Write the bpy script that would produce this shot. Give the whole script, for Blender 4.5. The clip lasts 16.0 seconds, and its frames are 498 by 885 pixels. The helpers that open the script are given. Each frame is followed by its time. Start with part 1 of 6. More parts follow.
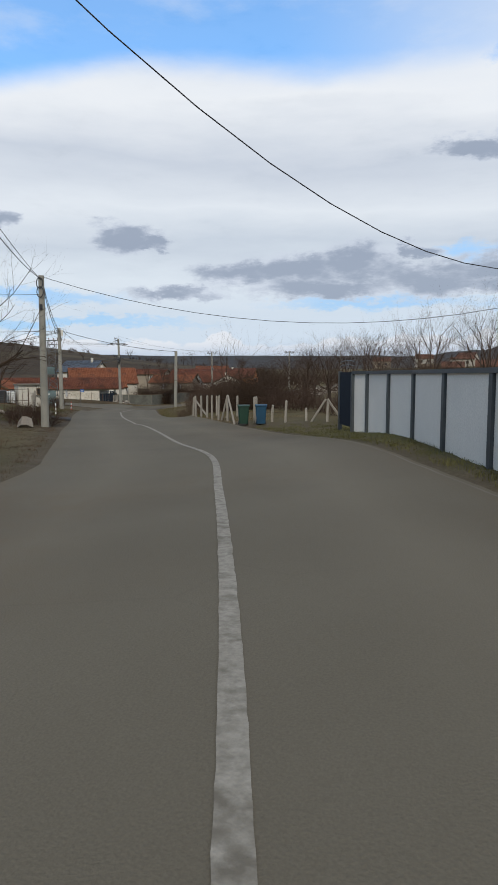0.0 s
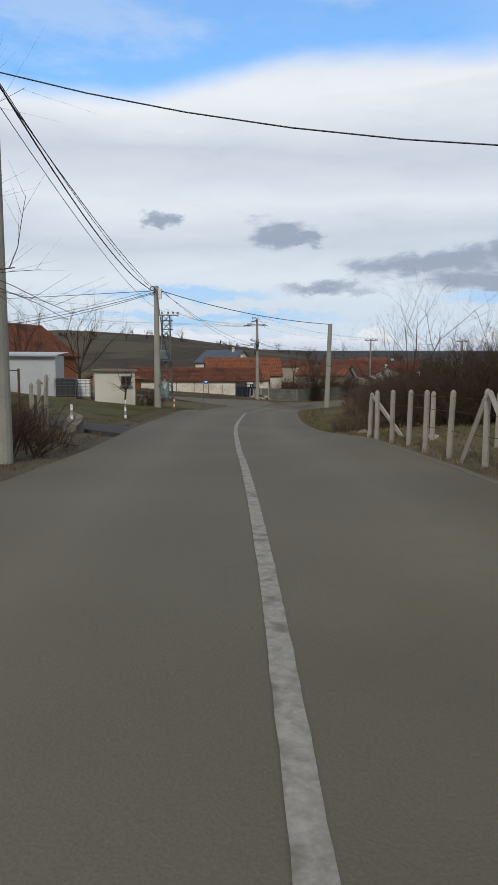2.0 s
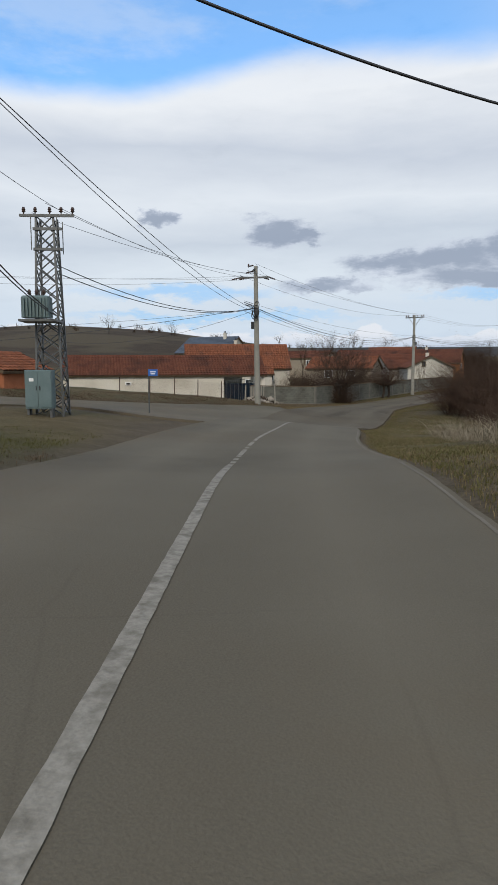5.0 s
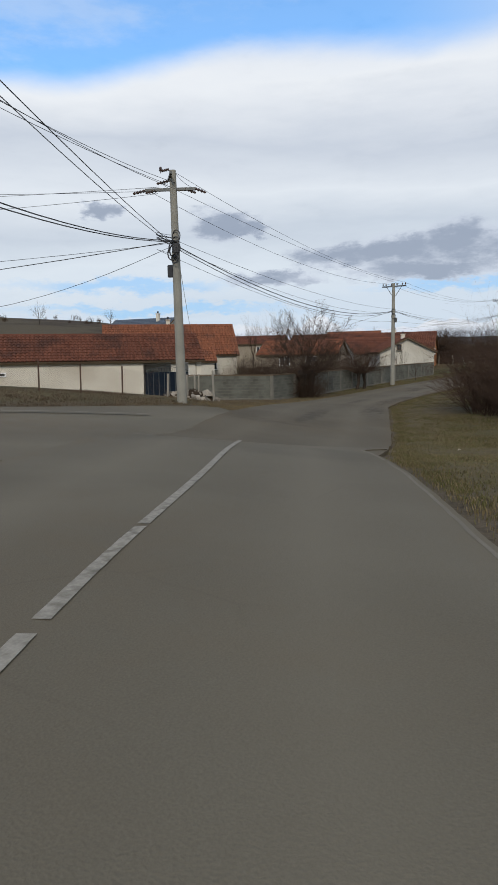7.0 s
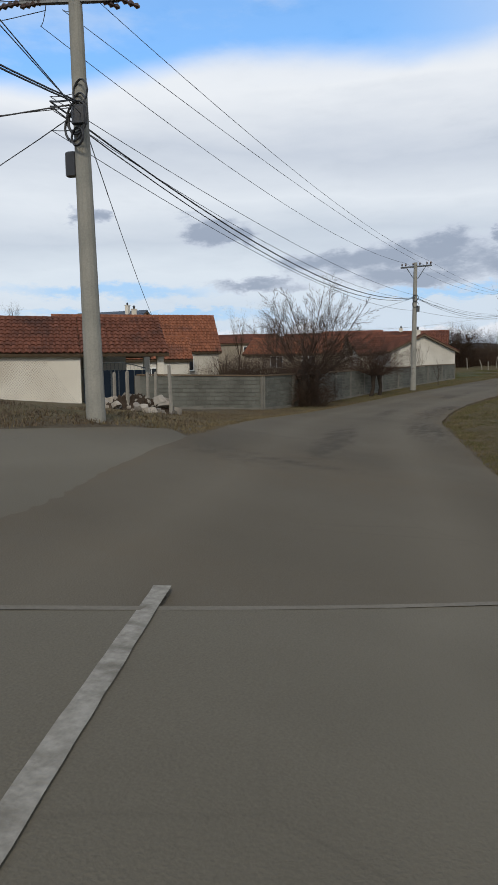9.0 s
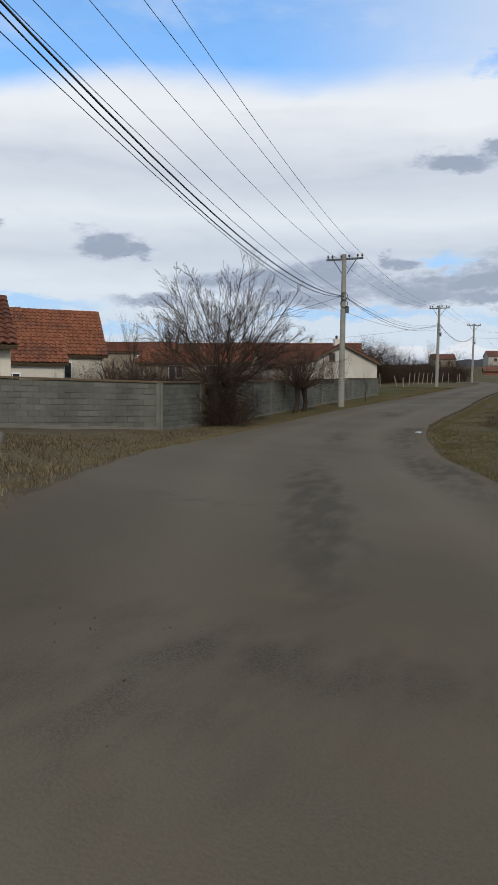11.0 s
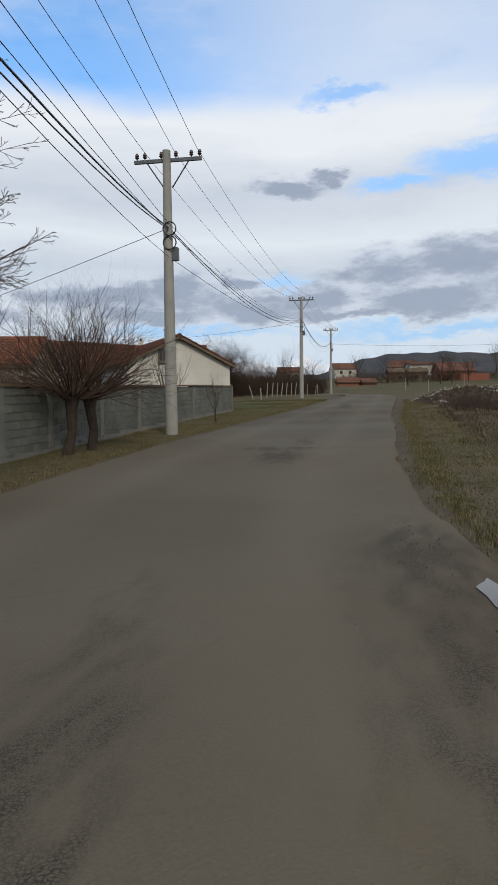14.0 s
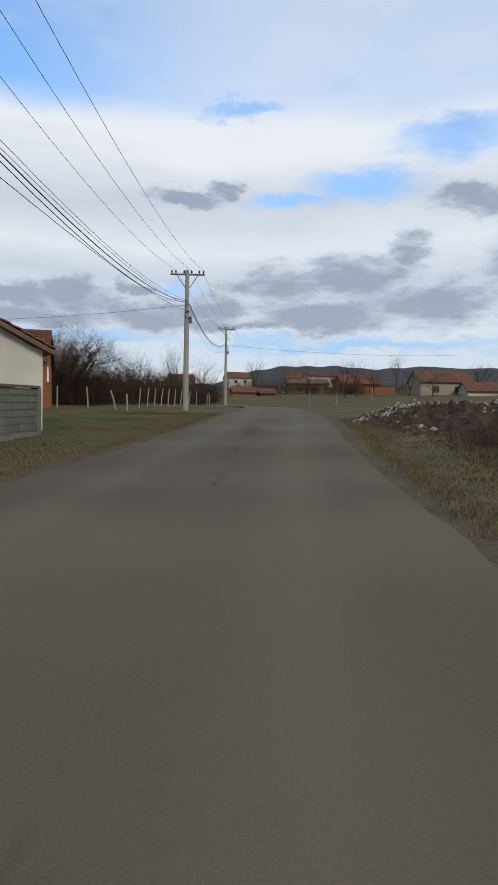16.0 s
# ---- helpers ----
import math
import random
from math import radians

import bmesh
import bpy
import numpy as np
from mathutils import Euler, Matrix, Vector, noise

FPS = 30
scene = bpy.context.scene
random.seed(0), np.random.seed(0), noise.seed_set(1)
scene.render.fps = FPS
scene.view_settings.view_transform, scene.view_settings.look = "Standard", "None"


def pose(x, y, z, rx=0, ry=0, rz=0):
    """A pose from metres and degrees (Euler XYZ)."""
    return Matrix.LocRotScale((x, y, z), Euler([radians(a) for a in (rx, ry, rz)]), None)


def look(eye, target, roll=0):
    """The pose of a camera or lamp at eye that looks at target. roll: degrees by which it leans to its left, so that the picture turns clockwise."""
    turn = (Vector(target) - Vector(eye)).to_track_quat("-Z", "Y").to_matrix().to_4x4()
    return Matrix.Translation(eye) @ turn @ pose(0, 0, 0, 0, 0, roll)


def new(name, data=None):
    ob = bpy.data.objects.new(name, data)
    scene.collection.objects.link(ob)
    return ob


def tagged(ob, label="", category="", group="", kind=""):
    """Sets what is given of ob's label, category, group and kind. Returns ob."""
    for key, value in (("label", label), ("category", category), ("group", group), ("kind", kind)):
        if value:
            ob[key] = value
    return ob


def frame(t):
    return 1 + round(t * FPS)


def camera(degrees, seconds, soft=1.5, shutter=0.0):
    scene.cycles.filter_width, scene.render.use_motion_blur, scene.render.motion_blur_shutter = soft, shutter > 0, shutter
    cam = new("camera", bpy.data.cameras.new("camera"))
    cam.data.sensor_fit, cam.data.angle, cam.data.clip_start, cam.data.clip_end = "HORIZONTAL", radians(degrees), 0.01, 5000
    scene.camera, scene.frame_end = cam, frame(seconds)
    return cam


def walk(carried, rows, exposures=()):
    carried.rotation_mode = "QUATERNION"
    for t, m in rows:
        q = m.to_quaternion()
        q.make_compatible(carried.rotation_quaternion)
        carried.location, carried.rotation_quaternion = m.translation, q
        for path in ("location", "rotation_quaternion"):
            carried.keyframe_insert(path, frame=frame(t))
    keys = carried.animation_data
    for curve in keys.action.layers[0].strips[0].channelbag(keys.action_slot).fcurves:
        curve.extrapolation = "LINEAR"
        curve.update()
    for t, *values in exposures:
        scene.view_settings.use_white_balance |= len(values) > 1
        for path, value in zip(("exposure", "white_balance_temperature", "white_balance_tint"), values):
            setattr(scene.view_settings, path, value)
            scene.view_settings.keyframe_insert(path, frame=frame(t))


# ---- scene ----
cam = camera(42.0, 16.0, 1.15)
# seconds, eye, then yaw, pitch and roll in degrees
PATH = [
    (0.0, 0.012, 0.002, 2.020, 26.83, -5.95, -0.13),
    (0.5, -2.412, 4.397, 1.819, 30.68, -5.65, 0.46),
    (1.0, -5.115, 8.568, 1.678, 34.34, -5.69, 0.44),
    (1.5, -7.966, 12.563, 1.539, 37.40, -5.97, 0.69),
    (2.0, -11.017, 16.502, 1.361, 39.86, -6.39, 0.37),
    (2.5, -14.306, 20.515, 1.173, 41.27, -6.40, -0.03),
    (3.0, -17.661, 24.394, 0.925, 41.90, -5.98, -0.90),
    (3.5, -20.972, 28.228, 0.807, 41.82, -6.02, -0.55),
    (3.7, -22.298, 29.801, 0.752, 41.73, -5.85, -0.81),
    (5.8, -34.465, 45.685, 0.150, 37.97, -7.17, 0.62),
    (6.0, -35.529, 47.116, 0.062, 37.42, -7.16, 0.59),
    (6.5, -37.991, 50.681, -0.170, 36.35, -7.14, -0.07),
    (7.0, -40.230, 53.964, -0.351, 35.42, -7.16, -0.87),
    (7.5, -42.245, 57.055, -0.533, 34.75, -7.08, -0.92),
    (8.0, -44.028, 59.858, -0.675, 34.38, -6.65, -0.58),
    (8.2, -44.648, 60.829, -0.713, 34.48, -6.69, -0.59),
    (10.3, -51.267, 69.672, -1.252, 31.42, -6.02, 0.40),
    (10.5, -51.672, 70.407, -1.294, 29.51, -5.93, 0.61),
    (11.0, -52.543, 72.431, -1.376, 25.13, -5.20, 0.58),
    (11.5, -53.391, 74.648, -1.421, 21.64, -4.78, 0.81),
    (12.0, -54.206, 77.015, -1.472, 19.27, -4.81, 1.46),
    (12.5, -55.044, 79.855, -1.502, 17.54, -5.00, 1.14),
    (13.0, -55.888, 83.021, -1.515, 15.79, -4.30, 0.77),
    (13.5, -56.703, 86.709, -1.531, 14.10, -4.12, -0.97),
    (14.0, -57.569, 90.770, -1.647, 11.88, -3.71, -0.68),
    (14.5, -58.149, 94.607, -1.605, 9.40, -3.35, -0.41),
    (15.0, -58.549, 98.505, -1.474, 6.87, -3.04, 0.59),
    (15.5, -58.893, 102.882, -1.441, 4.47, -3.16, 0.71),
    (16.0, -59.051, 107.760, -1.379, 2.40, -2.89, 1.10),
]
walk(cam, [(t, look((x, y, z), (x - math.sin(radians(a)) * math.cos(radians(b)), y + math.cos(radians(a)) * math.cos(radians(b)), z + math.sin(radians(b))), c)) for t, x, y, z, a, b, c in PATH])

# END WALK

# ---- light ----
world = bpy.data.worlds.new("overcast_sky")
scene.world = world
world.use_nodes = True
wn, wl = world.node_tree.nodes, world.node_tree.links
wn.clear()


def wmath(op, a, b=None, c=None, clamp=False):
    n = wn.new("ShaderNodeMath")
    n.operation, n.use_clamp = op, clamp
    for i, v in enumerate((a, b, c)):
        if v is None:
            continue
        if isinstance(v, (int, float)):
            n.inputs[i].default_value = v
        else:
            wl.new(v, n.inputs[i])
    return n.outputs[0]


def wmix(fac, a, b):
    n = wn.new("ShaderNodeMix")
    n.data_type = "RGBA"
    for sock, v in ((n.inputs[0], fac), (n.inputs[6], a), (n.inputs[7], b)):
        if isinstance(v, (int, float)):
            sock.default_value = v
        elif isinstance(v, tuple):
            sock.default_value = (*v, 1)
        else:
            wl.new(v, sock)
    return n.outputs[2]


def wstep(v, lo, hi):
    n = wn.new("ShaderNodeMapRange")
    n.interpolation_type = "SMOOTHSTEP"
    wl.new(v, n.inputs[0])
    n.inputs[1].default_value, n.inputs[2].default_value = lo, hi
    return n.outputs[0]


def wnoise(vec, scale, detail=6.0, rough=0.55, stretch=(1, 1, 1), shift=(0, 0, 0)):
    m = wn.new("ShaderNodeMapping")
    m.inputs["Scale"].default_value = stretch
    m.inputs["Location"].default_value = shift
    wl.new(vec, m.inputs["Vector"])
    n = wn.new("ShaderNodeTexNoise")
    n.inputs["Scale"].default_value, n.inputs["Detail"].default_value, n.inputs["Roughness"].default_value = scale, detail, rough
    wl.new(m.outputs[0], n.inputs["Vector"])
    return n.outputs[0]


SUN_ELEVATION, SUN_AZIMUTH = radians(38), radians(150)
sky = wn.new("ShaderNodeTexSky")
sky.sky_type, sky.sun_disc = "NISHITA", False
sky.sun_elevation, sky.sun_rotation = SUN_ELEVATION, SUN_AZIMUTH
coord = wn.new("ShaderNodeTexCoord")
sep = wn.new("ShaderNodeSeparateXYZ")
wl.new(coord.outputs["Generated"], sep.inputs[0])
height = wmath("MAXIMUM", sep.outputs[2], 0.0)


def layered(k):
    """The view direction with its height stretched, so that cloud lies in level banks."""
    v = wn.new("ShaderNodeCombineXYZ")
    wl.new(sep.outputs[0], v.inputs[0])
    wl.new(sep.outputs[1], v.inputs[1])
    wl.new(wmath("MULTIPLY", sep.outputs[2], k), v.inputs[2])
    return v.outputs[0]


# azimuth (from +y, to the left) and elevation of the direction, in degrees
azimuth = wmath("MULTIPLY", wmath("ARCTAN2", wmath("MULTIPLY", sep.outputs[0], -1.0), sep.outputs[1]), 57.2958)
elevation = wmath("MULTIPLY", wmath("ARCSINE", sep.outputs[2]), 57.2958)


def swirl(vec, scale, detail, rough, shift, reach):
    """A noise centred on nought, in degrees."""
    return wmath("MULTIPLY", wmath("SUBTRACT", wnoise(vec, scale, detail, rough, (1, 1, 1), shift), 0.5), reach)


def joined(x, y):
    v = wn.new("ShaderNodeCombineXYZ")
    wl.new(x, v.inputs[0])
    wl.new(y, v.inputs[1])
    return v.outputs[0]


def bank(centre, size):
    """1 in the middle of an oval of sky, 0 at its rim, less outside; with a ragged outline."""
    d = wn.new("ShaderNodeVectorMath")
    d.operation = "SUBTRACT"
    wl.new(torn, d.inputs[0])
    d.inputs[1].default_value = (*centre, 0)
    k = wn.new("ShaderNodeVectorMath")
    k.operation = "MULTIPLY"
    wl.new(d.outputs[0], k.inputs[0])
    k.inputs[1].default_value = (1 / size[0], 1 / size[1], 0)
    q = wn.new("ShaderNodeVectorMath")
    q.operation = "LENGTH"
    wl.new(k.outputs[0], q.inputs[0])
    return wmath("SUBTRACT", 1.0, q.outputs["Value"])


def most(values):
    out = values[0]
    for v in values[1:]:
        out = wmath("SMOOTH_MAX", out, v, 0.25)
    return out


ragged = layered(2.4)
torn = joined(wmath("ADD", azimuth, swirl(ragged, 12.0, 9, 0.66, (1.3, 0.2, 0.5), 8.0)), wmath("ADD", elevation, swirl(ragged, 14.0, 9, 0.66, (4.3, 1.2, 0.9), 4.2)))
# the pale high layer: it ends in a soft edge some way up, with blue beyond it that pales to the east
rolling = swirl(layered(2.6), 3.2, 6, 0.55, (2.3, 0.4, 0.2), 3.4)
edge = wmath("ADD", wmath("SUBTRACT", elevation, wmath("SUBTRACT", 24.1, wmath("MULTIPLY", wstep(azimuth, 34.0, 52.0), 2.6))), rolling)
clear = wmath("MULTIPLY", wstep(edge, -1.5, 0.9), wmath("ADD", 0.34, wmath("MULTIPLY", wstep(azimuth, 2.0, 26.0), 0.66)))
clear = wmath("MULTIPLY", clear, wmath("SUBTRACT", 1.0, wmath("MULTIPLY", wstep(swirl(layered(3.0), 5.0, 7, 0.6, (0.7, 5.2, 1.0), 1.0), -0.04, 0.18), 0.30)))
overhead = wmath("MULTIPLY", wstep(elevation, 30.0, 42.0), wmath("ADD", 0.55, swirl(layered(2.2), 1.7, 7, 0.55, (2.3, 0.4, 0.2), 2.2)), clamp=True)
clear = wmath("SUBTRACT", clear, overhead, clamp=True)
gaps = most([bank(c, r) for c, r in (((-7.0, 18.6), (5.5, 1.5)), ((-14.5, 21.9), (6.0, 1.7)), ((3.0, 24.4), (4.5, 0.9)), ((-1.0, 17.4), (3.5, 0.8)), ((46.0, 6.4), (9.0, 0.7)), ((43.0, 4.4), (12.0, 0.45)), ((9.0, 10.2), (3.2, 0.8)), ((-6.0, 5.7), (16.0, 0.7)), ((16.0, 6.0), (9.0, 0.55)))])
clear = wmath("MAXIMUM", clear, wmath("MULTIPLY", wstep(gaps, -0.35, 0.75), 0.8))
# tone inside the layer: level banks of white and lilac grey
heightened = wmath("ADD", elevation, swirl(layered(4.5), 3.0, 7, 0.55, (9.0, 2.0, 0.4), 7.0))
levels_ = wn.new("ShaderNodeValToRGB")
wl.new(wmath("DIVIDE", heightened, 40.0), levels_.inputs[0])
stops = ((0.0, (0.49, 0.63, 0.80)), (0.07, (0.65, 0.76, 0.87)), (0.13, (0.66, 0.76, 0.86)), (0.19, (0.75, 0.83, 0.90)), (0.26, (0.58, 0.655, 0.745)), (0.34, (0.80, 0.855, 0.91)), (0.44, (0.585, 0.645, 0.735)), (0.53, (0.90, 0.93, 0.96)), (0.63, (0.78, 0.84, 0.93)), (1.0, (0.64, 0.72, 0.83)))
while len(levels_.color_ramp.elements) < len(stops):
    levels_.color_ramp.elements.new(0.5)
for e, (p, c) in zip(levels_.color_ramp.elements, stops):
    e.position, e.color = p, (*c, 1)
pale = levels_.outputs[0]
# single grey clouds and the long grey belt over the horizon
CLOUDS = ((37.6, 11.3, 3.2, 1.7), (35.4, 10.8, 2.4, 0.7), (47.5, 12.4, 2.0, 0.9), (28.0, 8.6, 5.0, 1.6), (22.5, 8.8, 5.0, 1.7), (17.0, 9.3, 4.4, 2.0), (20.0, 7.3, 8.0, 1.3),
          (12.0, 7.9, 6.0, 2.0), (6.5, 8.5, 5.0, 2.0), (33.0, 6.9, 4.5, 0.9), (8.6, 17.5, 4.4, 1.1), (12.8, 10.3, 2.2, 0.8), (5.0, 18.3, 2.5, 0.8), (0.0, 10.6, 6.0, 2.3), (-6.5, 11.2, 6.5, 2.8),
          (-4.0, 8.0, 9.0, 1.9), (-13.0, 9.2, 8.0, 2.7), (-11.0, 13.6, 3.0, 1.7), (-16.0, 17.3, 4.0, 1.6), (-21.0, 12.0, 6.0, 3.0), (3.0, 7.2, 12.0, 0.9))
field = most([bank((a, e), (w, h)) for a, e, w, h in CLOUDS])
elsewhere = wmath("MULTIPLY", wmath("SUBTRACT", 1.0, wmath("MULTIPLY", wstep(azimuth, -40.0, -26.0), wmath("SUBTRACT", 1.0, wstep(azimuth, 66.0, 80.0)))), wmath("SUBTRACT", wnoise(layered(2.6), 3.0, 9, 0.6, (1, 1, 1), (1.3, 0.2, 0.55)), 0.35))
field = wmath("MAXIMUM", field, elsewhere)
grey = wstep(field, -0.24, 0.50)
heavy = wmix(wstep(wmath("ADD", field, swirl(layered(3.0), 14.0, 7, 0.6, (3.3, 8.2, 0.2), 1.6)), 0.0, 0.75), (0.60, 0.66, 0.77), (0.315, 0.375, 0.485))
blue = wn.new("ShaderNodeVectorMath")
blue.operation = "MULTIPLY"
blue.inputs[1].default_value = (0.092, 0.205, 0.275)
wl.new(sky.outputs[0], blue.inputs[0])
# thin haze pales the blue low down
hazed = wmix(wmath("MULTIPLY", wmath("SUBTRACT", 1.0, wstep(height, 0.10, 0.40)), 0.85), blue.outputs[0], (0.27, 0.50, 0.83))
tone = wmix(clear, pale, hazed)
# a bright bank of far heaped cloud low down
heaped = wmath("SUBTRACT", wmath("ADD", 3.2, swirl(layered(1.5), 16.0, 6, 0.5, (4.4, 7.0, 0.1), 4.5)), elevation)
tone = wmix(wmath("MULTIPLY", wstep(heaped, 0.0, 0.35), 0.85), tone, (0.86, 0.88, 0.92))
tone = wmix(wmath("MULTIPLY", wmath("SUBTRACT", 1.0, wstep(elevation, 1.6, 3.0)), 0.8), tone, (0.50, 0.60, 0.74))
tone = wmix(wmath("MULTIPLY", grey, 0.92), tone, heavy)
back = wn.new("ShaderNodeBackground")
back.inputs["Strength"].default_value = 1.0
wl.new(tone, back.inputs["Color"])
wout = wn.new("ShaderNodeOutputWorld")
wl.new(back.outputs[0], wout.inputs[0])

sun = new("sun", bpy.data.lights.new("sun", "SUN"))
sun.data.energy, sun.data.angle, sun.data.color = 1.85, radians(12), (1.0, 0.91, 0.78)
# the sky's sun rotation runs clockwise from +y
sun_dir = Vector((math.sin(SUN_AZIMUTH) * math.cos(SUN_ELEVATION), math.cos(SUN_AZIMUTH) * math.cos(SUN_ELEVATION), math.sin(SUN_ELEVATION)))
sun.matrix_world = look(sun_dir * 60, (0, 0, 0))
scene.view_settings.exposure = 0.0


# ---- materials ----
def material(name, a, b, rough=0.85, scale=3.0, fine=40.0, bump=0.15, metal=0.0, c=None, vary=0.0, wave=None):
    """Two colours mixed by coarse and fine noise, an optional stain colour, relief by the fine noise."""
    m = bpy.data.materials.new(name)
    m.use_nodes = True
    n, l = m.node_tree.nodes, m.node_tree.links
    bsdf = n["Principled BSDF"]
    bsdf.inputs["Roughness"].default_value, bsdf.inputs["Metallic"].default_value = rough, metal
    bsdf.inputs["Specular IOR Level"].default_value = 0.5 if rough < 0.65 else 0.12
    geo = n.new("ShaderNodeNewGeometry")
    big, small = n.new("ShaderNodeTexNoise"), n.new("ShaderNodeTexNoise")
    for t, s, d in ((big, scale, 5), (small, fine, 4)):
        t.inputs["Scale"].default_value, t.inputs["Detail"].default_value = s, d
        l.new(geo.outputs["Position"], t.inputs["Vector"])

    def mix(fac, x, y, kind="MIX"):
        k = n.new("ShaderNodeMix")
        k.data_type, k.blend_type = "RGBA", kind
        for sock, v in ((k.inputs[0], fac), (k.inputs[6], x), (k.inputs[7], y)):
            if isinstance(v, (int, float)):
                sock.default_value = v
            elif isinstance(v, tuple):
                sock.default_value = (*v, 1)
            else:
                l.new(v, sock)
        return k.outputs[2]

    def ramp(v, lo, hi):
        k = n.new("ShaderNodeMapRange")
        l.new(v, k.inputs[0])
        k.inputs[1].default_value, k.inputs[2].default_value = lo, hi
        return k.outputs[0]

    col = mix(ramp(big.outputs[0], 0.33, 0.67), a, b)
    mean = tuple((p + q) * 0.5 for p, q in zip(a, b))
    grain = mix(ramp(small.outputs[0], 0.3, 0.7), tuple(v * 0.72 for v in mean), tuple(min(1.0, v * 1.25) for v in mean))
    col = mix(0.35, col, grain)
    if c:
        stain = n.new("ShaderNodeTexNoise")
        stain.inputs["Scale"].default_value, stain.inputs["Detail"].default_value = scale * 0.45, 8
        l.new(geo.outputs["Position"], stain.inputs["Vector"])
        col = mix(ramp(stain.outputs[0], 0.5, 0.68), col, c)
    if vary:
        info = n.new("ShaderNodeObjectInfo")
        isl = n.new("ShaderNodeNewGeometry")
        add = n.new("ShaderNodeMath")
        add.operation = "ADD"
        l.new(info.outputs["Random"], add.inputs[0])
        l.new(isl.outputs["Random Per Island"], add.inputs[1])
        fr = n.new("ShaderNodeMath")
        fr.operation = "FRACT"
        l.new(add.outputs[0], fr.inputs[0])
        hsv = n.new("ShaderNodeHueSaturation")
        l.new(col, hsv.inputs["Color"])
        val = n.new("ShaderNodeMapRange")
        l.new(fr.outputs[0], val.inputs[0])
        val.inputs[3].default_value, val.inputs[4].default_value = 1 - vary, 1 + vary
        l.new(val.outputs[0], hsv.inputs["Value"])
        col = hsv.outputs[0]
    l.new(col, bsdf.inputs["Base Color"])
    if bump:
        bp = n.new("ShaderNodeBump")
        bp.inputs["Strength"].default_value, bp.inputs["Distance"].default_value = bump, 0.02
        l.new(small.outputs[0], bp.inputs["Height"])
        l.new(bp.outputs[0], bsdf.inputs["Normal"])
    m.diffuse_color = (*mean, 1)
    return m


def road_material(name, a, b, dust, crumb, rough):
    """Asphalt: aggregate speckle, pale wheel tracks, brown dust at the rims, dark crumbled places and fine cracks."""
    m = material(name, a, b, rough, 0.30, 70, 0.35, c=tuple(v * 0.8 for v in a))
    n, l = m.node_tree.nodes, m.node_tree.links
    bsdf = n["Principled BSDF"]
    base = bsdf.inputs["Base Color"].links[0].from_socket
    geo, att = n.new("ShaderNodeNewGeometry"), n.new("ShaderNodeVertexColor")
    att.layer_name = "wear"
    sp = n.new("ShaderNodeSeparateColor")
    l.new(att.outputs[0], sp.inputs[0])

    def tex(kind, scale, detail=5):
        t = n.new(kind)
        t.inputs["Scale"].default_value = scale
        if kind == "ShaderNodeTexNoise":
            t.inputs["Detail"].default_value = detail
        l.new(geo.outputs["Position"], t.inputs["Vector"])
        return t

    def calc(op, x, y):
        k = n.new("ShaderNodeMath")
        k.operation, k.use_clamp = op, True
        for sock, v in zip(k.inputs, (x, y)):
            if isinstance(v, (int, float)):
                sock.default_value = v
            else:
                l.new(v, sock)
        return k.outputs[0]

    def ramp(v, lo, hi):
        k = n.new("ShaderNodeMapRange")
        l.new(v, k.inputs[0])
        k.inputs[1].default_value, k.inputs[2].default_value = lo, hi
        return k.outputs[0]

    def mix(fac, x, y):
        k = n.new("ShaderNodeMix")
        k.data_type = "RGBA"
        l.new(fac, k.inputs[0])
        for sock, v in ((k.inputs[6], x), (k.inputs[7], y)):
            if isinstance(v, tuple):
                sock.default_value = (*v, 1)
            else:
                l.new(v, sock)
        return k.outputs[2]

    mid_ = tex("ShaderNodeTexNoise", 2.2, 8).outputs[0]
    grit = tex("ShaderNodeTexNoise", 60, 6).outputs[0]
    wide = tex("ShaderNodeTexNoise", 0.12, 4).outputs[0]
    col = mix(calc("MULTIPLY", sp.outputs[1], 0.35), base, tuple(v * 1.25 for v in b))
    col = mix(calc("MULTIPLY", calc("ADD", sp.outputs[2], ramp(wide, 0.48, 0.75)), ramp(mid_, 0.25, 0.7)), col, dust)
    torn_ = tex("ShaderNodeTexNoise", 4.0, 9)
    drawn = n.new("ShaderNodeVectorMath")
    drawn.operation = "MULTIPLY"
    l.new(geo.outputs["Position"], drawn.inputs[0])
    drawn.inputs[1].default_value = (1.3, 0.4, 1.0)
    l.new(drawn.outputs[0], torn_.inputs["Vector"])
    hole = ramp(calc("MULTIPLY", sp.outputs[0], ramp(torn_.outputs[0], 0.26, 0.64)), 0.14, 0.56)
    lumps = tex("ShaderNodeTexVoronoi", 58.0)
    lumps.feature = "DISTANCE_TO_EDGE"
    seams = calc("SUBTRACT", 1.0, ramp(lumps.outputs["Distance"], 0.02, 0.22))
    col = mix(calc("MULTIPLY", calc("MULTIPLY", hole, 0.9), calc("ADD", 0.22, calc("MULTIPLY", seams, ramp(grit, 0.36, 0.56)))), col, crumb)
    cell = tex("ShaderNodeTexVoronoi", 0.55)
    cell.feature = "DISTANCE_TO_EDGE"
    warp = n.new("ShaderNodeMix")
    warp.data_type = "VECTOR"
    warp.inputs[0].default_value = 0.10
    wob = tex("ShaderNodeTexNoise", 1.7, 6)
    l.new(geo.outputs["Position"], warp.inputs[4])
    l.new(wob.outputs["Color"], warp.inputs[5])
    l.new(warp.outputs[1], cell.inputs["Vector"])
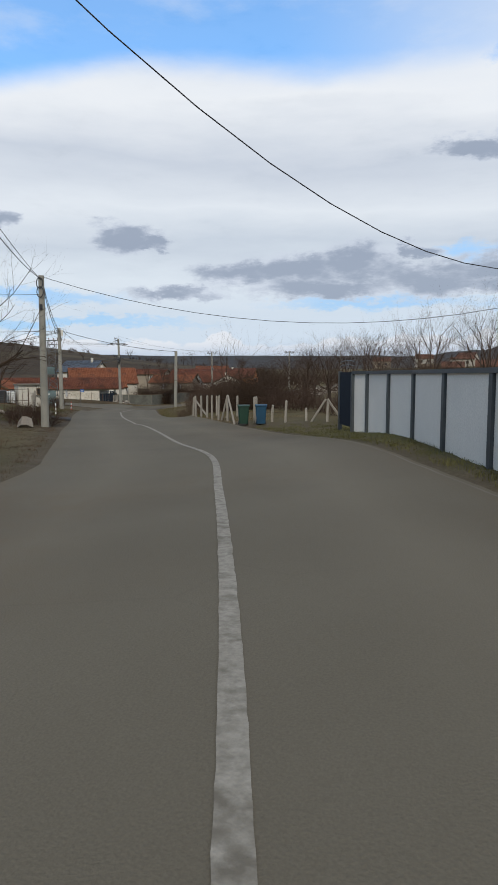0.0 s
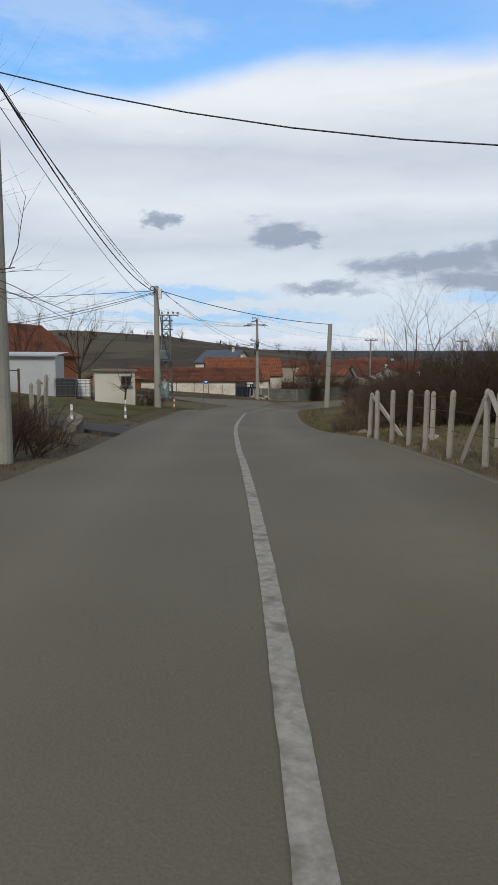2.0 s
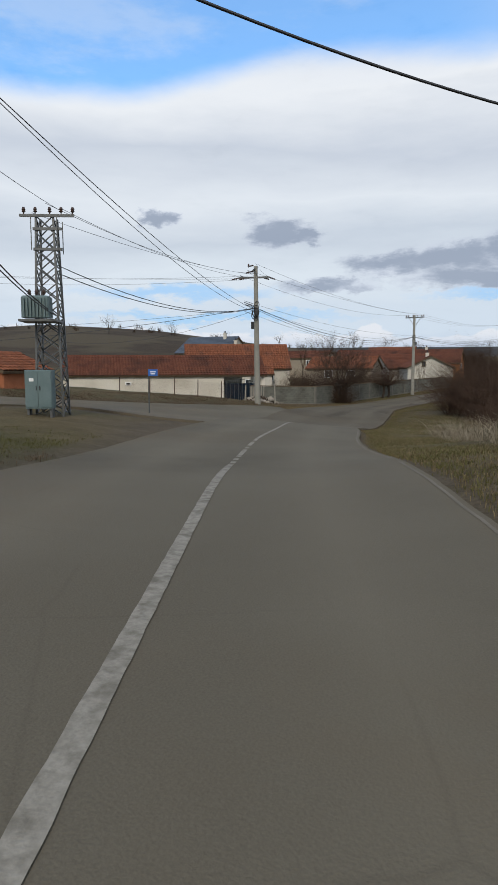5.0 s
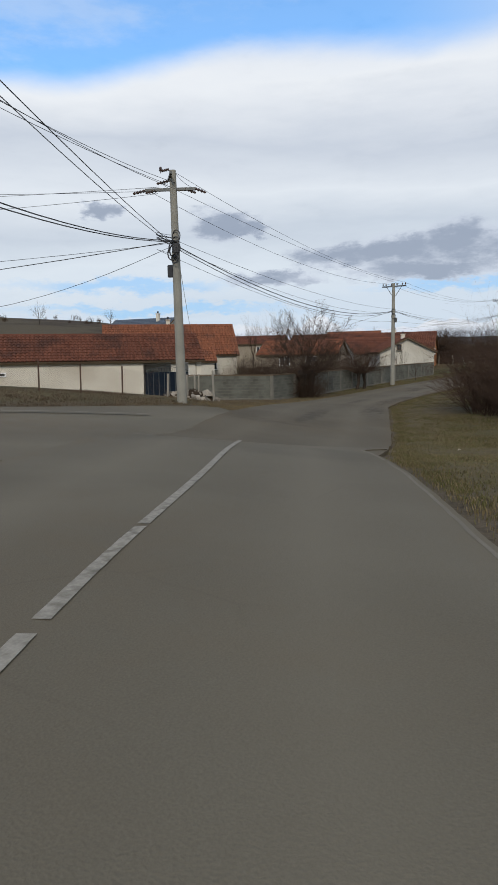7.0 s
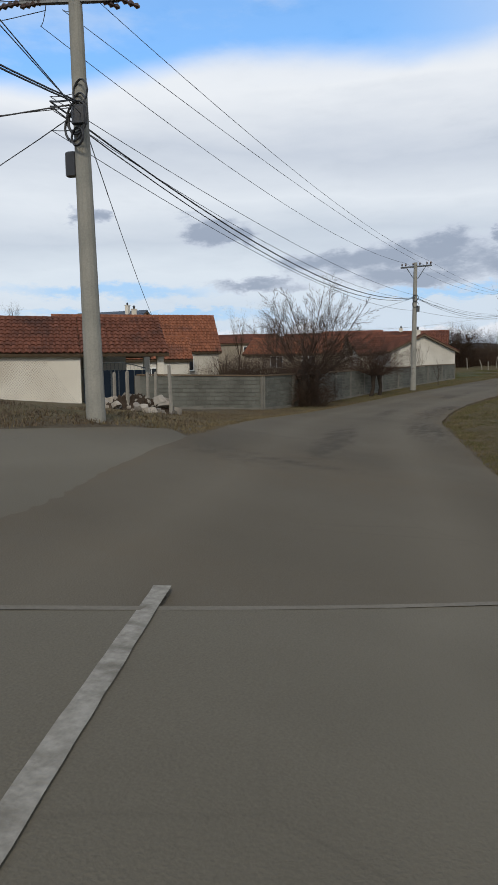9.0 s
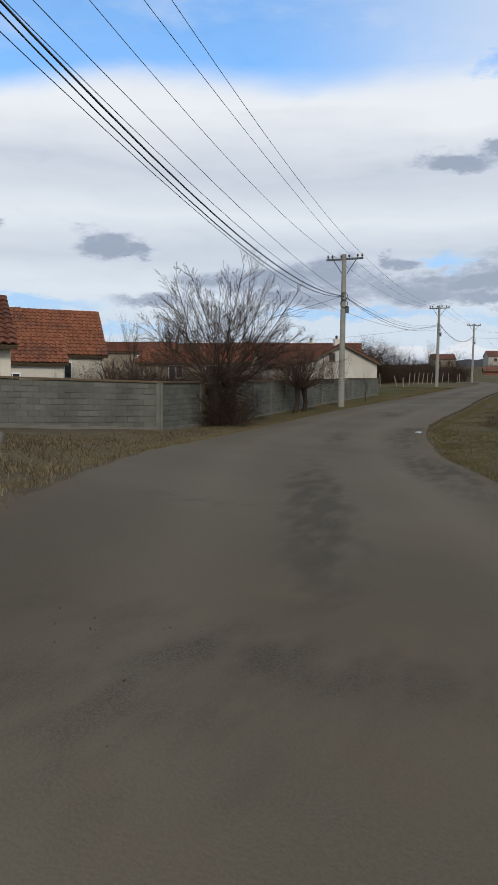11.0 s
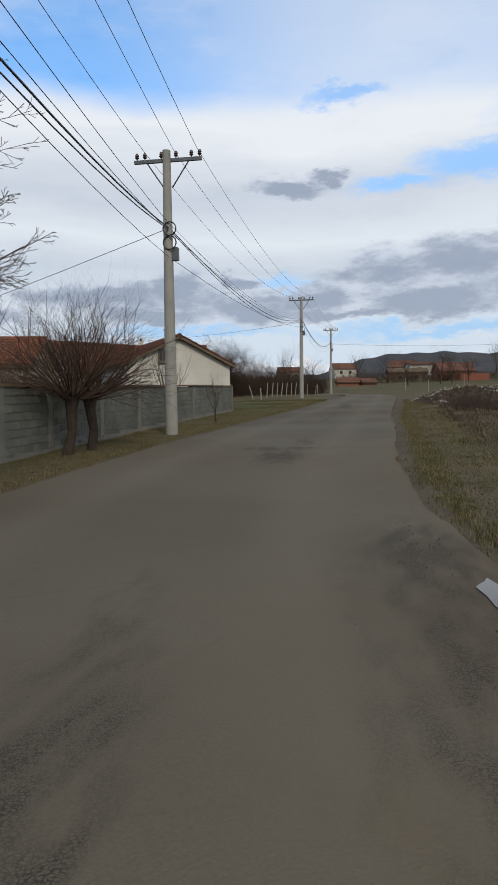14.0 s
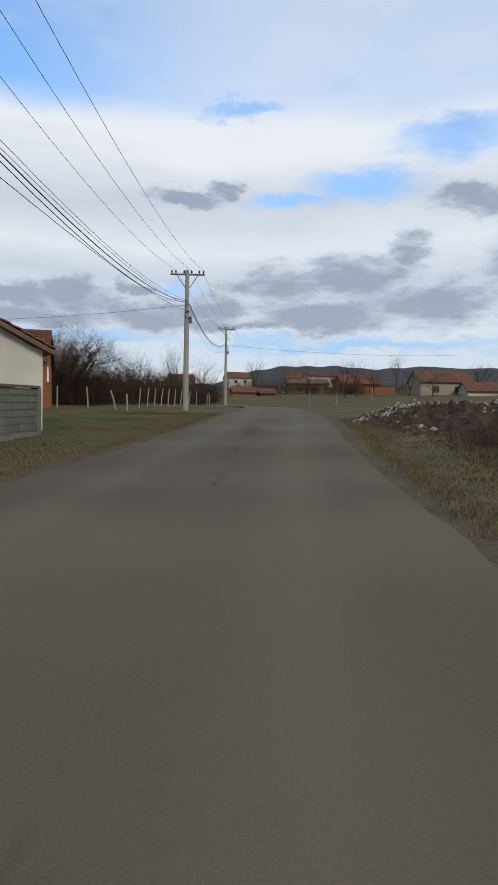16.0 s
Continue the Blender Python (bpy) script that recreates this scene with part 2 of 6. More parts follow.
    crack = calc("MULTIPLY", calc("SUBTRACT", 1.0, ramp(cell.outputs["Distance"], 0.0, 0.012)), ramp(tex("ShaderNodeTexNoise", 0.25, 3).outputs[0], 0.5, 0.62))
    col = mix(calc("MULTIPLY", crack, 0.14), col, crumb)
    l.new(col, bsdf.inputs["Base Color"])
    bp = bsdf.inputs["Normal"].links[0].from_node
    deep = calc("SUBTRACT", grit, calc("MULTIPLY", calc("MULTIPLY", hole, seams), 0.5))
    l.new(deep, bp.inputs["Height"])
    return m


M = {}
M["asphalt"] = road_material("asphalt", (0.104, 0.090, 0.066), (0.130, 0.114, 0.085), (0.122, 0.092, 0.058), (0.040, 0.034, 0.027), 0.85)
M["old_asphalt"] = road_material("old_asphalt", (0.086, 0.072, 0.051), (0.114, 0.097, 0.071), (0.112, 0.082, 0.049), (0.034, 0.029, 0.024), 0.9)
M["patched"] = road_material("dark_asphalt", (0.044, 0.043, 0.043), (0.060, 0.057, 0.054), (0.075, 0.062, 0.046), (0.03, 0.027, 0.024), 0.9)
M["orange"] = material("orange_paint", (0.36, 0.145, 0.055), (0.42, 0.175, 0.070), 0.85, 0.8, 30, 0.1, c=(0.30, 0.125, 0.05))
M["broken"] = material("broken_asphalt", (0.072, 0.066, 0.059), (0.12, 0.108, 0.094), 0.9, 6, 40, 1.0)
M["paint"] = material("road_paint", (0.300, 0.278, 0.235), (0.175, 0.158, 0.128), 0.75, 14, 45, 0.3, c=(0.135, 0.120, 0.095))
M["rim"] = material("pale_road_edge", (0.165, 0.147, 0.118), (0.128, 0.113, 0.088), 0.85, 1.5, 30, 0.2, c=(0.130, 0.115, 0.09))
M["faint"] = material("worn_road_paint", (0.150, 0.130, 0.098), (0.112, 0.096, 0.071), 0.85, 6, 30, 0.2)
M["concrete"] = material("pole_concrete", (0.230, 0.222, 0.190), (0.300, 0.285, 0.242), 0.85, 1.5, 30, 0.15)
M["post"] = material("post_concrete", (0.250, 0.225, 0.185), (0.340, 0.305, 0.250), 0.9, 3, 40, 0.2, vary=0.12)
M["block"] = material("concrete_block", (0.108, 0.108, 0.090), (0.155, 0.153, 0.130), 0.92, 1.2, 50, 0.3, c=(0.088, 0.086, 0.072), vary=0.13)
M["mortar"] = material("mortar", (0.135, 0.128, 0.108), (0.190, 0.178, 0.150), 0.95, 2, 40, 0.3)
M["plaster"] = material("plaster", (0.590, 0.545, 0.455), (0.650, 0.605, 0.515), 0.9, 0.8, 30, 0.1, c=(0.520, 0.470, 0.385))
M["white_plaster"] = material("white_plaster", (0.500, 0.468, 0.400), (0.570, 0.535, 0.462), 0.9, 0.8, 30, 0.1, c=(0.430, 0.392, 0.325))
M["panel"] = material("white_panel", (0.640, 0.620, 0.560), (0.690, 0.670, 0.610), 0.7, 0.7, 30, 0.05, c=(0.585, 0.575, 0.530))
M["shed"] = material("weathered_sheet_metal", (0.36, 0.375, 0.38), (0.43, 0.44, 0.44), 0.55, 0.9, 30, 0.05, c=(0.30, 0.30, 0.29), metal=0.1)
M["steel_dark"] = material("dark_steel", (0.045, 0.055, 0.06), (0.07, 0.08, 0.085), 0.5, 4, 40, 0.05, metal=0.4)
M["steel"] = material("galvanised_steel", (0.093, 0.098, 0.095), (0.144, 0.145, 0.141), 0.5, 5, 50, 0.05, metal=0.6)
M["rust"] = material("rusty_iron", (0.07, 0.05, 0.04), (0.13, 0.08, 0.055), 0.8, 6, 50, 0.2, metal=0.3)
M["tile"] = material("clay_tile", (0.108, 0.041, 0.026), (0.152, 0.060, 0.037), 0.85, 1.4, 30, 0.2, c=(0.070, 0.034, 0.025), vary=0.22)
M["tile_new"] = material("new_clay_tile", (0.170, 0.062, 0.033), (0.215, 0.083, 0.043), 0.8, 1.4, 30, 0.2, c=(0.13, 0.055, 0.035), vary=0.28)
M["brick"] = material("red_brick", (0.165, 0.064, 0.040), (0.215, 0.088, 0.054), 0.9, 3, 25, 0.2, vary=0.15)
M["raw_brick"] = material("raw_hollow_brick", (0.27, 0.100, 0.050), (0.35, 0.135, 0.068), 0.9, 3, 25, 0.2, vary=0.15)
M["wood"] = material("weathered_wood", (0.102, 0.071, 0.046), (0.161, 0.118, 0.077), 0.85, 4, 40, 0.2)
M["black"] = material("black_plastic", (0.018, 0.018, 0.02), (0.03, 0.03, 0.032), 0.5, 6, 40, 0.05)
M["cable"] = material("cable_sheath", (0.02, 0.02, 0.022), (0.035, 0.035, 0.037), 0.6, 6, 40, 0.0)
M["glass_dark"] = material("dark_pane", (0.02, 0.024, 0.028), (0.035, 0.04, 0.045), 0.15, 2, 20, 0.0)
M["navy"] = material("navy_sheet_metal", (0.007, 0.013, 0.022), (0.012, 0.020, 0.033), 0.7, 2, 30, 0.05, metal=0.2)
M["bin_green"] = material("green_plastic", (0.007, 0.034, 0.020), (0.010, 0.046, 0.026), 0.6, 3, 30, 0.04)
M["bin_blue"] = material("blue_plastic", (0.005, 0.042, 0.082), (0.008, 0.060, 0.110), 0.6, 3, 30, 0.04)
M["bark"] = material("bark", (0.032, 0.025, 0.019), (0.060, 0.046, 0.035), 0.95, 5, 30, 0.5)
M["twig"] = material("twig", (0.052, 0.036, 0.026), (0.092, 0.064, 0.047), 0.95, 2, 20, 0.0)
M["twig_red"] = material("red_twig", (0.052, 0.033, 0.023), (0.090, 0.058, 0.041), 0.95, 1.2, 20, 0.0)
M["twig_dark"] = material("dark_twig", (0.037, 0.025, 0.017), (0.074, 0.048, 0.031), 0.95, 1.2, 20, 0.0)
M["grass"] = material("dry_grass", (0.125, 0.096, 0.048), (0.185, 0.142, 0.080), 0.95, 0.9, 20, 0.0, vary=0.3)
M["weed"] = material("dead_weed", (0.085, 0.060, 0.038), (0.135, 0.100, 0.066), 0.95, 0.9, 20, 0.0, vary=0.3)
M["reed"] = material("dead_reed", (0.190, 0.155, 0.105), (0.260, 0.215, 0.150), 0.95, 0.9, 20, 0.0, vary=0.3)
M["grass_green"] = material("green_grass", (0.080, 0.080, 0.027), (0.125, 0.112, 0.044), 0.95, 0.8, 20, 0.0, vary=0.25)
M["rock"] = material("rubble_stone", (0.195, 0.168, 0.136), (0.345, 0.305, 0.250), 0.95, 2, 25, 0.4, vary=0.45)
M["earth"] = material("dug_earth", (0.034, 0.024, 0.017), (0.072, 0.051, 0.035), 0.95, 2.5, 30, 0.8)
M["water"] = material("muddy_water", (0.05, 0.045, 0.04), (0.07, 0.062, 0.052), 0.04, 2, 20, 0.0)
M["sign_blue"] = material("blue_sign", (0.02, 0.10, 0.38), (0.03, 0.13, 0.45), 0.4, 2, 30, 0.0)
M["white"] = material("white_paint", (0.72, 0.72, 0.70), (0.80, 0.80, 0.78), 0.6, 2, 30, 0.02)
M["red"] = material("red_paint", (0.42, 0.06, 0.03), (0.50, 0.09, 0.05), 0.6, 2, 30, 0.02)
M["green_grey"] = material("grey_green_enamel", (0.09, 0.135, 0.135), (0.13, 0.18, 0.18), 0.5, 2, 30, 0.03)
M["porcelain"] = material("brown_porcelain", (0.05, 0.028, 0.02), (0.08, 0.045, 0.03), 0.3, 3, 30, 0.0)
M["slate"] = material("blue_grey_roof", (0.05, 0.065, 0.09), (0.08, 0.10, 0.13), 0.6, 1.2, 30, 0.1)
# clay tile for far roofs, the dulling of distance haze put into its colour
M["tile_far"] = material("haze_dulled_clay_tile", (0.118, 0.056, 0.038), (0.160, 0.078, 0.052), 0.9, 0.6, 12, 0.0, c=(0.085, 0.048, 0.036))
M["far_plaster"] = material("grey_plaster", (0.36, 0.335, 0.285), (0.42, 0.39, 0.335), 0.9, 0.4, 10, 0.0)
# darker wall tone; on the house behind the block wall it stands for shade
M["far_wall"] = material("pale_wall", (0.250, 0.212, 0.160), (0.310, 0.262, 0.200), 0.9, 0.4, 10, 0.0)


# ---- mesh building ----
class Shape:
    """Collects faces for one mesh."""

    def __init__(self):
        self.v, self.f = [], []

    def quad(self, *pts):
        k = len(self.v)
        self.v += [tuple(p) for p in pts]
        self.f.append(tuple(range(k, k + len(pts))))
        return self

    def box(self, x, y, z, sx, sy, sz, turn=0.0, bevel=0.0, m=None):
        """A box centred in x and y that stands on z; bevel cuts its upright and upper edges."""
        c, s = math.cos(turn), math.sin(turn)
        rings = []
        if bevel:
            levels = ((0, 0), (sz - bevel, 0), (sz, bevel))
        else:
            levels = ((0, 0), (sz, 0))
        for zz, inset in levels:
            hx, hy = sx / 2 - inset, sy / 2 - inset
            b = bevel
            pts = [(-hx + b, -hy), (hx - b, -hy), (hx, -hy + b), (hx, hy - b), (hx - b, hy), (-hx + b, hy), (-hx, hy - b), (-hx, -hy + b)] if bevel else [(-hx, -hy), (hx, -hy), (hx, hy), (-hx, hy)]
            ring = []
            for px, py in pts:
                p = Vector((x + c * px - s * py, y + s * px + c * py, z + zz))
                ring.append(len(self.v))
                self.v.append(tuple(m @ p if m else p))
            rings.append(ring)
        n = len(rings[0])
        for r0, r1 in zip(rings, rings[1:]):
            for i in range(n):
                self.f.append((r0[i], r0[(i + 1) % n], r1[(i + 1) % n], r1[i]))
        self.f.append(tuple(reversed(rings[0])))
        self.f.append(tuple(rings[-1]))
        return self

    def tube(self, pts, radii, sides=6, caps=True):
        """A tapered tube along points."""
        rings = []
        pts = [Vector(p) for p in pts]
        for i, p in enumerate(pts):
            d = (pts[min(i + 1, len(pts) - 1)] - pts[max(i - 1, 0)]).normalized()
            u = d.orthogonal().normalized() if not rings else (u - d * u.dot(d)).normalized()
            w = d.cross(u)
            r = radii[i] if isinstance(radii, (list, tuple)) else radii
            ring = []
            for k in range(sides):
                a = 2 * math.pi * k / sides
                ring.append(len(self.v))
                self.v.append(tuple(p + (u * math.cos(a) + w * math.sin(a)) * r))
            rings.append(ring)
        for r0, r1 in zip(rings, rings[1:]):
            for k in range(sides):
                self.f.append((r0[k], r0[(k + 1) % sides], r1[(k + 1) % sides], r1[k]))
        if caps and sides > 2:
            self.f.append(tuple(reversed(rings[0])))
            self.f.append(tuple(rings[-1]))
        return self

    def mesh(self, name, mat, smooth=False):
        me = bpy.data.meshes.new(name)
        me.from_pydata(self.v, [], self.f)
        if mat:
            me.materials.append(mat)
        if smooth:
            me.polygons.foreach_set("use_smooth", [True] * len(me.polygons))
        me.update()
        return me


def part(name, shape, mat, parent=None, label="", smooth=False):
    ob = new(name, shape.mesh(name, mat, smooth))
    if parent:
        ob.parent = parent
    if label:
        ob["label"] = label
    return ob


def thing(name, label, category, group="", at=(0, 0, 0), turn=0.0, kind=""):
    ob = new(name)
    ob.empty_display_size = 0.2
    ob.matrix_basis = Matrix.Translation(at) @ Matrix.Rotation(turn, 4, "Z")
    return tagged(ob, label, category, group, kind)


# ---- ground ----
# heights along the road and beside it: x, y, z
LEVELS = np.array([
    (40, -60, 3.0), (5, -12, 1.0), (0, 0, 0.52), (-5, 8.6, 0.2), (-11, 16.5, -0.14), (-21, 28, -0.69), (-34.5, 45.7, -1.33),
    (-40.2, 54, -1.85), (-44, 60, -2.12), (-48, 65, -2.3), (-51.3, 69.7, -2.7), (-54.2, 77, -2.93), (-57.5, 91, -3.05),
    (-59, 108, -2.85), (-61, 150, -1.6), (-62, 190, -1.0), (-38, 41, -0.75), (-28, 26, -0.1), (-33, 51, -0.9), (-51, 53.6, -1.25),
    (-58, 74.2, -1.95), (-66, 92, -3.1), (-66, 112, -2.75), (-65.3, 151.6, -1.55), (-72, 170, -1.0), (-18, 31, -0.1), (-3.6, 17, 0.48), (-8.5, 24, 0.05),
    (-45, 95, -2.8), (-50, 140, -1.5), (-80, 80, -2.0), (-20, 290, 6.0), (-80, 300, 5.0), (-130, 120, 0.0)])
MORE = np.array([(-90, 10, 6.0), (30, 80, 1.0)])
ROADBED = np.array([(-24.0, 32.1, -0.80), (-26.9, 35.9, -0.95), (-29.8, 39.6, -1.09), (-32.7, 43.4, -1.24), (-38.0, 50.7, -1.64), (-14.3, 20.5, -0.26)])
LEVELS = np.concatenate([LEVELS, MORE, ROADBED])


def plate(points, soft):
    """A thin-plate surface through levels."""
    n, xy = len(points), points[:, :2]
    r = np.linalg.norm(xy[:, None] - xy[None], axis=-1)
    a = np.zeros((n + 3, n + 3))
    a[:n, :n] = r**2 * np.log(r + 1e-9) + np.eye(n) * soft
    a[:n, n], a[:n, n + 1:], a[n:, :n] = 1, xy, np.c_[np.ones(n), xy].T
    w = np.linalg.solve(a, np.r_[points[:, 2], 0, 0, 0])

    def f(x, y):
        x, y = np.asarray(x, float), np.asarray(y, float)
        d = np.sqrt((x[..., None] - xy[:, 0]) ** 2 + (y[..., None] - xy[:, 1]) ** 2)
        return (d**2 * np.log(d + 1e-9)) @ w[:n] + w[n] + w[n + 1] * x + w[n + 2] * y
    return f


near_level = plate(LEVELS, 3.0)
MID = np.array([-55.0, 110.0])


def level(x, y):
    """Ground height: the measured lie of the land near the road, easing into hills far off."""
    x, y = np.asarray(x, float), np.asarray(y, float)
    dx, dy = x - MID[0], y - MID[1]
    far = np.hypot(dx, dy)
    k = np.clip((far - 170) / 120, 0, 1)
    k = k * k * (3 - 2 * k)
    s = np.minimum(1, 240 / np.maximum(far, 1e-6))
    z = near_level(MID[0] + dx * s, MID[1] + dy * s)
    # low bank of dug soil beside the side road
    z = np.clip(z, -4, 9) + 0.38 * np.exp(-(((x + 49.2) / 3.6) ** 2 + ((y - 104) / 10.0) ** 2))
    return z * (1 - k) + k * 3.0 + hills(x, y, far)


def hills(x, y, far):
    az = np.degrees(np.arctan2(-(x - MID[0]), y - MID[1]))
    h = np.zeros_like(far)
    # ploughed slope behind the barn, to the west
    h = h + 22 * np.exp(-(((az - 62) / 24) ** 2)) * np.clip((far - 70) / 260, 0, 1) ** 1.3 * np.clip((1500 - far) / 700, 0, 1)
    # long wooded ridge on the skyline
    ridge = 38 * np.interp(az, [-60, -25, -1, 2.5, 6, 12, 40, 70, 110], [2.5, 3.9, 3.9, 3.1, 2.2, 1.8, 1.8, 1.9, 2.0]) + 4 * np.sin(az * 0.35 + 1.0) + 3.5 * np.sin(az * 0.93) + 2.5 * np.sin(az * 2.7 + 2)
    h = h + ridge * np.clip((far - 900) / 1300, 0, 1) ** 1.6 * np.clip((3600 - far) / 900, 0.4, 1)
    return h


def zed(x, y):
    return float(level(x, y))


def ribbon_curve(pts, n):
    """A smooth curve through points, n steps in all."""
    p = np.array(pts, float)
    t = np.r_[0, np.cumsum(np.linalg.norm(np.diff(p, axis=0), axis=1))]
    m = np.gradient(p, t, axis=0)
    s = np.linspace(0, t[-1], n)
    i = np.clip(np.searchsorted(t, s, side="right") - 1, 0, len(t) - 2)
    h = (t[i + 1] - t[i])[:, None]
    u = ((s - t[i])[:, None]) / h
    return (2 * u**3 - 3 * u**2 + 1) * p[i] + (u**3 - 2 * u**2 + u) * h * m[i] + (-2 * u**3 + 3 * u**2) * p[i + 1] + (u**3 - u**2) * h * m[i + 1]


# crumbled places: x, y, half widths, turn, depth of wear
WEAR = [(-55.4, 80.7, 0.42, 4.2, 0.36, 1.0), (-53.8, 75.4, 1.6, 0.5, 0.4, 0.55), (-58.6, 92.0, 0.34, 3.8, 0.25, 0.8), (-57.2, 96.6, 0.45, 1.5, 0.12, 1.0), (-60.2, 106.8, 1.3, 0.4, 0.1, 0.9),
        (-59.9, 105.0, 0.55, 1.5, 0.1, 1.0), (-59.7, 108.6, 0.3, 1.0, 0.1, 0.8), (-59.8, 128.5, 0.4, 3.6, 0.05, 0.9), (-59.9, 119.5, 0.14, 5.0, 0.02, 0.7), (-54.5, 85.4, 0.75, 3.0, 0.40, 0.75), (-56.7, 92.5, 0.7, 4.2, 0.2, 0.7),
        (-55.9, 79.0, 1.5, 0.5, 0.4, 0.4), (-54.4, 74.6, 1.6, 1.2, 0.6, 0.42)]


def ribbon(name, left, right, lift, mat, n=160, across=8, skirt=0.12, ragged=0.03):
    """A road surface between two edges, draped on the ground, with sides that go down into it."""
    a, b = ribbon_curve(left, n), ribbon_curve(right, n)
    out = (b - a) / np.linalg.norm(b - a, axis=1)[:, None]
    for edge, sgn in ((a, -1), (b, 1)):
        for i in range(n):
            edge[i] += out[i] * sgn * ragged * noise.fractal(Vector((edge[i][0] * 0.8, edge[i][1] * 0.8, sgn)), 0.8, 2.0, 4)
    s = Shape()
    grid = []
    for i in range(n):
        row = []
        for j in range(-1, across + 2):
            f = min(max(j / across, 0), 1)
            x, y = a[i] * (1 - f) + b[i] * f
            z = lift + (0.02 * (1 - (2 * f - 1) ** 2))
            if j in (-1, across + 1):
                z = lift - skirt
            row.append((x, y, z))
        grid.append(row)
    g = np.array(grid)
    g[..., 2] += level(g[..., 0], g[..., 1])
    w = across + 3
    s.v = [tuple(p) for p in g.reshape(-1, 3)]
    s.f = [(i * w + j, (i + 1) * w + j, (i + 1) * w + j + 1, i * w + j + 1) for i in range(n - 1) for j in range(w - 1)]
    ob = tagged(part(name, s, mat), kind="structure")
    att = ob.data.color_attributes.new("wear", "FLOAT_COLOR", "POINT")
    x, y = g[..., 0].ravel(), g[..., 1].ravel()
    worn = np.zeros(len(x))
    for wx, wy, rx, ry, turn, k in WEAR:
        c, d = math.cos(turn), math.sin(turn)
        u, v = ((x - wx) * c + (y - wy) * d) / rx, (-(x - wx) * d + (y - wy) * c) / ry
        worn = np.maximum(worn, k * np.exp(-(u * u + v * v) * 0.9))
    f = np.tile(np.abs(np.linspace(-1, 1, w)), n)
    track = np.exp(-(((f - 0.45) / 0.13) ** 2))
    rim = np.clip((f - 0.8) / 0.2, 0, 1)
    att.data.foreach_set("color", np.stack([worn, track, rim, np.ones(len(x))], -1).ravel().astype(np.float32))
    return ob, a, b


MAIN_MID = [(8, -14), (2.2, -4), (-2.24, 4.1), (-4.75, 8.4), (-7.3, 12.55), (-10.5, 16.25), (-13.72, 19.98), (-18.6, 25.45), (-22.8, 30.1), (-27.2, 35.1), (-32.8, 42.0), (-38.5, 49.3), (-43.3, 56.1), (-46.9, 62.2), (-50.5, 68.0)]
mid = ribbon_curve(MAIN_MID, 60)
tang = np.gradient(mid, axis=0)
tang /= np.linalg.norm(tang, axis=1)[:, None]
rightward = np.c_[tang[:, 1], -tang[:, 0]]
along = np.linspace(0, 1, 60)[:, None]
main_left = mid - rightward * np.interp(along, [0, 0.3, 0.44, 0.54, 0.85, 1], [3.9, 3.8, 3.7, 3.3, 3.25, 2.9])
main_right = mid + rightward * np.interp(along, [0, 0.26, 0.4, 0.52, 0.65, 0.8, 1], [3.5, 3.6, 3.6, 3.0, 2.9, 3.25, 3.4])
# the newer surface ends in a slanting seam at the crossroads
main_left = main_left[:-1]
main_right = np.concatenate([main_right, [(-47.45, 70.7)]])
road_main, ml, mr = ribbon("road_main", main_left, main_right, 0.062, M["asphalt"], 320, 16)
SIDE_LEFT = [(-50.4, 62.6), (-52.2, 66.3), (-54.4, 71.2), (-57.0, 77.0), (-59.6, 82.8), (-61.5, 88.8), (-62.9, 95), (-63.6, 101.5), (-63.75, 107), (-63.4, 112), (-62.9, 118), (-62.1, 128), (-61.9, 146), (-61.9, 164), (-63.6, 180), (-70, 196)]
SIDE_RIGHT = [(-44.9, 64.2), (-46.5, 67.9), (-47.5, 70.9), (-49.3, 75.4), (-51.5, 80.4), (-53.6, 85.2), (-54.7, 87.6), (-55.5, 90.4), (-56.3, 94.2), (-57.0, 98.6), (-57.3, 104), (-57.25, 112), (-57.3, 120), (-56.9, 135), (-56.7, 146), (-57.2, 164), (-59, 182), (-65, 201)]
road_side, sl, sr = ribbon("road_side", SIDE_LEFT, SIDE_RIGHT, 0.03, M["old_asphalt"], 560, 20, ragged=0.07)
CROSS_LEFT = [(-52, -8), (-56.0, 30), (-57.2, 52), (-57.3, 62), (-57.3, 69.5), (-57.0, 73.3), (-57.0, 75.5)]
CROSS_RIGHT = [(-46, -8), (-51, 30), (-53.6, 52), (-53.7, 57), (-51.0, 58.6), (-47.5, 63), (-48.6, 67.5), (-50, 72)]
road_cross, cl, cr = ribbon("road_cross", CROSS_LEFT, CROSS_RIGHT, 0.012, M["asphalt"], 200, 12)


DRIVE_LEFT = [(-25.4, 29.0), (-27.0, 27.5), (-29.5, 25.2), (-34, 21.5)]
DRIVE_RIGHT = [(-27.2, 31.4), (-28.4, 29.7), (-30.8, 27.6), (-36, 24)]
driveway, dl, dr_ = ribbon("driveway", DRIVE_LEFT, DRIVE_RIGHT, 0.035, M["patched"], 60, 8)


def inside_road(x, y, pad):
    """Distance from the roads, 0 on them."""
    best = np.full(np.shape(x), 1e9)
    for a, b in ((ml, mr), (sl, sr), (cl, cr), (dl, dr_)):
        c, half = (a[::3] + b[::3]) / 2, np.linalg.norm(a[::3] - b[::3], axis=1) / 2
        for k in range(0, len(c), 40):
            d = np.hypot(np.asarray(x)[..., None] - c[k:k + 40, 0], np.asarray(y)[..., None] - c[k:k + 40, 1]) - half[k:k + 40]
            best = np.minimum(best, d.min(-1))
    return np.maximum(best - pad, 0)


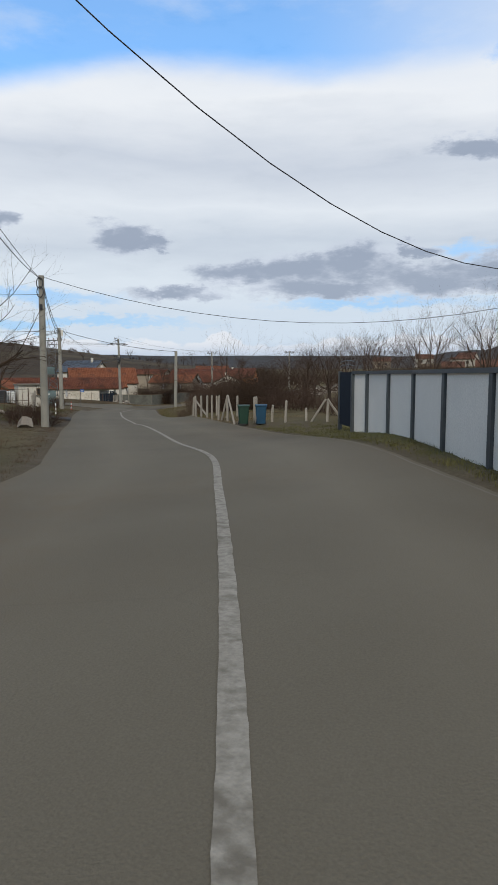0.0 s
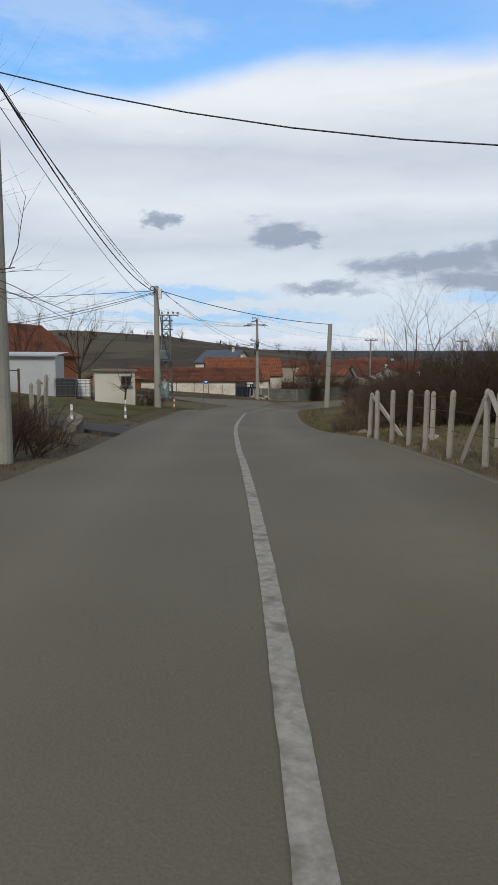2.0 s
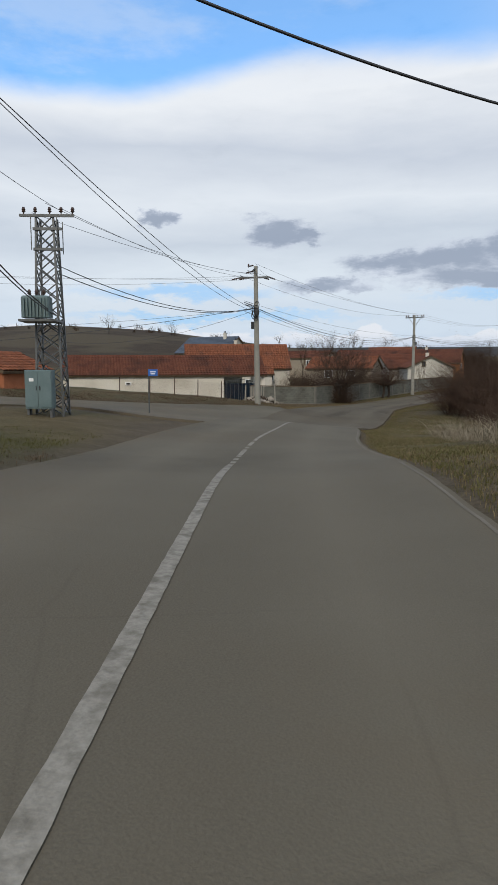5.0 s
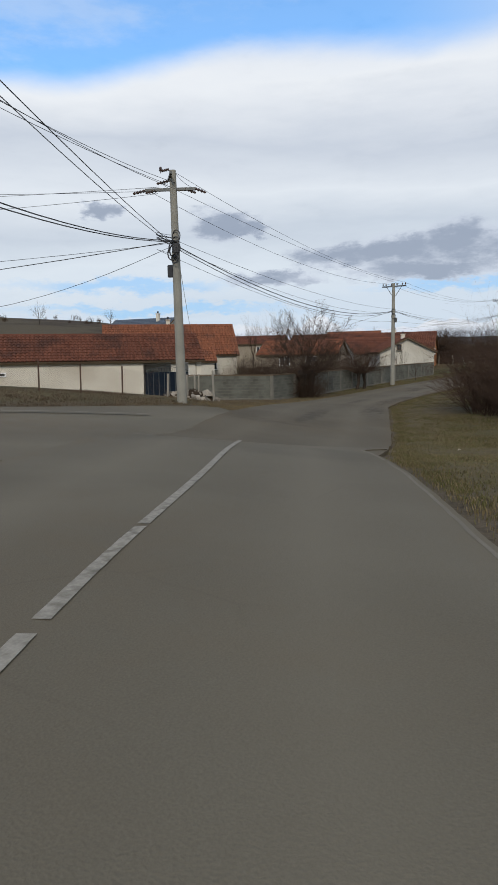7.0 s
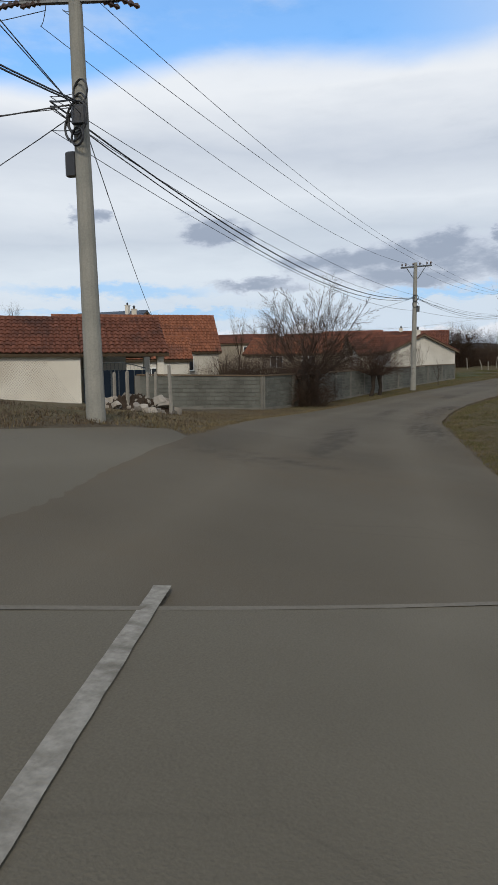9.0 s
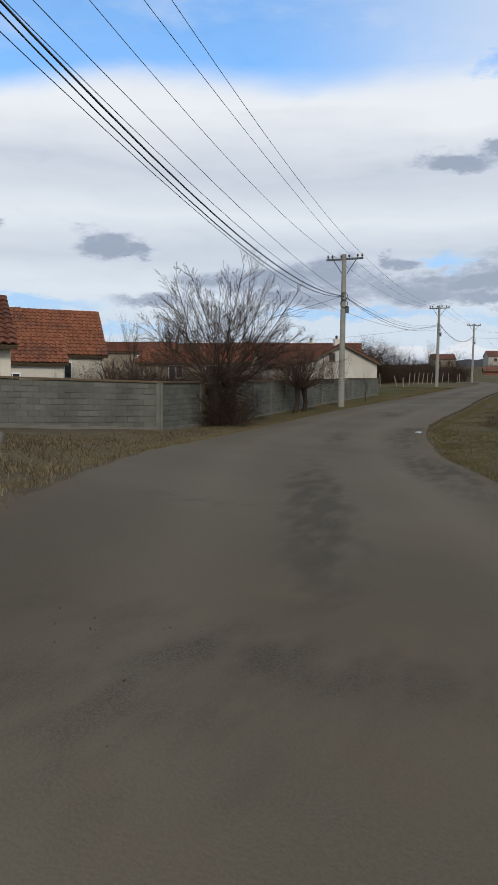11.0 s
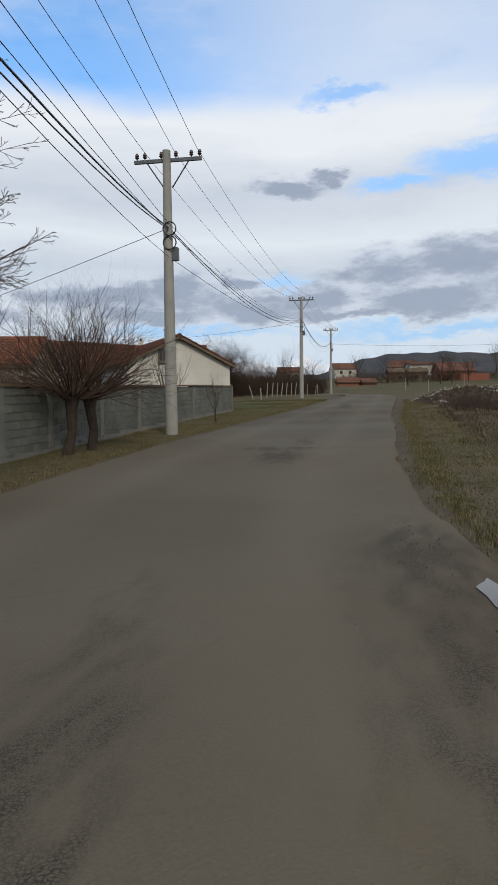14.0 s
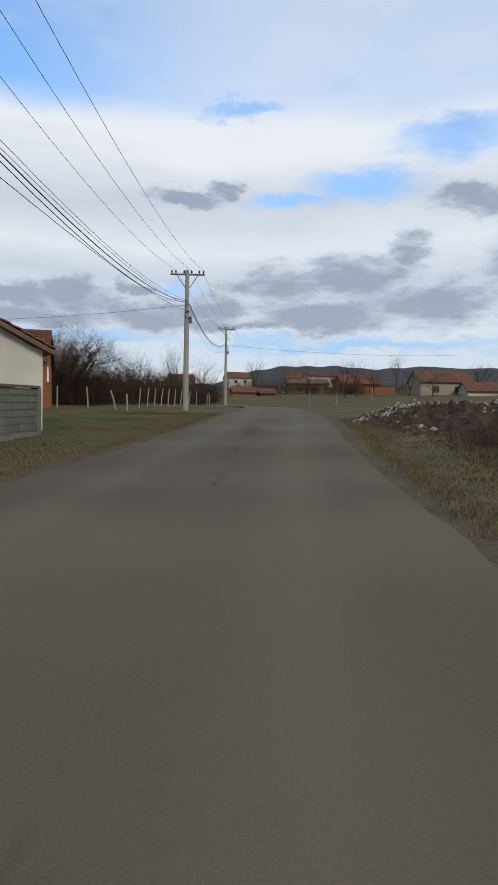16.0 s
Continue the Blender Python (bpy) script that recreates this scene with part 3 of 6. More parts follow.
def axis(lo, hi, step, reach, grow=1.16):
    """Coordinates with even steps between lo and hi and growing ones out to reach."""
    a = list(np.arange(lo, hi + step / 2, step))
    s = step
    while a[-1] < hi + reach:
        s *= grow
        a.append(a[-1] + s)
    s = step
    while a[0] > lo - reach:
        s *= grow
        a.insert(0, a[0] - s)
    return np.array(a)


def build_ground():
    xs, ys = axis(-95, 15, 0.9, 4200), axis(-15, 215, 0.9, 4200)
    gx, gy = np.meshgrid(xs, ys, indexing="ij")
    gz = level(gx, gy)
    d = inside_road(gx, gy, 0.0)
    gz = gz - 0.10 * (1 - np.clip(d / 0.5, 0, 1))
    off = np.clip((d - 0.6) / 2.0, 0, 1)
    far = np.hypot(gx - MID[0], gy - MID[1])
    bumps = np.array([noise.fractal(Vector((x * 0.35, y * 0.35, 0.3)), 0.9, 2.0, 3) if f < 170 else 0.0 for x, y, f in zip(gx.ravel(), gy.ravel(), far.ravel())]).reshape(gx.shape)
    gz = gz + bumps * 0.10 * off
    n, m = gx.shape
    s = Shape()
    s.v = list(zip(gx.ravel().tolist(), gy.ravel().tolist(), gz.ravel().tolist()))
    s.f = [(i * m + j, (i + 1) * m + j, (i + 1) * m + j + 1, i * m + j + 1) for i in range(n - 1) for j in range(m - 1)]
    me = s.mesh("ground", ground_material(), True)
    att = me.color_attributes.new("cover", "FLOAT_COLOR", "POINT")
    dirt = np.clip(np.clip(1.25 - d / 1.1, 0, 1) + 1.2 * np.exp(-(((gx + 66.2) / 2.2) ** 2 + ((gy - 88.5) / 4.0) ** 2)) + np.exp(-(((gx + 25) / 3.0) ** 2 + ((gy - 22) / 5.0) ** 2)) + 1.5 * np.exp(-(((gx + 9.6) / 2.6) ** 2 + ((gy - 23.2) / 2.4) ** 2)) + 1.0 * np.exp(-(((gx + 49.5) / 4.5) ** 2 + ((gy - 101) / 13.0) ** 2)) + 0.9 * np.exp(-(((gx + 29) / 3.0) ** 2 + ((gy - 31) / 3.5) ** 2)) + 0.8 * np.exp(-(((gx + 47.5) / 3.0) ** 2 + ((gy - 56) / 3.5) ** 2)) + 1.1 * np.exp(-((gy - 139.6 - (gx + 68) * 0.25) / 0.8) ** 2 - ((gx + 68) / 5.0) ** 4), 0, 1)
    az = np.degrees(np.arctan2(-(gx - MID[0]), gy - MID[1]))
    green = np.clip(np.exp(-(((gx + 3) / 5) ** 2 + ((gy - 17) / 7) ** 2)) * 1.3, 0, 1) + 0.8 * np.exp(-(((gx + 36) / 6) ** 2 + ((gy - 33) / 6) ** 2)) + 0.55 * np.exp(-(((gx + 75) / 12) ** 2 + ((gy - 136) / 12) ** 2)) + 0.5 * np.exp(-(((gx + 50) / 14) ** 2 + ((gy - 215) / 30) ** 2)) + 0.9 * np.exp(-(((gx + 66.5) / 4.5) ** 2 + ((gy - 130) / 12) ** 2))
    plough = np.clip((far - 70) / 25, 0, 1) * np.clip(1 - abs(az - 75) / 58, 0, 1) * np.clip((900 - far) / 200, 0, 1) * 3
    # ridge woods, coming in with distance along with their painted haze
    hazy_woods = np.clip((far - 700) / 500, 0, 1)
    rgba = np.stack([dirt, np.clip(green, 0, 1), np.clip(plough, 0, 1), hazy_woods], -1).reshape(-1)
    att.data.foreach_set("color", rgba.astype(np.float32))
    return tagged(new("ground", me), kind="structure")


def ground_material():
    m = bpy.data.materials.new("ground_cover")
    m.use_nodes = True
    n, l = m.node_tree.nodes, m.node_tree.links
    bsdf = n["Principled BSDF"]
    bsdf.inputs["Roughness"].default_value = 0.95
    bsdf.inputs["Specular IOR Level"].default_value = 0.08
    geo, att = n.new("ShaderNodeNewGeometry"), n.new("ShaderNodeVertexColor")
    att.layer_name = "cover"
    sp = n.new("ShaderNodeSeparateColor")
    l.new(att.outputs[0], sp.inputs[0])

    def tex(scale, detail=6):
        t = n.new("ShaderNodeTexNoise")
        t.inputs["Scale"].default_value, t.inputs["Detail"].default_value = scale, detail
        l.new(geo.outputs["Position"], t.inputs["Vector"])
        return t.outputs[0]

    def mix(fac, x, y):
        k = n.new("ShaderNodeMix")
        k.data_type = "RGBA"
        for sock, v in ((k.inputs[0], fac), (k.inputs[6], x), (k.inputs[7], y)):
            if isinstance(v, (int, float)):
                sock.default_value = v
            elif isinstance(v, tuple):
                sock.default_value = (*v, 1)
            else:
                l.new(v, sock)
        return k.outputs[2]

    def ramp(v, lo, hi):
        k = n.new("ShaderNodeMapRange")
        l.new(v, k.inputs[0])
        k.inputs[1].default_value, k.inputs[2].default_value = lo, hi
        return k.outputs[0]

    def calc(op, a, b):
        k = n.new("ShaderNodeMath")
        k.operation, k.use_clamp = op, True
        for sock, v in zip(k.inputs, (a, b)):
            if isinstance(v, (int, float)):
                sock.default_value = v
            else:
                l.new(v, sock)
        return k.outputs[0]

    big, mid_, small = tex(0.16), tex(1.1), tex(14)
    grass = mix(ramp(mid_, 0.35, 0.65), (0.078, 0.060, 0.029), (0.128, 0.098, 0.050))
    grass = mix(ramp(big, 0.42, 0.62), grass, (0.066, 0.061, 0.025))
    grass = mix(calc("MULTIPLY", sp.outputs[1], ramp(mid_, 0.3, 0.55)), grass, (0.046, 0.060, 0.019))
    soil = mix(ramp(mid_, 0.3, 0.7), (0.060, 0.047, 0.034), (0.108, 0.085, 0.062))
    edge = calc("MULTIPLY", sp.outputs[0], ramp(calc("ADD", mid_, calc("MULTIPLY", sp.outputs[0], 0.4)), 0.45, 0.75))
    col = mix(edge, grass, soil)
    field = mix(ramp(big, 0.35, 0.65), (0.024, 0.016, 0.012), (0.044, 0.029, 0.021))
    strip = tex(0.02, 3)
    field = mix(ramp(strip, 0.52, 0.58), field, (0.070, 0.056, 0.036))
    col = mix(sp.outputs[2], col, field)
    # wood colour with the blue-grey of distance haze mixed in
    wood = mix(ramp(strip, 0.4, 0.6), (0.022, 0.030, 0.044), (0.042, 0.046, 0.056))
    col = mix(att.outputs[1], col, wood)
    col = mix(0.3, col, mix(ramp(small, 0.3, 0.7), (0.035, 0.029, 0.02), (0.16, 0.135, 0.09)))
    l.new(col, bsdf.inputs["Base Color"])
    bp = n.new("ShaderNodeBump")
    bp.inputs["Strength"].default_value, bp.inputs["Distance"].default_value = 0.7, 0.06
    l.new(small, bp.inputs["Height"])
    l.new(bp.outputs[0], bsdf.inputs["Normal"])
    return m


ground = build_ground()


# ---- road markings and damage ----
def strip(name, line, width, lift, mat, parent, worn=0.0, seed=1, label=""):
    """A painted line along a curve, its edges wandering, with worn gaps."""
    rng = random.Random(seed)
    s = Shape()
    p = np.array(line)
    t = np.gradient(p, axis=0)
    t /= np.linalg.norm(t, axis=1)[:, None]
    r = np.c_[t[:, 1], -t[:, 0]]
    wander = [[0.5 + 0.05 * noise.fractal(Vector((x * 4.5, y * 4.5, seed + k)), 0.8, 2.0, 4) for x, y in p] for k in (0, 7)]
    z = level(p[:, 0], p[:, 1]) + lift
    gap = 0
    for i in range(len(p) - 1):
        if gap == 0 and rng.random() < worn:
            gap = rng.randint(1, 3)
        if gap:
            gap -= 1
            continue
        q = []
        for j in (i, i + 1):
            q += [(p[j] - r[j] * width * wander[0][j], z[j]), (p[j] + r[j] * width * wander[1][j], z[j])]
        s.quad(*[(xy[0], xy[1], zz) for xy, zz in (q[0], q[1], q[3], q[2])])
    ob = part(name, s, mat, parent)
    if label:
        ob["label"] = label
    return ob


line_mid = ribbon_curve(MAIN_MID, 900)
strip("centre_line", line_mid[:700], 0.135, 0.0885, M["paint"], road_main, 0.0, 2, "worn white centre line")
strip("centre_line", line_mid[700:800], 0.12, 0.0885, M["paint"], road_main, 0.09, 12, "worn broken centre line")
strip("centre_line", line_mid[800:-2], 0.125, 0.0885, M["paint"], road_main, 0.0, 13, "worn white centre line")
strip("road_edge", mr[60:] * 0.985 + ml[60:] * 0.015, 0.05, 0.0665, M["rim"], road_main, 0.006, 3, "pale crumbled asphalt edge")
strip("end_seam", np.linspace(ml[-1] * 0.95 + mr[-1] * 0.05, mr[-1], 60) - np.array([-0.04, 0.03]), 0.07, 0.086, M["rim"], road_main, 0.02, 6, "pale seam where the newer surface ends")
strip("edge_line", ribbon_curve([(-56.2, 63), (-56.0, 66.5), (-55.4, 69.6)], 40), 0.14, 0.085, M["paint"], road_cross, 0.0, 5, "faded white edge line")


def crumbs(x, y, rx, ry, turn, seed, parent, n):
    """Loose bits of stone and tar lying on a crumbled place."""
    rng = random.Random(seed)
    s = Shape()
    c, d = math.cos(turn), math.sin(turn)
    for k in range(n):
        px, py = rng.gauss(0, rx * 0.4), rng.gauss(0, ry * 0.4)
        wx, wy = x + c * px - d * py, y + d * px + c * py
        w = rng.uniform(0.004, 0.009)
        s.box(wx, wy, zed(wx, wy) + 0.035, w, w * rng.uniform(0.6, 1), w * 0.5 + 0.015, rng.uniform(0, 3))
    return tagged(part("asphalt_crumbs", s, M["broken"], parent), kind="stuff")


for k, (x, y, rx, ry, tn, deep) in enumerate(WEAR):
    crumbs(x, y, rx, ry, tn, 11 + k, road_side, 30)


# ---- poles and wires ----
def concrete_pole(name, x, y, top, base_r, top_r, label, lean=(0, 0), group="concrete utility poles", base=None):
    z0 = zed(x, y) if base is None else base
    ob = thing(name, label, "utility pole", group, (x, y, z0))
    h = top - z0
    s = Shape()
    n = 6
    pts = [(lean[0] * k / n, lean[1] * k / n, -0.4 + (h + 0.4) * k / n) for k in range(n + 1)]
    s.tube(pts, [base_r + (top_r - base_r) * k / n for k in range(n + 1)], 14)
    part("shaft", s, M["concrete"], ob, smooth=False)
    return ob, h


def insulator(s, x, y, z):
    s.tube([(x, y, z), (x, y, z + 0.07)], 0.02, 6)
    s.tube([(x, y, z + 0.06), (x, y, z + 0.10), (x, y, z + 0.13), (x, y, z + 0.16), (x, y, z + 0.24)], [0.035, 0.075, 0.045, 0.07, 0.04], 8)


def crossarm_pole(x, y, top, turn, label):
    ob, h = concrete_pole("utility_pole", x, y, top, 0.21, 0.13, label)
    arm = Shape()
    m = Matrix.Rotation(turn, 4, "Z")
    arm.box(0, 0.14, h - 0.32, 2.3, 0.09, 0.11, 0, 0, m)
    part("crossarm", arm, M["steel"], ob, "grey steel crossarm")
    for side in (-1, 1):
        b = Shape()
        b.tube([m @ Vector((side * 0.72, 0.14, h - 0.3)), m @ Vector((side * 0.14, 0.14, h - 1.15))], 0.025, 5)
        part("brace", b, M["steel"], ob)
    for px in (-1.05, -0.78, -0.22, 0.28, 0.80, 1.08):
        i = Shape()
        p = m @ Vector((px, 0.14, h - 0.22))
        insulator(i, p.x, p.y, p.z)
        part("insulator", i, M["porcelain"], ob, smooth=False)
    for k in range(2):
        c = Shape()
        zc = h - 2.55 - 0.45 * k
        ring = [(0.16 + 0.0 * a, 0.22 * math.cos(a * math.pi / 6), zc + 0.22 * math.sin(a * math.pi / 6)) for a in range(13)]
        c.tube([m @ Vector((0.10 + p[1], -0.18, p[2])) for p in ring], 0.022, 5)
        part("cable_coil", c, M["cable"], ob)
    bx = Shape()
    bx.box(0.24, 0, h - 3.55, 0.22, 0.2, 0.42, 0, 0.02, m)
    part("junction_box", bx, M["steel"], ob)
    return ob


crossarm_pole(-64.6, 111.6, 6.55, 0.05, "tall grey concrete pole with a steel crossarm beside the block wall")
crossarm_pole(-65.25, 151.6, 7.9, 0.05, "slim concrete pole with a steel crossarm beside the road")
crossarm_pole(-65.9, 193.3, 9.4, 0.15, "distant concrete pole with a steel crossarm")
pole_a, ha = concrete_pole("utility_pole", -22.2, 22.75, 6.55, 0.19, 0.125, "grey concrete pole with looped black cables", (0.12, -0.05))
pole_t, ht = concrete_pole("utility_pole", -38.0, 40.9, 5.85, 0.19, 0.125, "grey concrete pole with a meter box near the top", (-0.05, 0.0))
pole_r, hr = concrete_pole("utility_pole", -33.25, 50.65, 4.2, 0.17, 0.13, "plain concrete pole leaning slightly, at the verge", (0.12, 0.05))
pole_j, hj = concrete_pole("utility_pole", -57.88, 74.1, 7.13, 0.21, 0.13, "concrete corner pole with strain insulators and coiled cable", (-0.12, -0.06))
pole_b, hb = concrete_pole("utility_pole", 5.95, 36.96, 8.4, 0.19, 0.125, "plain concrete pole beyond the white wall")
pole_z, hz = concrete_pole("utility_pole", -7.5, 3.3, 9.2, 0.19, 0.125, "plain concrete pole behind the verge")
pole_y, hy_ = concrete_pole("utility_pole", 0.92, 27.6, 8.7, 0.19, 0.125, "plain concrete pole beyond the white wall")
for ob, h, dx, dz in ((pole_a, ha, 0.16, 0.35), (pole_a, ha, 0.17, 0.75), (pole_t, ht, -0.14, 0.25), (pole_j, hj, 0.1, 2.55), (pole_j, hj, 0.05, 2.8)):
    s = Shape()
    s.tube([(dx + 0.20 * math.cos(k * math.pi / 6), -0.2, h - dz + 0.24 * math.sin(k * math.pi / 6)) for k in range(13)], 0.022, 5)
    part("cable_coil", s, M["cable"], ob, "loop of black cable")
s = Shape()
s.box(0.24, 0.02, ht - 0.66, 0.17, 0.2, 0.52, 0.6, 0.02)
part("meter_box", s, M["panel"], pole_t, "small grey metal box")
s = Shape()
s.box(0.16, -0.16, ha - 1.55, 0.12, 0.12, 0.26, 0.3, 0.02)
part("clamp_box", s, M["black"], pole_a)
for k, (dx, dz, rr) in enumerate(((0.02, 3.02, 0.30), (0.05, 3.1, 0.26), (-0.02, 3.2, 0.28), (0.08, 3.42, 0.17))):
    s = Shape()
    s.tube([(dx + rr * math.cos(q * math.pi / 8), -0.24 - 0.02 * k, hj - dz + rr * math.sin(q * math.pi / 8)) for q in range(17)], 0.026, 5)
    part("cable_coil", s, M["cable"], pole_j, "loop of black cable")
s = Shape()
s.box(0.16, -0.3, hj - 3.2, 0.3, 0.16, 0.36, 0.5, 0.04)
part("splice_case", s, M["black"], pole_j, "black plastic splice case")
s = Shape()
s.box(-0.28, -0.15, hj - 4.1, 0.24, 0.18, 0.48, 0.4, 0.03)
part("splice_case", s, M["black"], pole_j, "black plastic splice case")
s = Shape()
s.box(-0.2, -0.14, hj - 0.78, 2.0, 0.1, 0.11, 0.55)
part("crossarm", s, M["steel"], pole_j)
s = Shape()
s.box(-0.2, -0.14, hj - 0.28, 1.2, 0.09, 0.1, -0.75)
part("crossarm", s, M["steel"], pole_j)
for k, (ax, az_, tn, ln) in enumerate([(-1.0, 0.74, 0.55, 0.5), (-0.55, 0.74, 0.55, 0.45), (0.55, 0.70, 0.55, 0.5), (0.95, 0.70, 0.55, 0.5), (-0.6, 0.24, -0.75, 0.5), (-0.2, -0.1, -0.75, 0.3)]):
    c = Vector((-0.2 + ax * math.cos(tn), -0.14 + ax * math.sin(tn), hj - az_))
    d = Vector((0.75, 0.6, -0.35)) if ax > 0 else Vector((-0.7, -0.5, -0.2))
    i = Shape()
    pts = [c + d.normalized() * ln * q / 8 for q in range(9)]
    i.tube(pts, [0.03, 0.07, 0.03, 0.07, 0.03, 0.07, 0.03, 0.06, 0.02], 7)
    part("strain_insulator", i, M["porcelain"], pole_j)
s = Shape()
insulator(s, -0.62, -0.2, hj - 0.05)
part("insulator", s, M["porcelain"], pole_j)


def wire(name, a, b, sag, r, label="", mat="cable"):
    s = Shape()
    n = 18
    a, b = Vector(a), Vector(b)
    pts = [a.lerp(b, k / n) - Vector((0, 0, sag * 4 * (k / n) * (1 - k / n))) for k in range(n + 1)]
    s.tube(pts, r * 0.78, 5, False)
    ob = part(name, s, M[mat])
    return tagged(ob, label or "thin dark overhead wire between poles", "wire", "overhead wires")


# crossarm conductors: taut from the corner pole, slacker further on
for px, start, sag in ((1.0, (-59.26, 75.59, 7.62), 0.70), (0.2, (-59.6, 75.1, 7.15), 0.36), (-0.8, (-60.0, 74.8, 6.80), 0.85)):
    p1, p2, p3 = (-64.6 + px, 111.75, 6.6), (-65.25 + px, 151.75, 7.95), (-65.9 + px, 193.45, 9.45)
    wire("power_line", (-57.98 + px * 0.7, 74.1 + px * 0.4, 6.45), start, 0.12, 0.011)
    wire("power_line", start, p1, sag, 0.011)
    wire("power_line", p1, p2, 1.0, 0.010)
    wire("power_line", p2, p3, 0.7, 0.010)
    wire("power_line", p3, (-66 + px, 240, 11.5), 0.7, 0.010)
# bundled cables below
for za, zb, r, sg, r2, sg2, z2 in ((4.90, 4.05, 0.028, 1.36, 0.022, 1.15, 5.85), (4.80, 4.0, 0.020, 1.5, 0.016, 1.3, 5.8), (5.00, 4.2, 0.011, 0.60, 0.010, 0.95, 5.9), (4.30, 3.1, 0.011, 0.92, 0.012, 0.55, 5.15), (4.75, 3.95, 0.011, 0.95, 0.010, 0.8, 5.6)):
    wire("bundled_cable", (-57.95, 74.0, za - 0.35), (-59.3, 74.4, za), 0.03, r, "thick black bundled cable between poles")
    wire("bundled_cable", (-59.3, 74.4, za), (-64.55, 111.5, zb), sg, r, "thick black bundled cable between poles")
    wire("bundled_cable", (-64.55, 111.7, zb), (-65.2, 151.5, z2), sg2, r2, "thick black bundled cable between poles")
    wire("bundled_cable", (-65.2, 151.7, z2), (-65.9, 193.2, z2 + 1.5), 1.5, r2, "thick black bundled cable between poles")
# across the junction to pole and tower
for a, b, sg, r in [
        ((-22.1, 22.7, 6.45), (-38.0, 40.9, 5.62), 0.32, 0.016), ((-22.1, 22.75, 6.48), (-38.05, 40.9, 5.58), 0.45, 0.012), ((-22.1, 22.7, 6.5), (-38.0, 40.85, 5.53), 0.68, 0.024),
        ((-22.1, 22.7, 6.12), (-50.4, 53.65, 6.0), 1.03, 0.011), ((-38.0, 40.9, 5.68), (-33.2, 50.65, 4.18), 0.31, 0.026), ((-38.0, 40.9, 5.78), (-57.95, 74.0, 4.25), 0.61, 0.014),
        ((-38.0, 40.9, 5.6), (-50.65, 53.5, 2.4), 0.52, 0.026), ((-38.0, 40.9, 5.5), (-50.6, 53.6, 2.3), 0.65, 0.022),
        ((-38.0, 40.9, 5.62), (-69.9, 33.7, 6.2), 0.15, 0.022), ((-38.0, 40.9, 5.57), (-65.5, 29.9, 4.08), 1.3, 0.022), ((-38.0, 40.9, 5.52), (-65.5, 29.9, 3.98), 1.45, 0.018),
        ((-50.65, 53.75, 4.1), (-57.9, 74.0, 4.44), 0.82, 0.022), ((-50.75, 53.9, 3.82), (-57.9, 74.0, 4.4), 0.76, 0.022), ((-38.0, 40.9, 5.88), (-57.85, 74.1, 4.12), 0.92, 0.012),
        ((-22.1, 22.8, 6.5), (5.95, 36.96, 8.2), 2.9, 0.016), ((-7.5, 3.3, 9.08), (2.7, 27.6, 8.53), 4.3, 0.014),
        ((-22.1, 22.7, 6.4), (-7.5, 3.3, 8.1), 0.75, 0.02), ((-22.1, 22.7, 6.35), (-7.4, 3.3, 7.7), 0.3, 0.014), ((-22.15, 22.7, 5.7), (-40, -2, 6.5), 0.7, 0.012),
        ((-57.9, 74.1, 6.65), (-51.1, 53.65, 6.3), 0.55, 0.011), ((-58.25, 74.0, 6.64), (-51.6, 53.4, 6.0), 0.31, 0.011), ((-57.6, 73.8, 6.3), (-50.3, 53.8, 6.0), 0.5, 0.011),
        ((-57.9, 74.0, 4.43), (-91.9, 50.4, 1.9), 1.0, 0.020), ((-57.9, 74.0, 4.36), (-90, 52, 3.6), 0.8, 0.012), ((-57.9, 74.0, 4.29), (-83.9, 74.8, 3.1), 1.1, 0.014),
        ((-58.6, 73.8, 6.3), (-92, 66, 8.6), 0.5, 0.011), ((-58.4, 73.7, 6.5), (-92, 60, 8.8), 0.5, 0.011), ((-58.2, 73.6, 6.3), (-92, 55, 8.8), 0.5, 0.011),
        ((-64.6, 111.6, 4.05), (-81.5, 117.9, 1.35), 0.05, 0.014), ((-65.2, 151.6, 5.6), (-92, 150, 4.2), 0.6, 0.014), ((-65.9, 193.3, 7.0), (-25, 230, 9.5), 0.6, 0.02),
        ((-57.9, 74.1, 4.0), (-72.0, 91.5, 1.6), 0.2, 0.014), ((-38, 40.9, 5.7), (-44, 33, 3.4), 0.2, 0.012)]:
    wire("service_cable", a, b, sg, r, "black overhead cable strung between poles")


def satellite_dish(x, y, z, turn):
    k = thing("satellite_dish", "white satellite dish bolted to the concrete pole", "satellite dish", "", (x, y, z), turn)
    s = Shape()
    rings = []
    for q in range(6):
        r = 0.30 * q / 5
        rings.append([len(s.v) + i for i in range(16)])
        s.v += [(r * math.cos(i * math.pi / 8), -0.34 * r * r / 0.3 , r * math.sin(i * math.pi / 8)) for i in range(16)]
    for a, b in zip(rings, rings[1:]):
        s.f += [(a[i], a[(i + 1) % 16], b[(i + 1) % 16], b[i]) for i in range(16)]
    part("dish", s, M["panel"], k, smooth=True)
    s = Shape()
    s.tube([(0, -0.03, -0.28), (0, -0.3, -0.12), (0, -0.34, 0.0)], 0.012, 5)
    s.tube([(0, -0.36, 0.0), (0, -0.28, 0.0)], 0.03, 8)
    part("feed_arm", s, M["steel"], k)
    s = Shape()
    s.tube([(0, 0.0, 0), (0, 0.16, -0.03), (-0.22, 0.2, -0.05)], 0.02, 6)
    part("bracket", s, M["steel"], k)


satellite_dish(-37.72, 41.05, 0.55, radians(118))


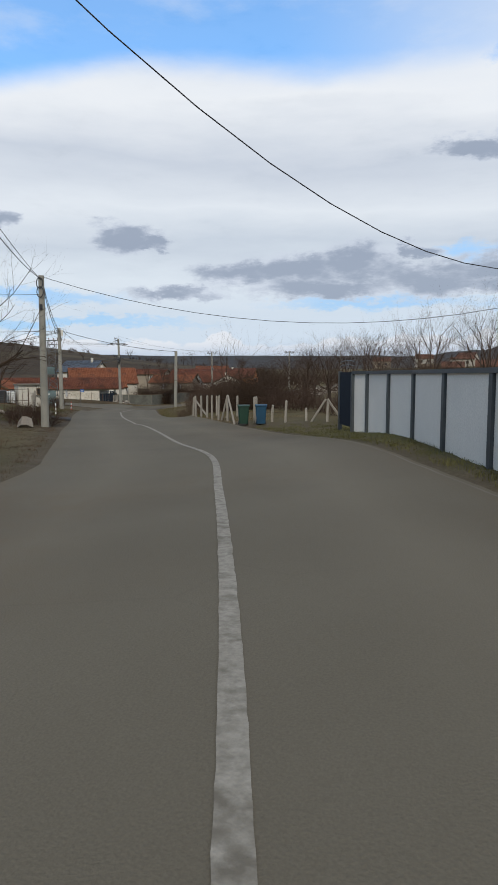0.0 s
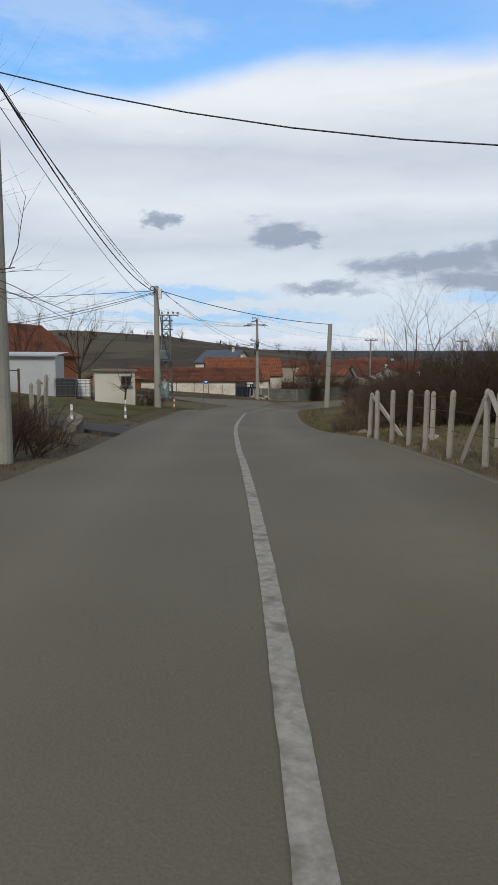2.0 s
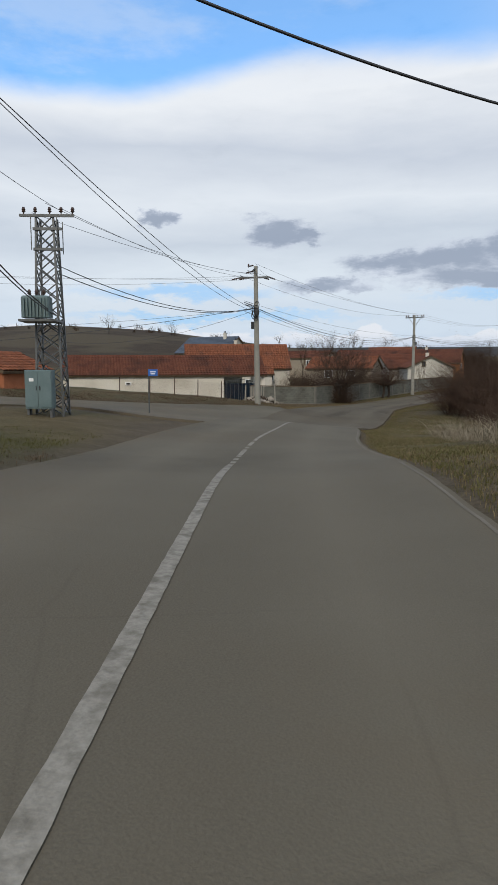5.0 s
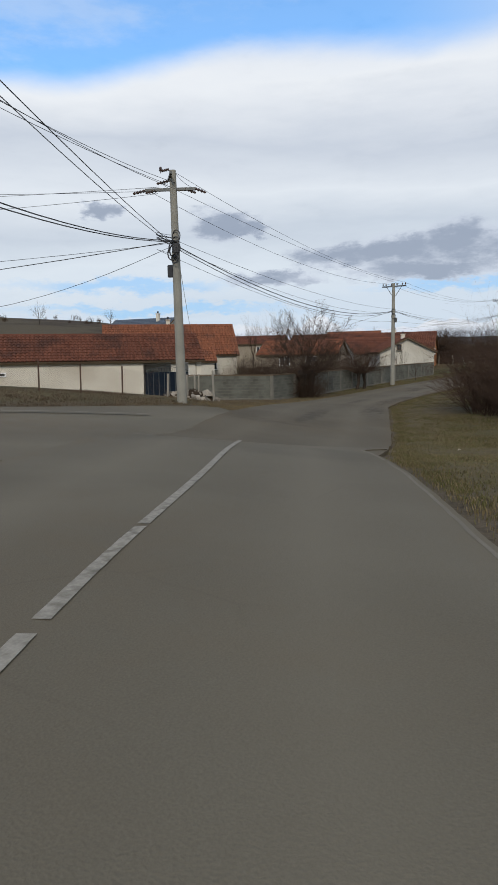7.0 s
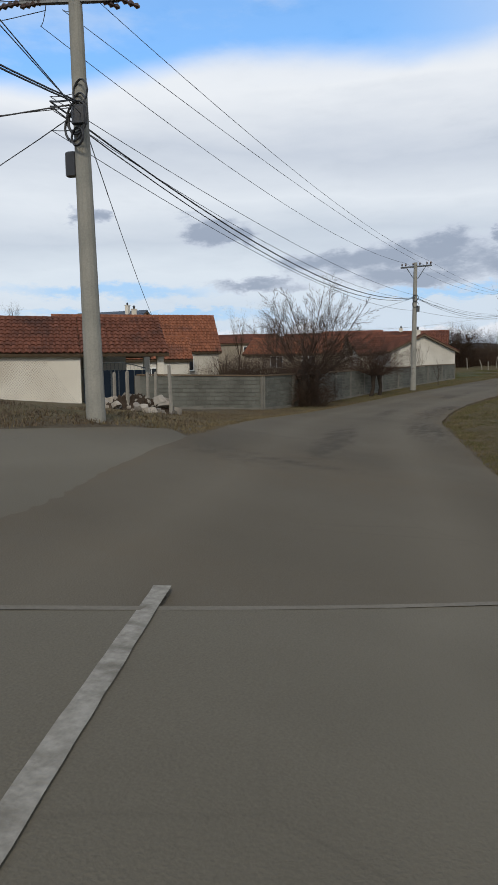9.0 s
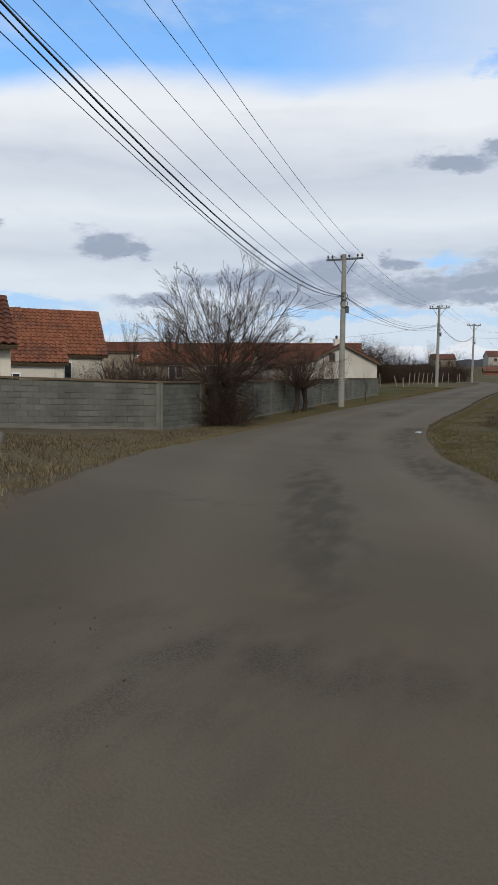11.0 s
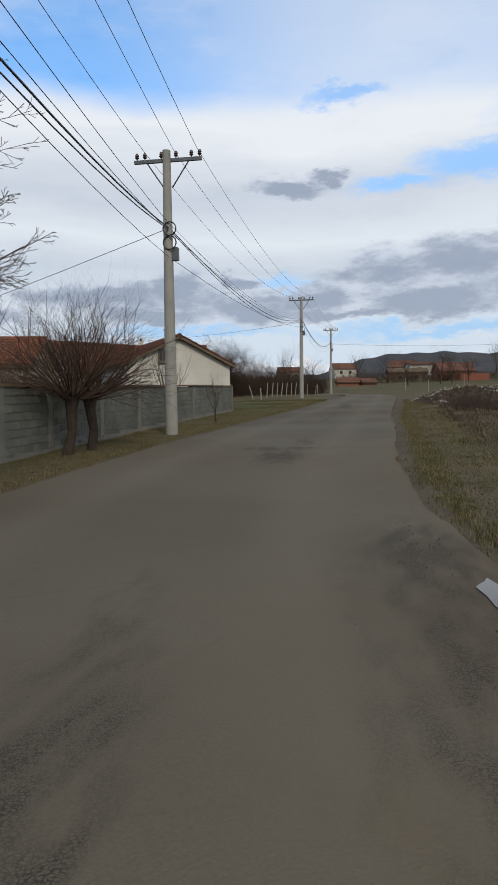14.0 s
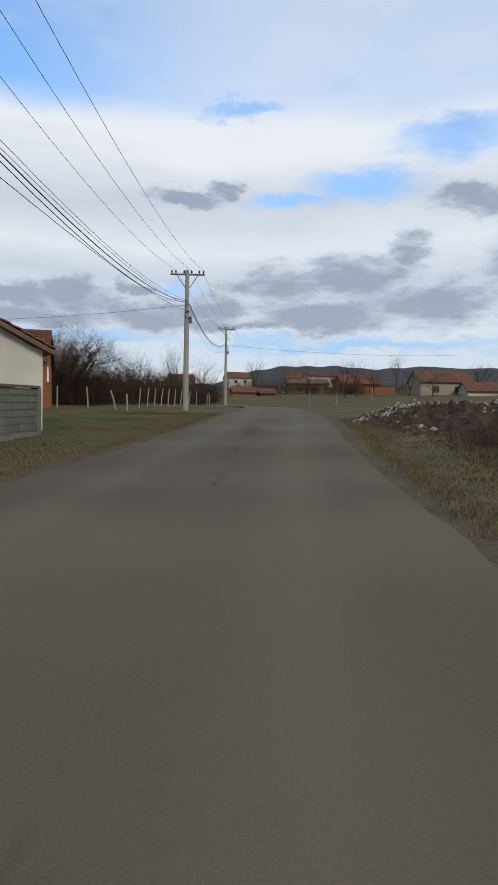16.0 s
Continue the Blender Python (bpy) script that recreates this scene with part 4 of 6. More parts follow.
# ---- buildings ----
def tile_shape(w, d, rise=0.075, t=0.045):
    """One clay tile: a rounded back that laps over the row below."""
    s = Shape()
    prof = [(0, 0), (w * 0.2, rise * 0.8), (w * 0.45, rise), (w * 0.7, rise * 0.6), (w, 0)]
    lo = [(x, 0, z + t) for x, z in prof]
    hi = [(x, d * 1.12, z * 0.9) for x, z in prof]
    for i in range(4):
        s.quad(lo[i], lo[i + 1], hi[i + 1], hi[i])
        s.quad((lo[i][0], 0, lo[i][2] - t), (lo[i + 1][0], 0, lo[i + 1][2] - t), lo[i + 1], lo[i])
    return s


def tiled_slope(parent, start, u, v, length, run, mat, tile=(0.33, 0.40), single=None):
    """A sloping roof side of lapped tiles. u runs along the eave, v up the slope; single: a stretch along u whose tiles are parts of their own."""
    u, v = Vector(u).normalized(), Vector(v).normalized()
    nrm = u.cross(v)
    start = Vector(start)
    cols, rows = max(1, round(length / tile[0])), max(1, round(run / tile[1]))
    w, d = length / cols, run / rows
    one = tile_shape(w, d)
    shared = one.mesh("roof_tile", mat)
    rest = Shape()
    rng = random.Random(int(length * 100 + run * 10))
    deck = Shape()
    q = [start, start + u * length, start + u * length + v * run, start + v * run]
    q = [p - nrm * 0.02 for p in q]
    lower = [p - nrm * 0.14 for p in q]
    deck.quad(*q)
    deck.quad(*reversed(lower))
    for i in range(4):
        deck.quad(lower[i], lower[(i + 1) % 4], q[(i + 1) % 4], q[i])
    roof = part("roof_deck", deck, M["wood"], parent)
    count = 0
    for c in range(cols):
        for r in range(rows):
            p = start + u * (c * w) + v * (r * d) + nrm * rng.uniform(0, 0.012)
            if single and single[0] <= c * w < single[1] and count < 300:
                m = Matrix((u, v, nrm)).transposed().to_4x4()
                m.translation = p
                ob = new("roof_tile", shared)
                ob.parent = roof
                ob.matrix_basis = m
                count += 1
            else:
                k = len(rest.v)
                rest.v += [tuple(p + u * a + v * b + nrm * z) for a, b, z in one.v]
                rest.f += [tuple(i + k for i in f) for f in one.f]
    if rest.f:
        tagged(part("roof_tiling", rest, mat, roof), kind="stuff")
    return roof


def window(parent, m, w, h, z, frame_mat="white", bars=1):
    """A window on a wall face: m carries x along the wall and -y outwards."""
    f = Shape()
    b = 0.07
    for x, zz, sx, sz in ((0, z, w, b), (0, z + h - b, w, b), (-w / 2 + b / 2, z + b, b, h - 2 * b), (w / 2 - b / 2, z + b, b, h - 2 * b)):
        f.box(x, -0.02, zz, sx, 0.10, sz, 0, 0, m)
    for k in range(bars):
        f.box(-w / 2 + w * (k + 1) / (bars + 1), -0.015, z + b, 0.05, 0.06, h - 2 * b, 0, 0, m)
    win = part("window", f, M[frame_mat], parent)
    g = Shape()
    g.box(0, 0.0, z + b, w - 2 * b, 0.03, h - 2 * b, 0, 0, m)
    part("pane", g, M["glass_dark"], win)
    sill = Shape()
    sill.box(0, -0.05, z - 0.06, w + 0.14, 0.2, 0.06, 0, 0, m)
    part("sill", sill, M["mortar"], win)
    return win


def ridge_run(s, x0, x1, y, z):
    """Half-round ridge tiles lapped in one run."""
    n = max(2, round((x1 - x0) / 0.4))
    pts, rad = [], []
    for k in range(n):
        a, b = x0 + (x1 - x0) * k / n, x0 + (x1 - x0) * (k + 0.97) / n
        pts += [(a, y, z), (b, y, z)]
        rad += [0.125, 0.10]
    s.tube(pts, rad, 8)


def house(name, label, origin, turn, length, width, base, eave, ridge, wall="plaster", tiles="tile", over=0.35, windows=(), ridge_at=0.5, eave2=None, chimney=None, tile=(0.33, 0.40), single=None, single_side=0, gable_over=0.25, group="", frames="white"):
    """A gabled building. Origin: middle of the gable wall at x = 0; x runs along the ridge."""
    ob = thing(name, label, "house" if name != "barn" else "barn", group, (origin[0], origin[1], 0), turn)
    eave2 = eave if eave2 is None else eave2
    hw = width / 2
    ry = -hw + width * ridge_at
    y0, y1 = -hw, hw
    t = 0.25
    side_a, side_b = Shape(), Shape()
    side_a.box(length / 2, y0 + t / 2, base - 0.6, length, t, eave - base + 0.6)
    side_b.box(length / 2, y1 - t / 2, base - 0.6, length, t, eave2 - base + 0.6)
    part("wall", side_a, M[wall], ob)
    part("wall", side_b, M[wall], ob)
    for x, inner in ((0, t), (length, -t)):
        g = Shape()
        pro = [(y0 + t, base - 0.6), (y1 - t, base - 0.6), (y1 - t, eave2), (ry, ridge), (y0 + t, eave)]
        a = [(x, y, z) for y, z in pro]
        b = [(x + inner, y, z) for y, z in pro]
        g.quad(*(a if x else list(reversed(a))))
        g.quad(*(list(reversed(b)) if x else b))
        for i in range(5):
            g.quad(a[i], a[(i + 1) % 5], b[(i + 1) % 5], b[i])
        part("gable_wall", g, M[wall], ob)
    for sgn, ye, ze in ((-1, y0, eave), (1, y1, eave2)):
        run = Vector((0, ry - ye, ridge - ze))
        v = run.normalized()
        start = Vector((-gable_over, ye, ze + 0.10)) - v * over
        full = length + 2 * gable_over
        one = single if single and (single_side == sgn) else None
        if sgn < 0:
            tiled_slope(ob, start, (1, 0, 0), v, full, run.length + over, M[tiles], tile, one)
        else:
            tiled_slope(ob, start + Vector((full, 0, 0)), (-1, 0, 0), v, full, run.length + over, M[tiles], tile, one)
    cap = Shape()
    ridge_run(cap, -gable_over, length + gable_over, ry, ridge + 0.10)
    part("ridge_cap", cap, M[tiles], ob)
    for side, u, z, w, h in windows:
        if side == "F":
            m = Matrix.Translation((0, u, 0)) @ Matrix.Rotation(-math.pi / 2, 4, "Z")
        elif side == "B":
            m = Matrix.Translation((length, u, 0)) @ Matrix.Rotation(math.pi / 2, 4, "Z")
        elif side == "R":
            m = Matrix.Translation((u, y0, 0))
        else:
            m = Matrix.Translation((u, y1, 0)) @ Matrix.Rotation(math.pi, 4, "Z")
        window(ob, m, w, h, z, frames)
    if chimney:
        cx, cy, cz, ch = chimney
        c = Shape()
        c.box(cx, cy, cz, 0.42, 0.42, ch, 0, 0.02)
        c.box(cx, cy, cz + ch, 0.52, 0.52, 0.07)
        ch_ob = part("chimney", c, M["plaster"], ob)
        p = Shape()
        p.tube([(cx, cy, cz + ch + 0.05), (cx, cy, cz + ch + 0.3), (cx, cy, cz + ch + 0.38)], [0.09, 0.11, 0.02], 8)
        part("chimney_pot", p, M["black"], ch_ob)
    return ob


YAW = radians(-38.5)
B_DIR = Vector((-math.sin(YAW), math.cos(YAW), 0))
B_IN = Vector((-math.cos(YAW), -math.sin(YAW), 0))
barn_a = Vector((-80.0, 73.6, 0))
BARN_L, BARN_W, GATE_AT = 18.8, 5.2, 14.7
bo = barn_a + B_IN * BARN_W / 2
barn = house("barn", "long low plastered barn with an old red tiled roof", (bo.x, bo.y), math.atan2(B_DIR.y, B_DIR.x), GATE_AT, BARN_W, -2.35, -0.15, 1.45, "plaster", "tile", 0.35, gable_over=0.0, tile=(0.27, 0.33))
vent = Shape()
vent.box(5.9, -BARN_W / 2 - 0.03, -1.12, 0.55, 0.08, 0.28)
part("vent", vent, M["white"], barn, "small white framed vent")
vent2 = Shape()
vent2.box(5.9, -BARN_W / 2 - 0.06, -1.05, 0.36, 0.06, 0.14)
part("vent_slot", vent2, M["black"], barn)
# the roof runs on over the yard gate
go = bo + B_DIR * (GATE_AT + 0.02)
porch = thing("gate_porch", "red tiled roof on posts over the dark yard gate", "porch", "", (go.x, go.y, 0), math.atan2(B_DIR.y, B_DIR.x))
PL = BARN_L - GATE_AT
for sgn in (-1, 1):
    run = Vector((0, -sgn * BARN_W / 2, 1.45 + 0.15))
    v = run.normalized()
    st = Vector((0.0, sgn * BARN_W / 2, -0.05)) - v * 0.35
    if sgn < 0:
        tiled_slope(porch, st, (1, 0, 0), v, PL, run.length + 0.35, M["tile"], (0.27, 0.33), (0.0, 7.2))
    else:
        tiled_slope(porch, st + Vector((PL, 0, 0)), (-1, 0, 0), v, PL, run.length + 0.35, M["tile"], (0.27, 0.33))
cap = Shape()
ridge_run(cap, 0.0, PL, 0.0, 1.55)
part("ridge_cap", cap, M["tile"], porch)
for px, py in ((PL - 0.35, -2.3), (PL - 0.35, 2.3), (0.3, 2.3)):
    s = Shape()
    s.box(px, py, -3.3, 0.34, 0.34, 3.0, 0, 0.02)
    part("pillar", s, M["plaster"], porch)
for py in (-2.3, 2.3):
    s = Shape()
    s.box(PL / 2, py, -0.295, PL, 0.16, 0.2)
    part("beam", s, M["wood"], porch)
s = Shape()
s.box(1.5, 2.1, -2.9, 2.2, 0.14, 2.62)
part("back_wall", s, M["white_plaster"], porch, "whitewashed wall behind the gate")
# dark gate leaves with an arched iron top
gate = thing("yard_gate", "closed dark sheet metal double gate with an arched iron top", "gate", "", (go.x, go.y, 0), math.atan2(B_DIR.y, B_DIR.x))
for k in range(2):
    s = Shape()
    s.box(0.1 + 0.72 + k * 1.46, -2.52, -2.6, 1.42, 0.06, 1.6)
    leaf = part("gate_leaf", s, M["navy"], gate)
    for q in range(4):
        r = Shape()
        r.box(0.1 + 0.16 + q * 0.37 + k * 1.46, -2.57, -2.6, 0.05, 0.05, 1.6)
        part("rail", r, M["steel_dark"], leaf)
arch = Shape()
arch.tube([(0.1 + 2.9 * q / 16, -2.52, -0.92 + 0.28 * math.sin(math.pi * q / 16)) for q in range(17)], 0.022, 5)
part("arch", arch, M["steel_dark"], gate)
for q in range(1, 16):
    s = Shape()
    s.tube([(0.1 + 2.9 * q / 16, -2.52, -0.98), (0.1 + 2.9 * q / 16, -2.52, -0.90 + 0.28 * math.sin(math.pi * q / 16))], 0.012, 4)
    part("picket", s, M["steel_dark"], gate)

# dwelling behind the gate, and its lean-to
HYAW = radians(46)
hx = Vector((math.cos(HYAW), math.sin(HYAW), 0))
hy = Vector((-math.sin(HYAW), math.cos(HYAW), 0))
corner = Vector((-79.3, 107.0, 0))
o2 = corner - hx * 13 + hy * 3.8
house("house", "whitewashed house with a bright red tiled roof behind the yard wall", (o2.x, o2.y), HYAW, 13, 7.6, -2.4, 0.45, 3.35, "white_plaster", "tile_new", 0.4, windows=[("R", 10.5, -1.2, 1.0, 1.1), ("R", 7.0, -1.2, 1.0, 1.1)], chimney=(6.5, 0.6, 2.6, 1.4))
o3 = Vector((-77.9, 101.9, 0)) - hx * 7.5 + hy * 2.2
house("outhouse", "low white outhouse with a faded red tiled roof", (o3.x, o3.y), HYAW, 7.3, 4.4, -2.6, -0.22, 1.3, "white_plaster", "tile_new", 0.4, windows=[("R", 4.5, -1.7, 0.9, 0.8)])
# blue-roofed house far behind the barn
house("house", "distant house with a blue-grey roof and two chimneys", (-97.5, 118.0), radians(190), 9, 8, -1.5, 2.8, 5.2, "white_plaster", "slate", 0.4, chimney=(2.0, 0.5, 4.6, 1.3))
# white gable by the road
house("house", "white rendered house with a dark gable window behind the block wall", (-69.15, 126.55), radians(126), 8.5, 6.3, -2.6, 0.46, 2.0, "white_plaster", "tile", 0.35, windows=[("F", 0.95, 0.6, 0.55, 0.7)], chimney=(0.7, 0.35, 1.7, 0.75), gable_over=0.3, frames="wood")
house("house", "low house with a long dull red tiled roof behind the shrubs", (-79.51, 131.14), radians(53.7), 10.0, 6.0, -2.3, 0.35, 2.34, "far_plaster", "tile", 0.35, windows=[("R", 2.5, -1.4, 1.0, 1.0)])
# the shadow over these walls is put into their darker colour
house("house", "rendered house with shade-darkened walls and an orange tiled roof behind the wall", (-76.5, 124.5), radians(196), 9.5, 6.6, -2.3, 0.35, 1.9, "far_wall", "tile_new", 0.35, windows=[("L", 3.0, -1.0, 1.3, 1.1), ("L", 6.2, -1.0, 1.3, 1.1)])
house("house", "long orange painted house with a dull red tiled roof", (-74.5, 151.0), radians(196), 22, 8.5, -1.6, 1.3, 3.5, "orange", "tile", 0.4, windows=[("L", 4.0, 0.0, 1.1, 1.0), ("F", 0.5, 0.2, 1.0, 1.0)], chimney=(6, 0, 3.1, 0.9))
house("house", "unplastered stone house with a small square window", (-95.0, 141.0), radians(196), 9, 7, -1.6, 2.2, 3.4, "far_wall", "tile", 0.3, windows=[("L", 3.0, 0.9, 0.9, 0.9)])
# brick house by the crossroads
house("house", "two storey red brick house with a red tiled roof", (-71.5, 55.0), radians(-73.8), 15, 9, -1.2, 2.7, 5.6, "raw_brick", "tile", 0.5, windows=[("F", -1.5, -0.2, 1.0, 1.3), ("R", 3.0, 0.0, 1.1, 1.2), ("R", 8.0, 0.0, 1.1, 1.2)], chimney=(5, 0, 5.0, 1.2))
house("outhouse", "small brick outhouse with an orange tiled roof", (-64.5, 57.5), radians(106), 3.5, 4.5, -1.4, 0.3, 1.2, "raw_brick", "tile_new", 0.3)
# orange house beyond the white gable
house("house", "orange painted house with a red tiled roof beyond the meadow", (-88.0, 161.0), radians(196), 9, 7.5, -1.4, 2.6, 4.4, "brick", "tile_new", 0.4, windows=[("F", 0, 0.2, 1.2, 1.3), ("L", 3, 0.2, 1.2, 1.3)])


# ---- block wall ----
def block_wall():
    pts = [(-69.2, 87.1), (-65.5, 92.3), (-65.9, 99.0), (-66.35, 106.5), (-66.4, 113.0), (-66.3, 119.5), (-66.15, 126.6)]
    tops = [-1.25, -1.38, -1.32, -1.22, -1.1, -0.95, -0.85]
    wall = thing("garden_wall", "grey concrete block garden wall with pillars and a coping", "wall", kind="structure")
    shared = {}
    rest = Shape()
    singles = 0
    bw, bh, th = 0.40, 0.20, 0.19
    for (a, b), (ta, tb) in zip(zip(pts, pts[1:]), zip(tops, tops[1:])):
        a, b = Vector((*a, 0)), Vector((*b, 0))
        d = (b - a).normalized()
        turn = math.atan2(d.y, d.x)
        ln = (b - a).length
        n = max(1, round(ln / bw))
        core = Shape()
        low = min(zed(a.x, a.y), zed(b.x, b.y)) - 0.4
        m = (a + b) / 2
        core.box(m.x, m.y, low, ln, th - 0.03, (ta + tb) / 2 - low, turn)
        part("mortar_core", core, M["mortar"], wall)
        rows = 11
        for r in range(rows):
            for k in range(n + (r % 2)):
                f0, f1 = (k - 0.5 * (r % 2)) / n, (k + 1 - 0.5 * (r % 2)) / n
                f0, f1 = max(f0, 0.0), min(f1, 1.0)
                if f1 - f0 < 0.01:
                    continue
                p = a.lerp(b, (f0 + f1) / 2)
                w = (f1 - f0) * ln - 0.012
                top = ta + (tb - ta) * (f0 + f1) / 2
                z = top - 0.02 - bh * (r + 1)
                if z + bh < zed(p.x, p.y) - 0.1:
                    continue
                rng = random.Random(int(p.x * 977 + p.y * 131 + r * 7))
                out = rng.uniform(-0.004, 0.008)
                if 92.2 > p.y > 87.0 and singles < 300 or (singles < 300 and 106.5 < p.y < 112):
                    key = round(w, 2)
                    if key not in shared:
                        s = Shape()
                        s.box(0, 0, 0, w, th, bh - 0.022, 0, 0.006)
                        shared[key] = s.mesh("block", M["block"])
                    ob = new("block", shared[key])
                    ob.parent = wall
                    ob.matrix_basis = Matrix.Translation((p.x + d.y * out, p.y - d.x * out, z)) @ Matrix.Rotation(turn, 4, "Z")
                    singles += 1
                else:
                    rest.box(p.x + d.y * out, p.y - d.x * out, z, w, th, bh - 0.022, turn)
        cop = Shape()
        k = len(cop.v)
        for e, zt in ((a - d * 0.02, ta), (b + d * 0.02, tb)):
            for side in (-1, 1):
                for dz in (-0.015, 0.055):
                    q = e + Vector((d.y, -d.x, 0)) * side * 0.14
                    cop.v.append((q.x, q.y, zt + dz))
        cop.f += [(0, 1, 3, 2), (4, 6, 7, 5), (0, 4, 5, 1), (2, 3, 7, 6), (1, 5, 7, 3), (0, 2, 6, 4)]
        part("coping", cop, M["wood"], wall, "thin dark coping strip")
        step = 1 if a.y < 90 else max(1, round(ln / 3.0))
        for q in range(step + 1):
            p = a.lerp(b, q / step)
            top = ta + (tb - ta) * q / step
            s = Shape()
            s.box(p.x, p.y, zed(p.x, p.y) - 0.3, 0.25, 0.25, top - 0.018 - zed(p.x, p.y) + 0.3, turn)
            part("pillar", s, M["mortar"], wall)
    tagged(part("block_courses", rest, M["block"], wall), kind="stuff")
    foot = Shape()
    for a, b in zip(pts, pts[1:]):
        a, b = Vector((*a, 0)), Vector((*b, 0))
        d = (b - a).normalized()
        for k in range(4):
            p = a.lerp(b, (k + 0.5) / 4)
            foot.box(p.x, p.y, zed(p.x, p.y) - 0.3, (b - a).length / 4 + 0.01, 0.34, 0.42, math.atan2(d.y, d.x))
    part("footing", foot, M["mortar"], wall)
    # iron grille opening
    g = Shape()
    for k in range(7):
        g.box(-66.0 - 0.01 + 0.125, 101.2 + k * 0.16, -2.75, 0.02, 0.02, 1.1)
    part("grille", g, M["steel"], wall)


block_wall()


# ---- white panel wall at the start ----
def panel_wall():
    w = thing("boundary_wall", "white panel wall with dark steel posts on a grass verge", "wall", kind="structure")
    pts = [(-6.2, 19.55), (-5.55, 18.95), (-4.55, 17.6), (-3.49, 15.9), (-2.37, 13.7), (-1.19, 11.4), (0.0, 9.05), (1.15, 6.7), (2.3, 4.3), (3.4, 1.9)]
    for i, ((ax, ay), (bx, by)) in enumerate(zip(pts, pts[1:])):
        d = Vector((bx - ax, by - ay, 0))
        turn = math.atan2(d.y, d.x)
        z0 = min(zed(ax, ay), zed(bx, by)) - 0.25
        s = Shape()
        s.box((ax + bx) / 2, (ay + by) / 2, z0, d.length - 0.10, 0.08, 2.04 - z0, turn)
        part("panel", s, M["panel"], w)
        c = Shape()
        c.box((ax + bx) / 2, (ay + by) / 2, 2.043, d.length + 0.02, 0.2, 0.09, turn)
        part("cap_rail", c, M["steel_dark"], w)
    for i, (ax, ay) in enumerate(pts):
        s = Shape()
        s.box(ax - 0.03, ay - 0.02, zed(ax, ay) - 0.3, 0.13, 0.17, 2.04 - zed(ax, ay) + 0.3, 0.5, 0.01)
        part("post", s, M["steel_dark"], w)
    g = thing("metal_gate", "closed dark navy sheet metal gate beside the white wall", "gate")
    s = Shape()
    turn = math.atan2(1.7, -1.1)
    s.box(-6.75, 20.5, 0.35, 1.62, 0.05, 1.75, turn)
    leaf = part("gate_leaf", s, M["navy"], g)
    for k, f in enumerate((-0.9, 0.9)):
        q = Shape()
        q.box(-6.75 + f * math.cos(turn), 20.5 + f * math.sin(turn), zed(-6.7, 20.4) - 0.2, 0.11, 0.11, 2.15, turn)
        part("gate_post", q, M["steel_dark"], g)
    a = Shape()
    for zz in (2.28, 2.42):
        a.tube([(-6.75 + f * math.cos(turn), 20.5 + f * math.sin(turn), zz + 0.06 * (1 - f * f)) for f in (-0.9, -0.45, 0.0, 0.45, 0.9)], 0.016, 5)
    part("arch", a, M["steel_dark"], g, "thin bent iron bar over the gate")


panel_wall()


# ---- right-hand fence and bins ----
def fence_post(x, y, h, lean=(0, 0), group="concrete fence posts", label="slim concrete fence post with a pointed top"):
    z = zed(x, y)
    s = Shape()
    r = 0.043
    s.tube([(0, 0, -0.3), (lean[0] * 0.5, lean[1] * 0.5, h * 0.5), (lean[0], lean[1], h - 0.05), (lean[0] * 1.02, lean[1] * 1.02, h)], [r * 1.41, r * 1.3, r * 1.25, r * 0.5], 4)
    ob = part("fence_post", s, M["post"])
    ob.location = (x, y, z)
    return tagged(ob, label, "fence post", group)


def strut(a, b):
    s = Shape()
    s.tube([a, b], 0.05, 4)
    return tagged(part("fence_strut", s, M["post"]), "slanting concrete strut propped against a fence post", "fence post", "concrete fence struts")


RIGHT_POSTS = [(-19.1, 30.9, 1.35), (-18.5, 30.2, 1.4), (-17.85, 29.7, 1.4), (-17.2, 29.2, 1.4), (-16.5, 28.5, 1.42), (-15.7, 27.75, 1.45), (-14.75, 26.95, 1.5), (-12.72, 25.72, 1.42), (-11.9, 25.75, 0.95), (-11.05, 25.3, 1.2), (-10.25, 25.7, 0.75), (-9.23, 25.45, 1.2), (-8.6, 25.5, 0.7)]
for k, (x, y, h) in enumerate(RIGHT_POSTS):
    fence_post(x, y, h * 0.82, (random.uniform(-0.05, 0.05), random.uniform(-0.05, 0.05)))
for x, y in ((-16.9, 29.7), (-15.2, 28.8), (-13.6, 27.7)):
    fence_post(x, y, 1.05)
strut((-13.75, 25.8, zed(-13.7, 25.8) - 0.1), (-14.7, 26.9, zed(-14.7, 26.9) + 1.18))
strut((-15.3, 27.3, zed(-15.3, 27.3) - 0.1), (-14.78, 26.95, zed(-14.7, 26.9) + 1.1))
strut((-18.0, 30.6, zed(-18.0, 30.6) - 0.1), (-18.95, 30.8, zed(-19, 30.9) + 1.0))
strut((-10.05, 25.55, zed(-10.05, 25.5) - 0.1), (-9.28, 25.42, zed(-9.2, 25.4) + 0.95))
strut((-8.5, 25.6, zed(-8.5, 25.6) - 0.1), (-9.2, 25.42, zed(-9.2, 25.4) + 0.95))
for zz in (0.45, 0.8, 1.05):
    s = Shape()
    for a, b in zip(RIGHT_POSTS, RIGHT_POSTS[1:]):
        s.tube([(a[0], a[1], zed(a[0], a[1]) + min(zz, a[2] * 0.8 - 0.05)), (b[0], b[1], zed(b[0], b[1]) + min(zz, b[2] * 0.8 - 0.05))], 0.006, 3, False)
    tagged(part("fence_wire", s, M["rust"]), "thin rusty wire strung along the fence posts", "wire")


